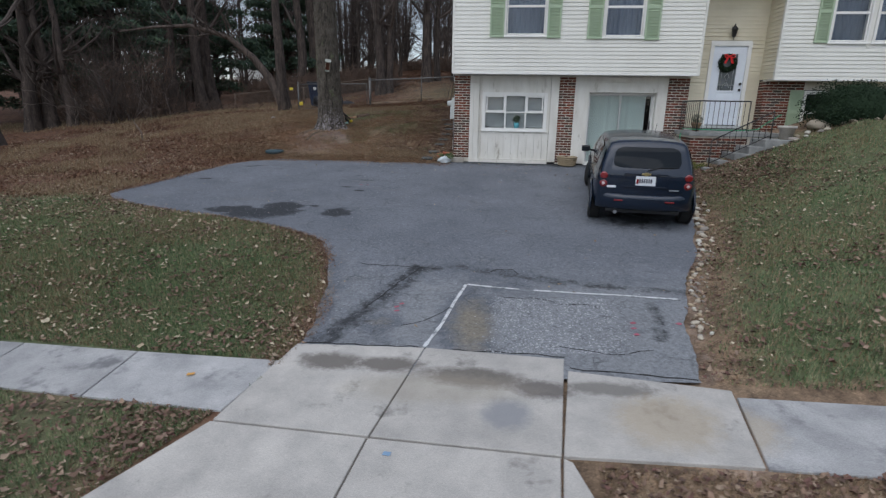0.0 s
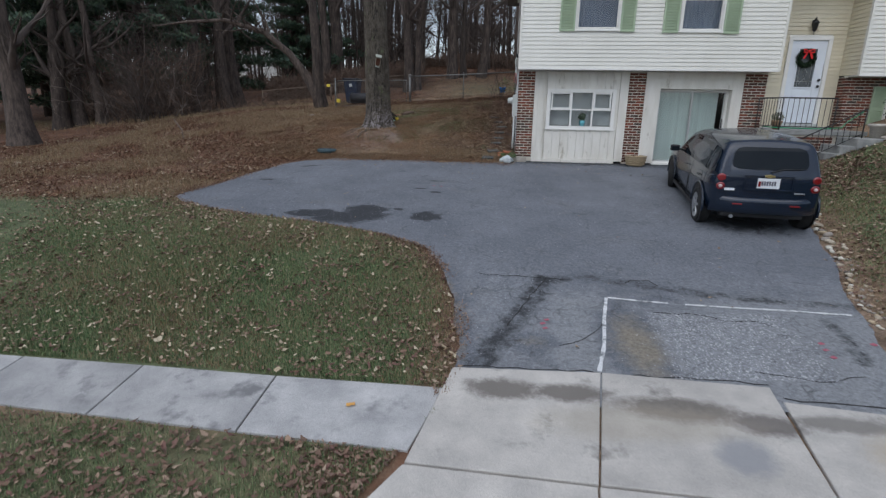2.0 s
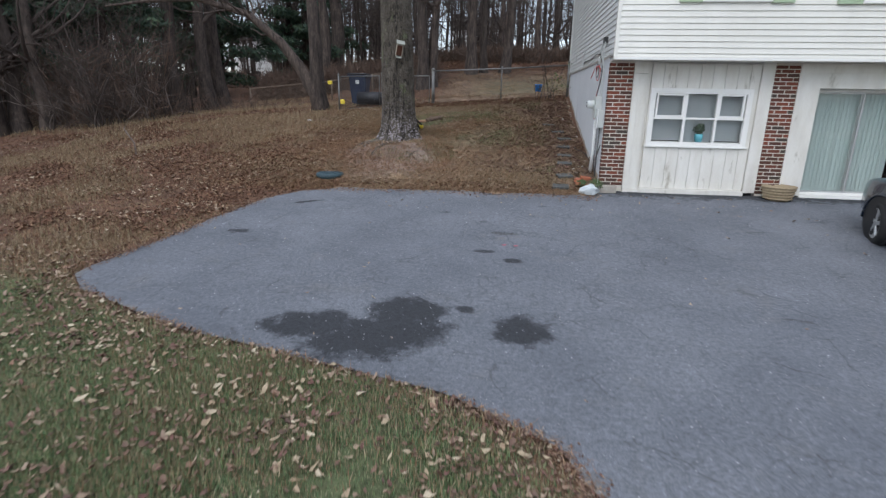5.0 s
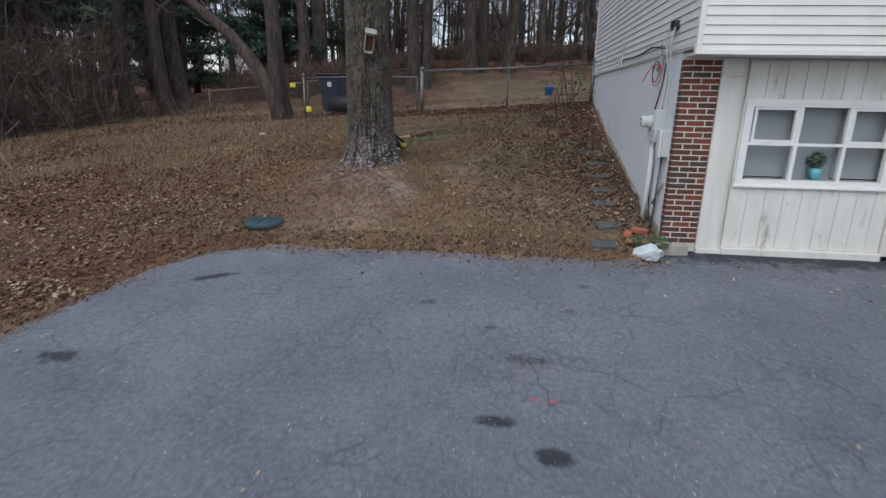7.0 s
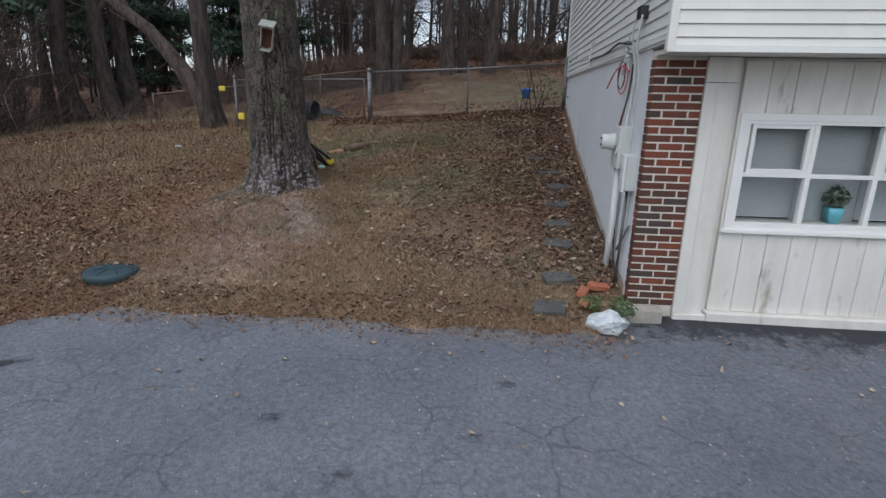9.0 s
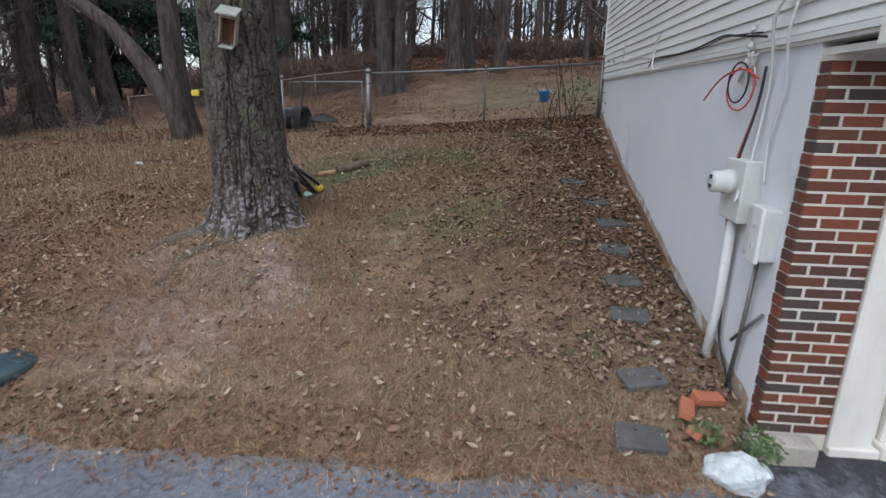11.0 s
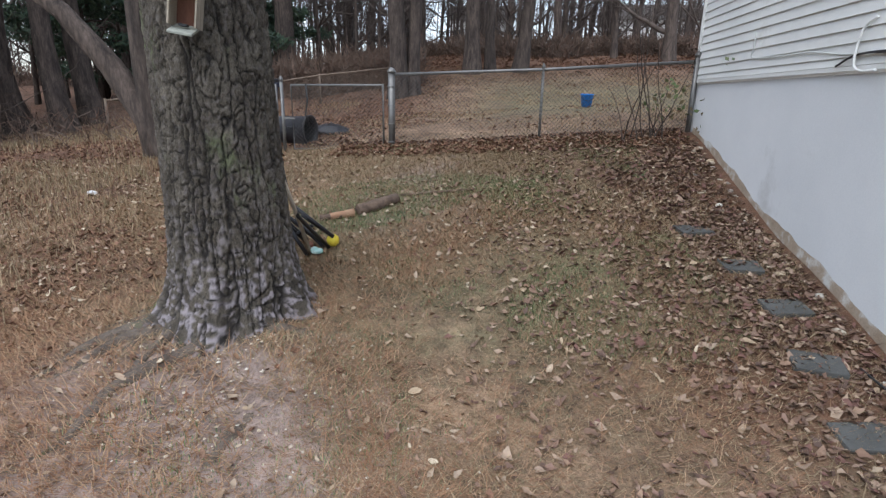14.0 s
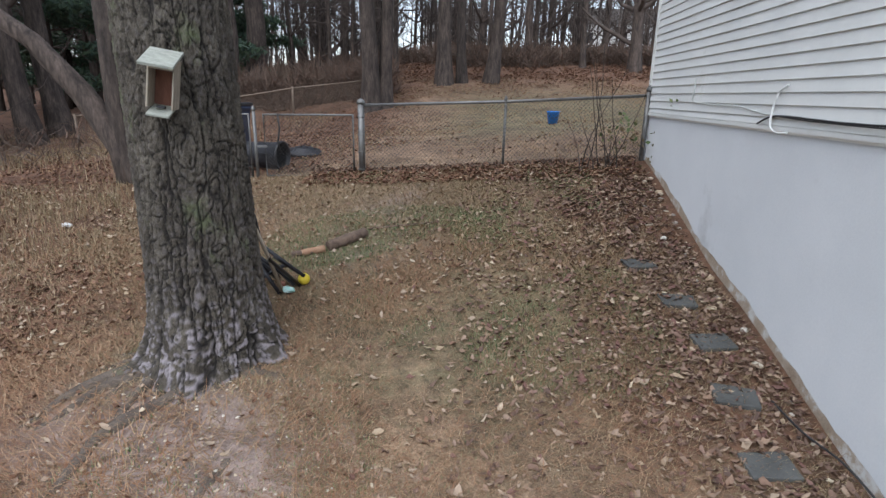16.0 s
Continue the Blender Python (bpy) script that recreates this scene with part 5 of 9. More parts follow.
def make_car():
    PAINT = surf("dark_blue_car_paint", (0.005, 0.012, 0.027), (0.007, 0.015, 0.032), 2, 0.25, 0.0, 40, metal=0.1, spec=0.4, fine=0.03, coat=0.5)
    TINT = surf("tinted_car_glass", (0.008, 0.011, 0.015), (0.012, 0.016, 0.02), 2, 0.03, 0.0, 30, spec=0.14, fine=0.02)
    RUBBER = surf("tyre_rubber", (0.012, 0.012, 0.012), (0.022, 0.022, 0.022), 6, 0.85, 0.2, 80)
    RIM = surf("alloy_rim", (0.42, 0.43, 0.44), (0.52, 0.53, 0.54), 4, 0.35, 0.0, 30, metal=0.8, fine=0.05)
    RED = surf("red_lamp_lens", (0.16, 0.006, 0.010), (0.22, 0.009, 0.012), 3, 0.15, 0.0, 30, spec=0.7, fine=0.03, coat=0.6)
    CLEAR = surf("clear_lamp_lens", (0.55, 0.42, 0.42), (0.62, 0.5, 0.5), 3, 0.15, 0.0, 30, spec=0.7, fine=0.03)
    GOLD = surf("gilt_badge", (0.45, 0.36, 0.16), (0.55, 0.45, 0.2), 3, 0.3, 0.0, 30, metal=0.8, fine=0.03)
    PLATE = surf("number_plate_white", (0.68, 0.70, 0.72), (0.74, 0.76, 0.78), 3, 0.5, 0.0, 30, fine=0.03)
    TRIM = surf("black_car_trim", (0.012, 0.012, 0.013), (0.02, 0.02, 0.021), 4, 0.5, 0.05, 60)
    INK = surf("dark_plate_ink", (0.06, 0.06, 0.08), (0.08, 0.08, 0.1), 4, 0.6, 0.0, 30)
    car = thing("car", "dark blue retro-styled estate car parked on the driveway", "car", (0, 0, 0))
    W = 0.872

    def loft(rings, closed=True):
        bm = bmesh.new()
        vs = [[bm.verts.new(p) for p in r] for r in rings]
        n = len(vs[0])
        for a, b in zip(vs, vs[1:]):
            for i in range(n if closed else n - 1):
                f = bm.faces.new((a[i], a[(i + 1) % n], b[(i + 1) % n], b[i]))
                f.smooth = True
        if closed:
            bm.faces.new(vs[0][::-1])
            bm.faces.new(vs[-1])
        bmesh.ops.recalc_face_normals(bm, faces=bm.faces[:])
        return bm

    # lower body: rounded sections from tail to nose
    stations = [(-2.17, 0.74, 0.46, 1.0), (-2.14, 0.775, 0.42, 1.03), (-2.05, 0.81, 0.36, 1.03), (-1.8, 0.85, 0.30, 1.02), (-1.3, 0.872, 0.25, 1.0), (-0.4, 0.872, 0.22, 0.985), (0.5, 0.872, 0.22, 0.97), (1.0, 0.872, 0.24, 0.97), (1.4, 0.865, 0.25, 0.965), (1.8, 0.84, 0.27, 0.93), (2.05, 0.77, 0.30, 0.86), (2.18, 0.68, 0.34, 0.78), (2.22, 0.60, 0.38, 0.70)]

    def ring(y, w, zb, zt):
        h = zt - zb
        half = [(0.0, zb), (0.70 * w, zb), (0.90 * w, zb + 0.03), (0.97 * w, zb + 0.14 * h), (w, zb + 0.38 * h), (w, zb + 0.55 * h), (0.988 * w, zb + 0.78 * h), (0.965 * w, zb + 0.93 * h), (0.92 * w, zt), (0.5 * w, zt + 0.03), (0, zt + 0.035)]
        return [(x, y, z) for x, z in half] + [(-x, y, z) for x, z in half[-2:0:-1]]

    part("body", loft([ring(*s) for s in stations]), PAINT, car)
    # cabin
    prof = [(-2.168, 1.0), (-2.15, 1.08), (-2.08, 1.27), (-2.01, 1.45), (-1.96, 1.525), (-1.87, 1.57), (-1.6, 1.585), (-0.9, 1.60), (-0.2, 1.59), (0.15, 1.56), (0.4, 1.48), (0.7, 1.27), (1.0, 1.04), (1.12, 0.96)]

    def side(z):
        return 0.85 - 0.05 * (z - 0.95) - 0.30 * max(0, z - 0.95) ** 1.6

    def tail(y):
        """The body draws in towards the tail."""
        return float(np.interp(y, [-2.17, -1.95, -1.6, -1.2], [0.885, 0.93, 0.975, 1.0]))

    rings = []
    for y, zt in prof:
        pts = []
        for k in range(9):
            z = 0.94 + max(zt - 0.94, 0.005) * (k / 8) * 0.93
            pts.append((side(z) * (1 - 0.05 * (k / 8) ** 3), y, z))
        wt = side(zt)
        pts += [(wt * 0.90, y, zt - 0.016), (wt * 0.76, y, zt + 0.002), (wt * 0.4, y, zt + 0.024), (0, y, zt + 0.030)]
        pts = [(x * tail(y), yy, z) for x, yy, z in pts]
        rings.append([(-x, yy, z) for x, yy, z in pts] + pts[-2::-1])
    part("cabin", loft(rings, False), PAINT, car)

    def rear_y(z):
        return float(np.interp(z, [0.4, 1.0, 1.08, 1.27, 1.45, 1.525], [-2.17, -2.17, -2.152, -2.083, -2.013, -1.96]))

    def rear_panel(x0, x1, z0, z1, out, rnd=0.08, nx=14, nz=8, bow=0.05):
        bm = bmesh.new()
        g = []
        for j in range(nz + 1):
            z = z0 + (z1 - z0) * j / nz
            cut = 0.0
            for e in (z - z0, z1 - z):
                if e < rnd:
                    cut = max(cut, rnd - math.sqrt(max(0, rnd ** 2 - (rnd - e) ** 2)))
            taper = 0.13 * (z - z0)
            g.append([bm.verts.new((x0 + cut + taper + (x1 - x0 - 2 * cut - 2 * taper) * i / nx, rear_y(z) - out + bow * ((2 * i / nx - 1) ** 2) ** 1.5, z)) for i in range(nx + 1)])
        for a, b in zip(g, g[1:]):
            for i in range(nx):
                f = bm.faces.new((a[i], a[i + 1], b[i + 1], b[i]))
                f.smooth = True
        return bm

    gate = part("tailgate", rear_panel(-0.635, 0.635, 0.66, 1.52, 0.022, 0.12, 16, 16, 0.02), PAINT, car)
    part("rear_window", rear_panel(-0.565, 0.565, 1.14, 1.50, 0.036, 0.12, 16, 12, 0.02), TINT, gate, "dark tinted rear window")
    part("plate_recess", rear_panel(-0.34, 0.34, 0.80, 1.03, 0.032, 0.04, 8, 4, 0.008), PAINT, gate)
    part("plate_trim", frame_ring(-0.36, 0.36, 0.785, 1.045, -2.208, -2.176, 0.022), PAINT, gate)
    part("number_plate", box(-0.162, 0.162, -2.205, -2.196, 0.825, 1.0, 0.003), PLATE, gate, "white number plate with dark bars")
    for i in range(6):
        part("plate_bar", box(-0.105 + 0.037 * i, -0.080 + 0.037 * i, -2.2085, -2.2055, 0.875, 0.95), INK, gate)
    part("plate_mark", box(-0.148, -0.112, -2.2085, -2.2055, 0.855, 0.945), RED, gate)
    bm = bmesh.new()
    bx(bm, -0.075, 0.075, -2.212, -2.175, 1.02, 1.05, 0.005)
    bx(bm, -0.032, 0.032, -2.213, -2.175, 1.007, 1.063, 0.005)
    part("badge", bm, GOLD, gate, "plain gilt bar badge")
    part("name_badge", box(0.40, 0.55, -2.198, -2.18, 0.745, 0.765, 0.002), RIM, gate)
    part("sticker", box(-0.63, -0.48, -2.196, -2.172, 0.765, 0.805, 0.002), PLATE, gate, "small pale sticker")
    bm = bmesh.new()
    tube(bm, [(0.02, -2.19, 1.10), (0.2, -2.165, 1.155), (0.52, -2.155, 1.165)], [0.012, 0.010, 0.006], 6)
    part("wiper", bm, TRIM, gate)
    # bumper
    rings = []
    for x in np.linspace(-1, 1, 25):
        back = -2.255 + 0.16 * abs(x) ** 4
        xx = x * 0.80
        rings.append([(xx, back + 0.22, 0.345), (xx, back + 0.07, 0.355), (xx, back + 0.03, 0.39), (xx, back + 0.008, 0.47), (xx, back, 0.57), (xx, back + 0.006, 0.615), (xx, back + 0.03, 0.65 + 0.03 * abs(x) ** 4), (xx, back + 0.16, 0.67 + 0.09 * abs(x) ** 6)])
    part("rear_bumper", loft(rings), PAINT, car)
    part("bumper_valance", box(-0.62, 0.62, -2.14, -1.9, 0.28, 0.37, 0.03), TRIM, car)
    for sx in (-1, 1):
        part("reflector", box(sx * 0.42 - 0.075, sx * 0.42 + 0.075, -2.262, -2.24, 0.535, 0.56, 0.004), RED, car, "red bumper reflector")
        for z in (0.985, 0.835):
            bm = bmesh.new()
            m = Matrix.Translation((sx * 0.692, -2.160, z)) @ Matrix.Rotation(radians(90), 4, "X") @ Matrix.Rotation(radians(sx * 6), 4, "Y")
            lathe(bm, [(0.066, -0.03), (0.066, 0.010), (0.060, 0.016), (0.045, 0.020), (0.02, 0.021), (0.004, 0.021)], (0, 0, 0), 20)
            bmesh.ops.transform(bm, matrix=m, verts=bm.verts)
            lamp = part("tail_lamp", bm, RED, car, "round red tail lamp")
            if z < 0.9:
                bm = bmesh.new()
                lathe(bm, [(0.030, 0.015), (0.028, 0.030), (0.018, 0.036), (0.003, 0.037)], (0, 0, 0), 14)
                bmesh.ops.transform(bm, matrix=m, verts=bm.verts)
                part("reversing_lens", bm, CLEAR, lamp, "pale reversing lamp lens")
    bm = bmesh.new()
    tube(bm, [(-0.45, -2.16, 0.29), (-0.45, -1.9, 0.30)], 0.032, 10)
    part("exhaust", bm, RIM, car)
    # side glass, pillars, doors
    for sx in (-1, 1):
        def side_panel(outline, out, material, name, sx=sx, label=""):
            bm = bmesh.new()
            n = len(outline)
            vs = [bm.verts.new((sx * (tail(y) * side(z) * (1 - 0.05 * min(1, (z - 0.94) / 0.6) ** 3) + out), y, z)) for y, z in outline]
            f = bm.faces.new(vs if sx < 0 else vs[::-1])
            bmesh.ops.triangulate(bm, faces=[f])
            return part(name, bm, material, car, label)

        side_panel([(-1.98, 1.06), (-1.42, 1.04), (-1.42, 1.45), (-1.75, 1.43), (-1.9, 1.36)], 0.012, TINT, "quarter_window")
        side_panel([(-1.34, 1.04), (-0.42, 1.03), (-0.42, 1.475), (-1.34, 1.455)], 0.012, TINT, "rear_side_window")
        side_panel([(-0.34, 1.03), (0.78, 1.02), (0.50, 1.24), (0.22, 1.42), (0.02, 1.475), (-0.34, 1.475)], 0.012, TINT, "front_side_window")
        for y in (-1.38, -0.38, 0.86):
            part("door_seam", pipe([(sx * 0.876, y, 0.99), (sx * 0.88, y, 0.7), (sx * 0.875, y, 0.35)], 0.006, 5), TRIM, car)
        for y in (-1.2, -0.2):
            part("door_handle", box(sx * 0.885 - 0.014, sx * 0.885 + 0.014, y, y + 0.17, 0.86, 0.885, 0.008), PAINT, car)
        part("sill", box(sx * 0.86 - 0.02, sx * 0.86 + 0.02, -0.9, 0.95, 0.21, 0.28, 0.012), TRIM, car)
        bm = bmesh.new()
        bx(bm, -0.09, 0.09, -0.055, 0.055, -0.065, 0.065, 0.03)
        bmesh.ops.transform(bm, matrix=Matrix.Translation((sx * 1.0, 0.62, 1.07)), verts=bm.verts)
        mir = part("wing_mirror", bm, TRIM, car, smooth=True)
        part("mirror_arm", pipe([(sx * 0.85, 0.66, 1.02), (sx * 0.95, 0.64, 1.05)], 0.025, 6), TRIM, mir)
        part("mirror_glass", box(sx * 1.0 - 0.07, sx * 1.0 + 0.07, 0.558, 0.5635, 1.025, 1.115, 0.002), TINT, mir)
        for wy, steer in ((-1.315, 0), (1.315, 14)):
            # black disc on the body side paints the shade of the uncut well
            arch = bmesh.new()
            lathe(arch, [(0.385, -0.01), (0.385, 0.004), (0.36, 0.006), (0.3, 0.004)], (0, 0, 0), 32)
            bmesh.ops.transform(arch, matrix=Matrix.Translation((sx * 0.872, wy, 0.37)) @ Matrix.Rotation(radians(90 * sx), 4, "Y"), verts=arch.verts)
            part("wheel_arch", arch, TRIM, car)
            lip = [(sx * 0.877, wy + 0.40 * math.cos(a), 0.37 + 0.40 * math.sin(a)) for a in np.linspace(-0.15, math.pi + 0.15, 20)]
            part("arch_lip", pipe(lip, 0.022, 6), PAINT, car)
            m = Matrix.Translation((sx * 0.80, wy, 0.325)) @ Matrix.Rotation(radians(-steer), 4, "Z") @ Matrix.Rotation(radians(90 * sx), 4, "Y")
            bm = bmesh.new()
            lathe(bm, [(0.22, -0.1), (0.30, -0.1), (0.322, -0.08), (0.325, 0.05), (0.315, 0.085), (0.29, 0.103), (0.235, 0.105), (0.225, 0.08)], (0, 0, 0), 36)
            bmesh.ops.transform(bm, matrix=m, verts=bm.verts)
            wheel = part("wheel", bm, RUBBER, car, "black rubber tyre")
            bm = bmesh.new()
            lathe(bm, [(0.232, 0.06), (0.236, 0.098), (0.222, 0.102), (0.205, 0.085), (0.06, 0.07), (0.055, 0.1), (0.02, 0.105)], (0, 0, 0), 30)
            bmesh.ops.transform(bm, matrix=m, verts=bm.verts)
            part("rim", bm, RIM, wheel, "silver alloy rim")
            for k in range(5):
                bm = bmesh.new()
                bx(bm, 0.04, 0.215, -0.028, 0.028, 0.075, 0.1, 0.008)
                bmesh.ops.transform(bm, matrix=m @ Matrix.Rotation(2 * math.pi * k / 5, 4, "Z"), verts=bm.verts)
                part("spoke", bm, RIM, wheel)
    # windscreen and front lamps
    bm = bmesh.new()
    ys = [(0.42, 1.475), (0.7, 1.275), (1.0, 1.045)]
    g = [[bm.verts.new((x * side(z) * 0.86, y + 0.012, z + 0.018 - 0.02 * x * x)) for x in np.linspace(-1, 1, 9)] for y, z in ys]
    for a, b in zip(g, g[1:]):
        for i in range(8):
            bm.faces.new((a[i], a[i + 1], b[i + 1], b[i]))
    part("windscreen", bm, TINT, car)
    for sx in (-1, 1):
        bm = bmesh.new()
        bmesh.ops.create_uvsphere(bm, u_segments=16, v_segments=8, radius=0.11, matrix=Matrix.Translation((sx * 0.62, 2.08, 0.72)))
        part("headlamp", bm, CLEAR, car)
    part("aerial", pipe([(0.3, -0.2, 1.6), (0.3, -0.32, 1.78)], 0.004, 5), TRIM, car)
    # short rear overhang: all but the tail itself sits further back, the wheels unbent
    for o in car.children_recursive:
        n = len(o.data.vertices)
        co = np.empty(n * 3, np.float32)
        o.data.vertices.foreach_get("co", co)
        co = co.reshape(-1, 3)
        rigid = any(o.name.startswith(k) or o.parent.name.startswith(k) for k in ("wheel", "arch_lip"))
        co[:, 1] -= 0.30 if rigid else 0.30 * step(-2.17, -1.45, co[:, 1])
        o.data.vertices.foreach_set("co", co.ravel())
    car.matrix_basis = pose(2.70, 11.14, -0.330, 3.9, 0, -8.0) @ Matrix.Diagonal((0.94, 1.05, 0.885, 1))


make_car()

# ---- fence and gate ----
CHAIN = surf("chain_link_wire", (0.05, 0.048, 0.046), (0.09, 0.087, 0.083), 6, 0.6, 0.0, 60, metal=0.4, fine=0.1)
RUST = surf("rusty_wire", (0.11, 0.085, 0.065), (0.19, 0.14, 0.105), 6, 0.8, 0.0, 60, fine=0.2)


def chain_link(name, a, b, low, high, material, parent, gap=0.058, r=0.0025):
    """Woven wire between two posts: diagonals cut off at the lower and upper edge. low, high: heights at a and at b."""
    a, b = Vector(a), Vector(b)
    ln = (b - a).length
    verts, faces = [], []

    def at(u, v):
        p = a.lerp(b, u / ln)
        z0, z1 = low[0] + (low[1] - low[0]) * u / ln, high[0] + (high[1] - high[0]) * u / ln
        return Vector((p.x, p.y, z0 + (z1 - z0) * v))

    h = high[0] - low[0]
    nor = Vector((-(b - a).y, (b - a).x, 0)).normalized()
    k = -int(h / gap) - 1
    while k * gap < ln:
        for s in (1, -1):
            u0 = k * gap
            p, q = (u0, 0.0), (u0 + h, 1.0)
            if s < 0:
                p, q = (u0, 1.0), (u0 + h, 0.0)
            t0, t1 = max(0.0, -p[0] / h), min(1.0, (ln - p[0]) / h)
            if t1 - t0 > 0.02:
                A = at(p[0] + h * t0, p[1] + (q[1] - p[1]) * t0) + nor * 0.002 * s
                B = at(p[0] + h * t1, p[1] + (q[1] - p[1]) * t1) + nor * 0.002 * s
                d = (B - A).normalized()
                side_ = d.cross(nor).normalized()
                base = len(verts)
                for end in (A, B):
                    for ang in (0, 2.094, 4.189):
                        verts.append(end + (side_ * math.cos(ang) + nor * math.sin(ang)) * r)
                for i in range(3):
                    faces.append((base + i, base + (i + 1) % 3, base + 3 + (i + 1) % 3, base + 3 + i))
        k += 1
    ob = soup(name, [tuple(v) for v in verts], faces, material)
    under(ob, parent)
    return ob


fence = thing("chain_link_fence", "galvanised chain-link fence across the back yard", "fence", (-3.2, 21.3, 1.5))


def post(x, y, z0, z1, r, owner, name="post"):
    bm = pipe([(x, y, z0), (x, y, z1)], r, 12)
    lathe(bm, [(r * 1.25, 0), (r * 1.25, 0.03), (r * 0.7, 0.06), (0.004, 0.075)], (x, y, z1), 12)
    return part(name, bm, GALV, owner)


post(-5.22, 21.3, 1.3, 2.43, 0.048, fence, "terminal_post")
post(-3.16, 21.3, 1.45, 2.51, 0.019, fence)
post(-1.20, 21.3, 1.6, 2.68, 0.034, fence, "terminal_post")
part("top_rail", pipe([(-5.22, 21.3, 2.41), (-3.16, 21.3, 2.50), (-1.20, 21.3, 2.62)], 0.021, 10), GALV, fence)
chain_link("wire_mesh", (-5.2, 21.28, 0), (-3.16, 21.28, 0), (1.42, 1.60), (2.40, 2.49), CHAIN, fence)
chain_link("wire_mesh", (-3.16, 21.28, 0), (-1.2, 21.28, 0), (1.60, 1.76), (2.49, 2.61), CHAIN, fence)
for z in (1.5, 1.75, 2.0, 2.25):
    part("tension_band", pipe([(-5.27, 21.26, z), (-5.17, 21.26, z)], 0.01, 6), GALV, fence)
gate = thing("yard_gate", "galvanised chain-link gate beside the fence post", "gate", (-6, 21.3, 1.4))
gf = [(-5.34, 21.3, 1.40), (-5.34, 21.3, 2.27), (-6.66, 21.3, 2.25), (-6.66, 21.3, 1.36)]
part("gate_frame", pipe(gf + [gf[0], gf[1]], 0.017, 8), GALV, gate)
chain_link("wire_mesh", (-6.66, 21.29, 0), (-5.34, 21.29, 0), (1.36, 1.40), (2.25, 2.27), CHAIN, gate)
part("latch", pipe([(-6.43, 21.26, 2.27), (-6.41, 21.25, 2.05), (-6.45, 21.25, 1.85), (-6.4, 21.25, 1.7)], 0.012, 6), IRON, gate)
part("latch_bar", box(-6.78, -6.62, 21.27, 21.29, 1.78, 1.81), GALV, gate)
gp = thing("gate_post", "galvanised gate post beside the dustbins", "post", (-6.8, 21.3, 1.3))
post(-6.80, 21.3, 1.2, 2.30, 0.024, gp)
leaf = thing("gate_leaf", "narrow galvanised gate leaf standing by the dustbins", "gate", (-7.1, 21.3, 1.3))
part("gate_frame", pipe([(-6.88, 21.3, 1.33), (-6.88, 21.3, 2.25), (-8.10, 21.32, 2.22), (-8.10, 21.32, 1.26), (-6.88, 21.3, 1.33)], 0.017, 8), GALV, leaf)
chain_link("wire_mesh", (-8.10, 21.31, 0), (-6.88, 21.29, 0), (1.26, 1.33), (2.22, 2.25), CHAIN, leaf)
gp2 = thing("gate_post", "galvanised post with yellow ties by the leaning tree", "post", (-8.17, 21.3, 1.2))
post(-8.17, 21.32, 1.0, 2.25, 0.027, gp2)
YELLOW = surf("yellow_plastic", (0.55, 0.42, 0.03), (0.65, 0.5, 0.05), 4, 0.5, 0.05, 40)
part("strap", pipe([(-8.17, 21.28, 2.06), (-8.42, 21.27, 2.03), (-8.72, 21.38, 2.04)], 0.008, 6), IRON, gp2)
for x, z, tall in ((-8.43, 1.98, 0.11), (-8.05, 1.40, 0.14)):
    part("yellow_tie", box(x - 0.07, x + 0.07, 21.23, 21.285, z, z + tall, 0.022), YELLOW, gp2, "yellow plastic tie")
back = thing("back_fence", "old rust-brown wire fence hung with dead vines", "fence", (-9, 30, 2.2))
line = [(-13.5, 26.5), (-10.8, 29.0), (-9.2, 30.2), (-6.9, 30.7)]
zt = [land1(*p) + 0.85 for p in line]
part("top_rail", pipe([(p[0], p[1], z) for p, z in zip(line, zt)], 0.025, 8), RUST, back)
for (p, z), (q, w) in zip(zip(line, zt), zip(line[1:], zt[1:])):
    chain_link("wire_mesh", (*p, 0), (*q, 0), (z - 0.85, w - 0.85), (z, w), RUST, back, 0.06, 0.003)
    part("post", pipe([(p[0], p[1], z - 0.95), (p[0], p[1], z + 0.05)], 0.03, 8), RUST, back)

# ---- bins and yard things ----
BLUE_BIN = surf("navy_bin_plastic", (0.010, 0.018, 0.045), (0.018, 0.03, 0.065), 3, 0.5, 0.05, 50)


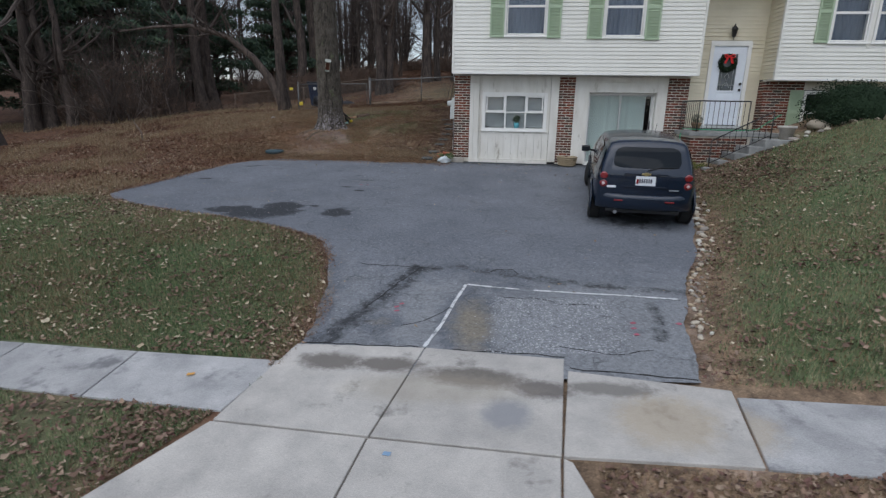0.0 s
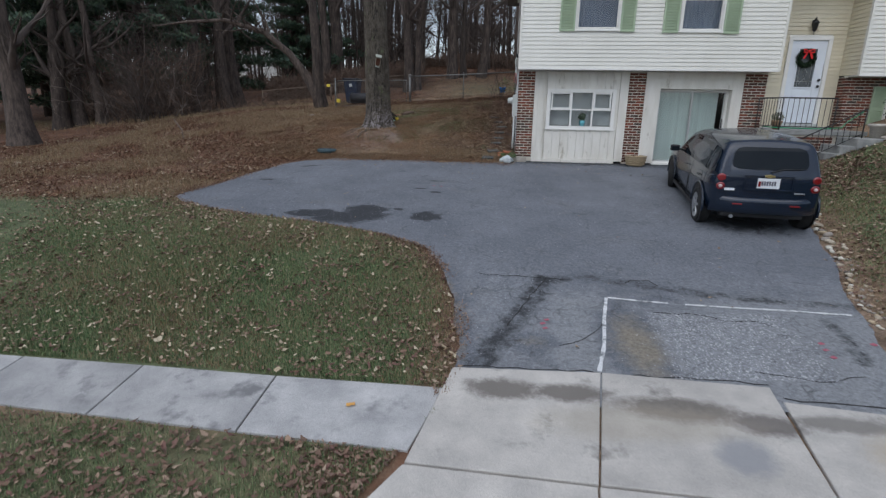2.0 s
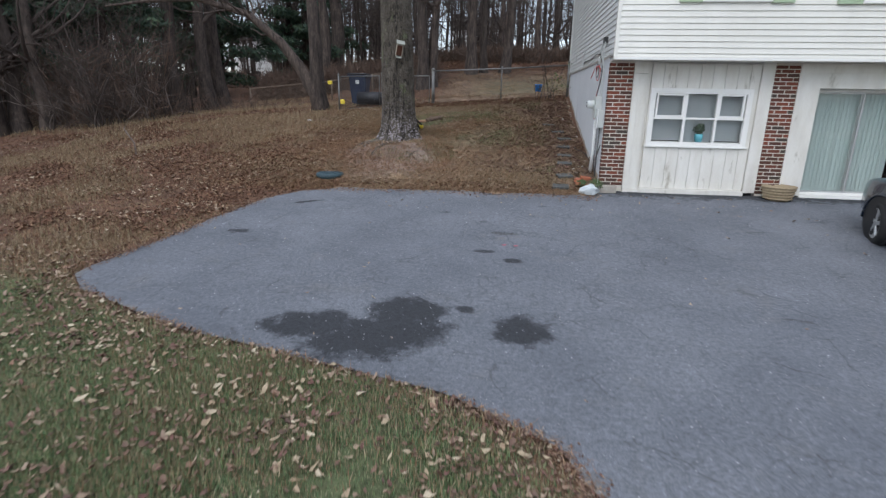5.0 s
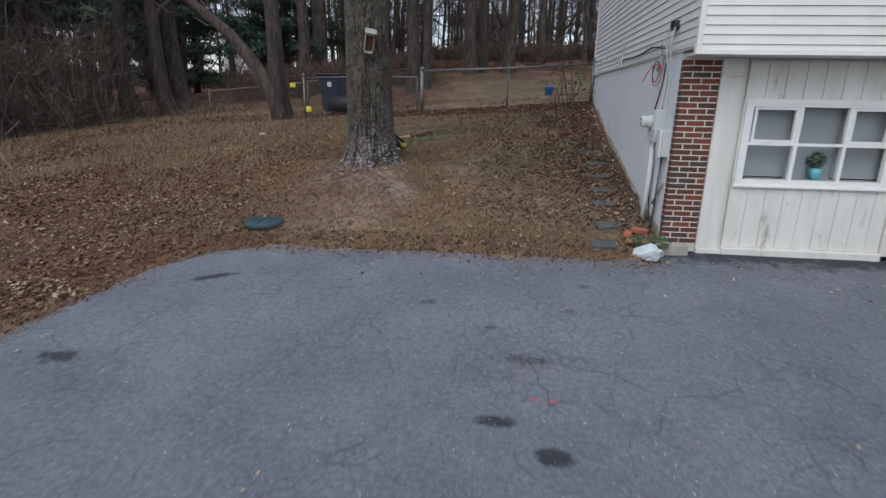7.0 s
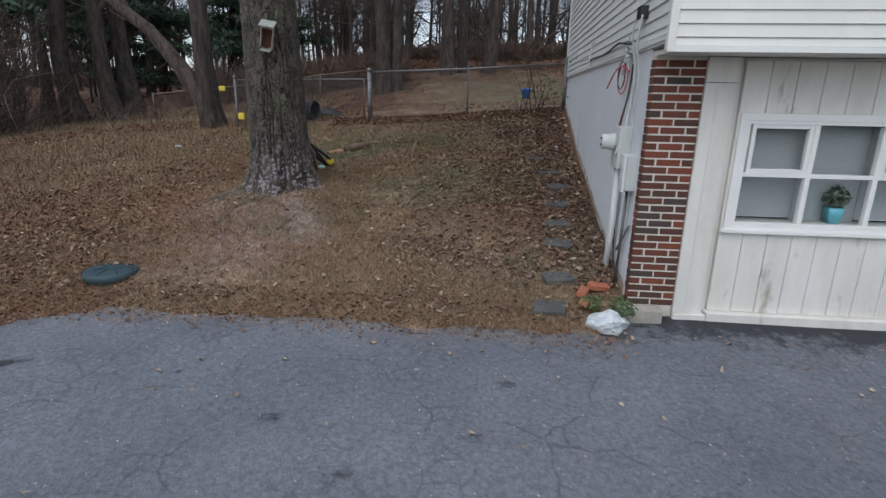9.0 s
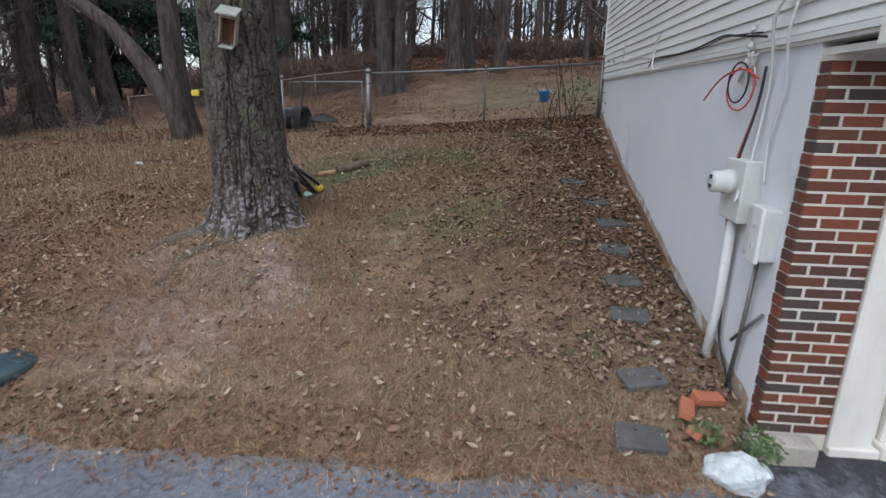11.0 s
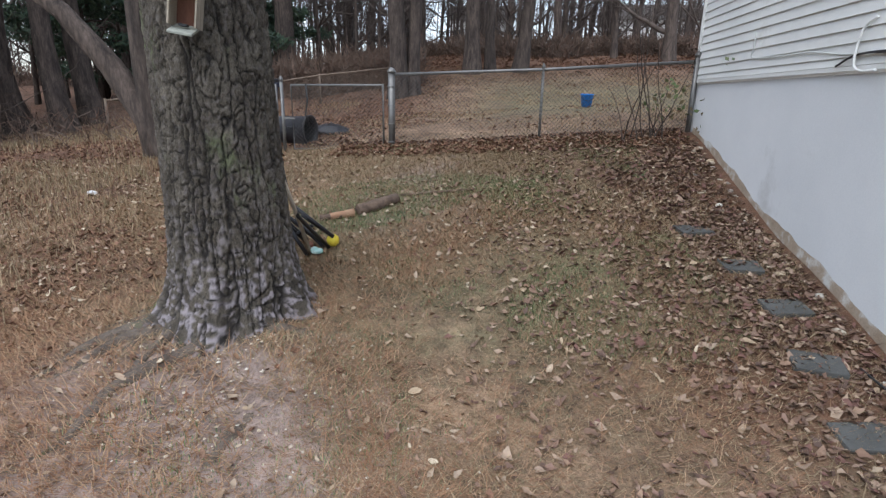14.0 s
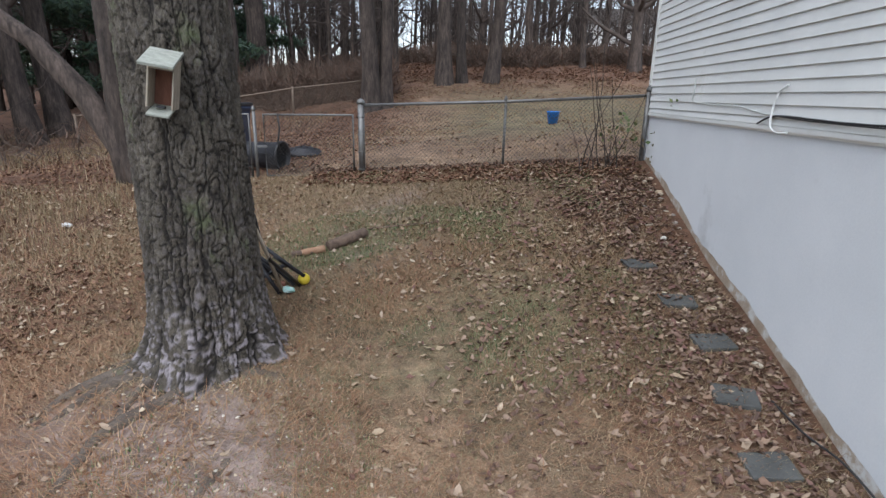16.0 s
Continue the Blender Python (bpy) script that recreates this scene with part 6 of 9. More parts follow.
def wheelie_bin(x, y):
    z = land1(x, y)
    b = thing("dustbin_cart", "navy blue wheeled dustbin behind the gate", "dustbin", (x, y, z))
    bm = bmesh.new()
    lo = [bm.verts.new((x + a * 0.22, y + c * 0.25, z + 0.03)) for a, c in ((-1, -1), (1, -1), (1, 1), (-1, 1))]
    hi = [bm.verts.new((x + a * 0.30, y + c * 0.34, z + 0.95)) for a, c in ((-1, -1), (1, -1), (1, 1), (-1, 1))]
    for i in range(4):
        bm.faces.new((lo[i], lo[(i + 1) % 4], hi[(i + 1) % 4], hi[i]))
    bm.faces.new(lo[::-1]), bm.faces.new(hi)
    bmesh.ops.bevel(bm, geom=bm.edges[:], offset=0.04, segments=2, affect="EDGES")
    part("body", bm, BLUE_BIN, b)
    part("rim", box(x - 0.33, x + 0.33, y - 0.37, y + 0.37, z + 0.90, z + 0.96, 0.02), BLUE_BIN, b)
    bm = bmesh.new()
    bx(bm, x - 0.33, x + 0.33, y - 0.40, y + 0.36, z + 0.965, z + 1.02, 0.025)
    part("lid", bm, PLASTIC_BLACK, b, "dark lid")
    part("emblem", box(x - 0.06, x + 0.06, y - 0.345, y - 0.325, z + 0.68, z + 0.80, 0.01), ALU, b, "pale plain emblem")
    part("handle", pipe([(x - 0.28, y + 0.42, z + 0.9), (x + 0.28, y + 0.42, z + 0.9)], 0.018, 8), BLUE_BIN, b)
    for s in (-1, 1):
        bm = bmesh.new()
        lathe(bm, [(0.11, -0.025), (0.12, 0), (0.11, 0.025)], (0, 0, 0), 18)
        bmesh.ops.transform(bm, matrix=Matrix.Translation((x + s * 0.27, y + 0.28, z + 0.12)) @ Matrix.Rotation(radians(90), 4, "Y"), verts=bm.verts)
        part("wheel", bm, PLASTIC_BLACK, b)


wheelie_bin(-7.88, 22.78)


def lying_can():
    x, y = -6.86, 21.9
    z = land1(x, y) + 0.22
    c = thing("dustbin_can", "black plastic dustbin lying on its side", "dustbin", (x, y, z - 0.22))
    bm = bmesh.new()
    prof = [(0.16, -1.14), (0.19, -1.12), (0.20, -0.6), (0.215, -0.02), (0.235, 0.0), (0.235, 0.03), (0.21, 0.03), (0.20, -0.05), (0.175, -1.06)]
    rings = [[bm.verts.new((h, r * math.cos(2 * math.pi * k / 28), r * math.sin(2 * math.pi * k / 28))) for k in range(28)] for r, h in prof]
    for a, b in zip(rings, rings[1:]):
        for k in range(28):
            f = bm.faces.new((a[k], a[(k + 1) % 28], b[(k + 1) % 28], b[k]))
            f.smooth = True
    bm.faces.new(rings[0][::-1]), bm.faces.new(rings[-1])
    bmesh.ops.transform(bm, matrix=Matrix.Translation((x + 0.22, y, z)) @ Matrix.Rotation(radians(-10), 4, "Z"), verts=bm.verts)
    part("body", bm, PLASTIC_BLACK, c)
    part("handle", pipe([(x - 0.1, y - 0.17, z + 0.05), (x, y - 0.22, z + 0.05), (x + 0.08, y - 0.18, z + 0.05)], 0.012, 6), PLASTIC_BLACK, c)


lying_can()
x, y = -6.66, 23.1
bm = bmesh.new()
lathe(bm, [(0.31, 0.0), (0.33, 0.03), (0.31, 0.06), (0.20, 0.075), (0.17, 0.11), (0.15, 0.115), (0.02, 0.115)], (0, 0, 0), 30)
bmesh.ops.transform(bm, matrix=Matrix.Translation((x, y, land1(x, y) + 0.02)) @ pose(0, 0, 0, 6, 4, 0), verts=bm.verts)
bl = thing("bin_cover", "black round dustbin lid lying on the leaves", "bin cover", (x, y, land1(x, y)))
part("lid", bm, PLASTIC_BLACK, bl)
part("handle", pipe([(x - 0.08, y, land1(x, y) + 0.13), (x, y, land1(x, y) + 0.17), (x + 0.08, y, land1(x, y) + 0.13)], 0.012, 6), PLASTIC_BLACK, bl)
BUCKET = surf("bright_blue_plastic", (0.01, 0.14, 0.52), (0.02, 0.18, 0.6), 3, 0.4, 0.03, 40)
x, y = -1.66, 27.0
z = land1(x, y)
bk = thing("bucket", "bright blue plastic bucket on the far lawn", "bucket", (x, y, z))
bm = bmesh.new()
lathe(bm, [(0.11, 0.0), (0.15, 0.27), (0.16, 0.275), (0.16, 0.30), (0.145, 0.30), (0.105, 0.03)], (x, y, z), 20)
part("body", bm, BUCKET, bk)
part("handle", pipe([(x + 0.15 * math.cos(a), y - 0.16, z + 0.27 - 0.13 * math.sin(a)) for a in np.linspace(0, math.pi, 9)], 0.006, 5), IRON, bk)

# bird box on the pine
bb = thing("bird_box", "weathered wooden bird box with an open front on the pine", "bird box", (-5.44, 16.7, 2.4))
x, y, z = -5.43, 16.69, 2.47
tilt = Matrix.Translation((x, y, z)) @ pose(0, 0, 0, 0, 9, 16) @ Matrix.Diagonal((0.72, 0.9, 1.12, 1))


def board(name, x0, x1, y0, y1, z0, z1, rot=None, label="", material=None):
    bm = box(x0, x1, y0, y1, z0, z1, 0.003)
    bmesh.ops.transform(bm, matrix=tilt @ (rot or Matrix()), verts=bm.verts)
    return part(name, bm, material or WOOD, bb, label)


RED_WOOD = surf("reddish_cedar", (0.14, 0.06, 0.04), (0.22, 0.10, 0.065), 8, 0.85, 0.2, 60, stretch=(3, 3, 0.6))
GREY_WOOD = surf("silvered_wood", (0.235, 0.25, 0.215), (0.36, 0.375, 0.325), 12, 0.85, 0.3, 60, stretch=(0.6, 4, 4))
board("back_board", -0.085, 0.085, 0.06, 0.075, 0.0, 0.27, material=RED_WOOD)
board("side_board", -0.10, -0.086, -0.09, 0.075, 0.0, 0.25)
board("side_board", 0.086, 0.10, -0.09, 0.075, 0.0, 0.25)
board("floor_board", -0.085, 0.085, -0.13, 0.06, -0.012, 0.0, Matrix.Rotation(radians(14), 4, "X"), "pale perch board", GREY_WOOD)
board("front_board", -0.085, 0.085, -0.09, -0.076, 0.19, 0.25, material=WOOD)
for i in range(4):
    board("roof_slat", -0.125, 0.125, -0.14 + 0.065 * i, -0.068 + 0.065 * i, 0.255, 0.27, Matrix.Rotation(radians(18), 4, "X"), "silvered roof slat", GREY_WOOD)
board("nest_cup", -0.03, 0.03, -0.06, -0.02, 0.0, 0.012, material=DARK)

# tools against the pine
x, y = -5.42, 17.95
z = land1(x, y)
spade = thing("garden_fork", "black-headed garden tool with wooden shaft leaning on the pine", "garden tool", (x, y, z))
part("shaft", pipe([(-5.29, 18.0, land1(-5.29, 18.0)), (-5.297, 17.72, 1.27), (-5.31, 17.52, 1.58)], 0.016, 8), WOOD, spade)
part("head", pipe([(-5.29, 18.0, land1(-5.29, 18.0) + 0.09), (-5.285, 18.04, land1(-5.285, 18.04) - 0.01)], 0.026, 6), RED_WOOD, spade)
loop = thing("metal_hoop", "rusty bent iron hoop leaning on the pine", "iron hoop", (-5.1, 17.6, 0.8))
part("hoop", pipe([(-5.44, 17.56, 1.55), (-5.37, 17.58, 1.66), (-5.33, 17.6, 1.62), (-5.33, 17.66, 1.44), (-5.29, 17.76, 1.2), (-5.24, 17.9, 1.06), (-5.15, 18.06, land1(-5.15, 18.06) + 0.02)], 0.017, 8), IRON, loop)
scoot = thing("ball_launcher", "black plastic garden toy frame lying by the pine", "toy", (x, y, z))
for a, b in (((-5.43, 18.0, 1.24), (-5.13, 18.02, 1.0)), ((-5.40, 17.98, 1.13), (-5.18, 18.0, 0.89)), ((-5.35, 18.0, 1.16), (-5.10, 18.06, 0.96)), ((-5.60, 18.0, z + 0.45), (-5.18, 18.1, z + 0.06)), ((-5.60, 18.1, z + 0.35), (-5.35, 18.25, z + 0.03)), ((-5.50, 18.0, z + 0.3), (-5.30, 17.95, z + 0.03)), ((-5.65, 18.05, z + 0.05), (-5.30, 18.12, z + 0.25)), ((-5.55, 17.9, z + 0.4), (-5.40, 18.2, z + 0.08))):
    part("bar", pipe([a, b], 0.018, 7), PLASTIC_BLACK, scoot)
bm = bmesh.new()
bmesh.ops.create_uvsphere(bm, u_segments=18, v_segments=12, radius=0.055, matrix=Matrix.Translation((-5.12, 18.1, land1(-5.12, 18.1) + 0.06)))
whole("ball", bm, YELLOW, "yellow ball lying on the soil by the pine", "ball", smooth=True)
TEAL = surf("teal_fabric", (0.12, 0.42, 0.38), (0.55, 0.62, 0.60), 12, 0.7, 0.2, 40)
whole("teal_toy", rock((-5.23, 17.98, land1(-5.23, 17.98) + 0.035), 0.06, 0.04, 0.035, 3, 3), TEAL, "teal and white soft toy lying on the soil", "toy", smooth=True)
LOGBARK = surf("log_bark", (0.09, 0.062, 0.048), (0.19, 0.135, 0.10), 8, 0.95, 0.6, 60, stretch=(2, 2, 2))
CUT = surf("split_wood", (0.26, 0.14, 0.085), (0.42, 0.27, 0.17), 14, 0.85, 0.3, 60)
for pts, r, lab, mat in (([(-5.06, 18.74), (-4.9, 18.9), (-4.74, 19.08)], 0.055, "fallen bark-covered branch on the soil", LOGBARK), ([(-5.30, 18.62), (-5.09, 18.72)], 0.036, "short split orange log on the soil", CUT), ([(-4.82, 19.22), (-3.95, 19.45)], 0.014, "thin fallen branch on the soil", LOGBARK), ([(-5.40, 18.6), (-5.20, 18.66)], 0.03, "short bark-covered log on the soil", LOGBARK)):
    p3 = [(a, b, land1(a, b) + r * 0.8 + 0.01 * noise.noise((a * 4, b, 0))) for a, b in pts]
    bm = bmesh.new()
    tube(bm, p3, [r * (1 + 0.15 * (i % 2)) for i in range(len(p3))], 9)
    whole("fallen_branch", bm, mat, lab, "branch")
PLATEGREY = surf("dirty_white_plastic", (0.38, 0.38, 0.37), (0.56, 0.56, 0.55), 20, 0.6, 0.1, 60)
BAGBLUE = surf("thin_teal_plastic", (0.10, 0.19, 0.20), (0.27, 0.39, 0.41), 14, 0.4, 0.5, 25, spec=0.4)
whole("plastic_bag", rock((-4.08, 2.81, land1(-4.08, 2.81) + 0.05), 0.15, 0.10, 0.09, 12, 3), BAGBLUE, "crumpled pale teal plastic bag on the kerb strip", "plastic bag")
whole("litter_paper", rock((-8.55, 19.6, land1(-8.55, 19.6) + 0.04), 0.07, 0.04, 0.03, 8, 2), PLATEGREY, "crumpled white plastic scrap on the leaves", "litter")

# green access cover
COVER = surf("dark_teal_cover", (0.022, 0.045, 0.055), (0.035, 0.062, 0.072), 5, 0.55, 0.1, 60)
x, y = -6.48, 14.85
z = land1(x, y)
cv = thing("access_cover", "round dark teal plastic cover sunk in the soil", "cover", (x, y, z))
bm = bmesh.new()
lathe(bm, [(0.27, -0.05), (0.27, 0.03), (0.245, 0.045), (0.10, 0.06), (0.005, 0.06)], (x, y, z), 28)
part("disc", bm, COVER, cv)
for k in range(8):
    a = k * math.pi / 4
    part("rib", pipe([(x + 0.08 * math.cos(a), y + 0.08 * math.sin(a), z + 0.06), (x + 0.23 * math.cos(a), y + 0.23 * math.sin(a), z + 0.048)], 0.01, 5), COVER, cv)

# by the brick corner
BAG = surf("white_plastic_bag", (0.44, 0.49, 0.50), (0.60, 0.64, 0.65), 9, 0.4, 0.6, 25, fine=0.2, stain=(0.35, 0.45, 0.45), stain_scale=14, stain_cut=0.62)
bm = rock((-1.50, 14.40, 0.02), 0.175, 0.125, 0.105, 5, 4)
for v in bm.verts:
    v.co += noise.noise_vector(v.co * 9) * 0.03 + noise.noise_vector(v.co * 27) * 0.016
whole("plastic_bag", bm, BAG, "crumpled white plastic bag by the brick corner", "bag")
BLOCK = surf("concrete_block", (0.30, 0.27, 0.23), (0.42, 0.39, 0.34), 5, 0.95, 0.4, 70)
whole("concrete_block", box(-1.36, -0.98, 14.58, 14.71, -0.06, 0.09, 0.012), BLOCK, "weathered concrete block at the foot of the brick corner", "block")
for i, (x, y, a, m) in enumerate(((-1.66, 14.83, 70, 0.24), (-1.50, 14.92, 15, 0.2), (-1.62, 14.66, 40, 0.18))):
    bm = box(-0.1, 0.1, -0.045, 0.045, -0.028, 0.028, 0.008)
    bmesh.ops.transform(bm, matrix=Matrix.Translation((x, y, land1(x, y) + 0.05)) @ pose(0, 0, 0, 12, 8 * i, a), verts=bm.verts)
    whole("loose_brick", bm, surf("loose_red_brick", (0.30, 0.095, 0.05), (0.42, 0.16, 0.09), 8, 0.9, 0.3, 80) if i == 0 else bpy.data.materials["loose_red_brick"], "loose red brick lying by the house corner", "brick", "loose bricks by the corner")

# ---- service meter and cables on the gable wall ----
GREYBOX = surf("grey_painted_metal", (0.50, 0.52, 0.50), (0.58, 0.60, 0.57), 4, 0.55, 0.05, 50, fine=0.08)
PVC = surf("white_pvc_pipe", (0.62, 0.63, 0.61), (0.72, 0.73, 0.71), 4, 0.5, 0.05, 50, fine=0.1, stain=(0.45, 0.43, 0.38), stain_scale=6, stain_cut=0.62)
REDCABLE = surf("red_cable", (0.42, 0.04, 0.035), (0.5, 0.06, 0.05), 5, 0.5, 0.0, 40)


def wx(y):
    """The gable wall's face at y."""
    return X0 - 0.012 + SKEW * (y - YL)


meter = thing("electric_meter", "grey electric meter box with a round glass meter", "meter", (wx(15.35), 15.35, 1.5))
part("meter_box", box(wx(15.33) - 0.12, wx(15.33), 15.20, 15.50, 1.28, 1.68, 0.012), GREYBOX, meter)
bm = bmesh.new()
lathe(bm, [(0.082, 0.0), (0.082, 0.05), (0.072, 0.052), (0.070, 0.125), (0.062, 0.135), (0.004, 0.137)], (0, 0, 0), 24)
bmesh.ops.transform(bm, matrix=Matrix.Translation((wx(15.33) - 0.12, 15.35, 1.53)) @ Matrix.Rotation(radians(-90), 4, "Y"), verts=bm.verts)
part("round_meter", bm, GREYBOX, meter, "round grey glass meter")
for dz in (-0.03, 0.03):
    part("dial_mark", box(wx(15.33) - 0.26, wx(15.33) - 0.256, 15.33, 15.37, 1.52 + dz, 1.545 + dz), DARK, meter)
part("conduit", pipe([(wx(15.38) - 0.06, 15.39, 1.28), (wx(15.38) - 0.06, 15.39, 0.7), (wx(15.33) - 0.08, 15.42, 0.12)], 0.032, 12), PVC, meter, "white conduit pipe")
tel = thing("telephone_box", "pale plastic cable box on the foundation wall", "cable box", (wx(15.15), 15.15, 1.2))
part("cover", box(wx(15.05) - 0.10, wx(15.05), 14.88, 15.10, 1.12, 1.44, 0.018), GREYBOX, tel)
part("lid", box(wx(15.05) - 0.125, wx(15.05) - 0.1, 14.87, 14.99, 1.11, 1.45, 0.01), PVC, tel)
for z in (1.2, 1.32):
    part("screw", box(wx(15.05) - 0.13, wx(15.05) - 0.125, 14.92, 14.95, z, z + 0.03), GREYBOX, tel)
part("conduit", pipe([(wx(15.1) - 0.04, 15.0, 1.12), (wx(15.1) - 0.04, 15.04, 0.6), (wx(15.1) - 0.03, 15.12, 0.12)], 0.014, 10), GALV, tel, "grey steel conduit")
part("conduit", pipe([(wx(14.9) - 0.02, 14.86, 0.8), (wx(15.1) - 0.045, 15.14, 0.5)], 0.011, 8), GALV, tel)


def cable(pts, r, material, label):
    c = thing("cable", label, "cable", pts[0], "cables on the gable wall")
    ps = [Vector(p) for p in pts]
    fine = []
    for i in range(len(ps) - 1):
        p0, p1, p2, p3 = ps[max(i - 1, 0)], ps[i], ps[i + 1], ps[min(i + 2, len(ps) - 1)]
        for k in range(5):
            t = k / 5
            fine.append(0.5 * ((2 * p1) + (p2 - p0) * t + (2 * p0 - 5 * p1 + 4 * p2 - p3) * t * t + (3 * p1 - p0 - 3 * p2 + p3) * t ** 3))
    fine.append(ps[-1])
    part("strand", pipe(fine, r, 6), material, c)


def W(y, z, out=0.03):
    return (wx(y) - out, y, z)


cable([W(15.12, 2.62, 0.08), W(15.2, 2.5, 0.1), W(15.28, 2.2), W(15.3, 1.9), W(15.25, 1.6, 0.08), W(15.22, 1.42, 0.14)], 0.010, GREYBOX, "grey cable running down to the meter")
cable([W(14.98, 2.62, 0.08), W(15.02, 2.4, 0.09), W(15.08, 2.1), W(15.16, 1.8), W(15.12, 1.55)], 0.009, GREYBOX, "grey cable with a loose end")
cable([W(15.36, 2.25), W(15.37, 2.0, 0.04), W(15.4, 1.5, 0.1), W(15.42, 1.0), W(15.4, 0.6), W(15.3, 0.35), W(14.95, 0.12), W(14.8, 0.09)], 0.009, IRON, "black cable running down the foundation wall")
cable([W(15.39, 2.0), W(15.41, 1.5, 0.11), W(15.44, 0.95, 0.04), W(15.5, 0.5), W(15.62, 0.3)], 0.007, REDCABLE, "red cable running down beside the meter")
cable([W(15.4, 2.18, 0.05), W(15.55, 2.24, 0.08), W(15.75, 2.22, 0.1), W(15.95, 2.16, 0.1), W(16.1, 2.04, 0.12)], 0.007, REDCABLE, "loose red cable end hanging from the wall")
cable([(wx(15.5) - 0.06, 15.42 + 0.2 + 0.2 * math.cos(a), 2.12 + 0.14 * math.sin(a)) for a in np.linspace(0, 6.6, 14)], 0.006, REDCABLE, "coiled red cable hanging below the siding")
cable([(wx(15.5) - 0.07, 15.45 + 0.19 + 0.15 * math.cos(a), 2.16 + 0.13 * math.sin(a)) for a in np.linspace(0.6, 8.0, 16)], 0.006, IRON, "coiled black cable hanging below the siding")
cable([W(15.35, 2.42, 0.06), W(15.8, 2.47, 0.06), W(16.1, 2.50, 0.05), W(16.6, 2.46, 0.06), W(17.14, 2.455, 0.05), W(17.42, 2.462, 0.05), W(17.95, 2.468, 0.05), W(18.2, 2.40, 0.05)], 0.008, IRON, "black cable along the bottom of the siding")
cable([W(15.4, 2.45, 0.07), W(16.0, 2.48, 0.07), W(16.5, 2.445, 0.07), W(17.4, 2.45, 0.06), W(17.9, 2.47, 0.06)], 0.005, IRON, "thin black cable along the siding")
cable([W(17.85, 2.70, 0.04), W(17.94, 2.64, 0.06), W(17.96, 2.5, 0.07), W(17.93, 2.39, 0.08), W(17.83, 2.35, 0.08), W(17.72, 2.355, 0.06)], 0.009, PVC, "white pipe hooked below the siding")
cable([W(19.7, 2.80, 0.04), W(19.69, 2.66, 0.04), W(19.68, 2.56, 0.04), W(19.1, 2.535, 0.04), W(18.6, 2.53, 0.04), W(18.2, 2.485, 0.04), W(17.95, 2.47, 0.04)], 0.006, GREYBOX, "thin grey cable bent along the siding")
cable([W(16.0, 0.42, 0.02), W(16.3, 0.55, 0.12), W(16.6, 0.56, 0.2), W(16.9, 0.60, 0.25)], 0.007, IRON, "black cable end trailing from the wall")
jb = thing("siding_bracket", "dark corroded cable bracket on the siding", "bracket", W(15.05, 2.66))
part("plate", box(wx(15.05) - 0.1, wx(15.05) - 0.03, 14.98, 15.12, 2.60, 2.70, 0.01), IRON, jb)
jb = thing("siding_bracket", "tangled grey cable splices under the siding", "bracket", W(15.6, 2.4))
bm = bmesh.new()
rr = random.Random(9)
for k in range(16):
    a = W(15.5 + rr.uniform(-0.1, 0.14), 2.35 + rr.uniform(-0.1, 0.16), 0.06)
    b = (a[0] - rr.uniform(-0.03, 0.04), a[1] + rr.uniform(-0.08, 0.08), a[2] + rr.uniform(-0.12, 0.12))
    tube(bm, [a, b], rr.uniform(0.006, 0.014), 6)
part("splices", bm, GREYBOX, jb)

# ---- stepping stones, pebbles, edging rocks ----
SLATE = surf("grey_stepping_stone", (0.060, 0.062, 0.059), (0.105, 0.107, 0.102), 5, 0.9, 0.4, 70, rnd=0.15, stain=(0.13, 0.12, 0.08), stain_scale=6, stain_cut=0.62)
for i, (x, y) in enumerate(((-1.99, 14.62), (-1.87, 15.11), (-1.80, 15.85), (-1.75, 16.38), (-1.72, 16.93), (-1.65, 17.5), (-1.75, 18.03), (-1.92, 18.66))):
    bm = box(-0.15, 0.15, -0.10, 0.10, -0.03, 0.02, 0.01)
    for v in bm.verts:
        v.co += noise.noise_vector(v.co * 5 + Vector((i * 3, 0, 0))) * 0.014
    slope = math.degrees(math.atan2(land1(x, y + 0.2) - land1(x, y - 0.2), 0.4))
    bmesh.ops.transform(bm, matrix=Matrix.Translation((x, y, land1(x, y) + 0.012)) @ pose(0, 0, 0, slope * 0.6, 0, (-6, 14, -10, 5, -14, 8, -4, 10)[i]), verts=bm.verts)
    whole("stepping_stone", bm, SLATE, "grey square stepping stone set in the soil", "stepping stone", "stepping stones along the house")
PEBBLE = palette("pale_pebbles", [(0.36, 0.31, 0.24), (0.44, 0.39, 0.31), (0.27, 0.24, 0.21), (0.40, 0.32, 0.22), (0.50, 0.48, 0.42)], 0.85, 0.2, 60, by="object")
rnd = random.Random(17)
PM = []
for i in range(6):
    bm = rock((0, 0, 0), 1, 0.75, 0.55, i + 20, 2)
    me = bpy.data.meshes.new("rock")
    bm.to_mesh(me)
    bm.free()
    me.shade_smooth()
    me.materials.append(PEBBLE)
    PM.append(me)


def stone(x, y, s, name="rock", label="pale rounded rock", group="", sink=0.2):
    o = new(name, PM[rnd.randrange(6)])
    o.matrix_basis = Matrix.Translation((x, y, land1(x, y) + s * 0.5 - s * sink)) @ pose(0, 0, 0, rnd.uniform(-15, 15), rnd.uniform(-15, 15), rnd.uniform(0, 360)) @ Matrix.Diagonal((s * rnd.uniform(0.85, 1.2), s, s * rnd.uniform(0.8, 1.2), 1))
    return tagged(o, label, "rock", group)


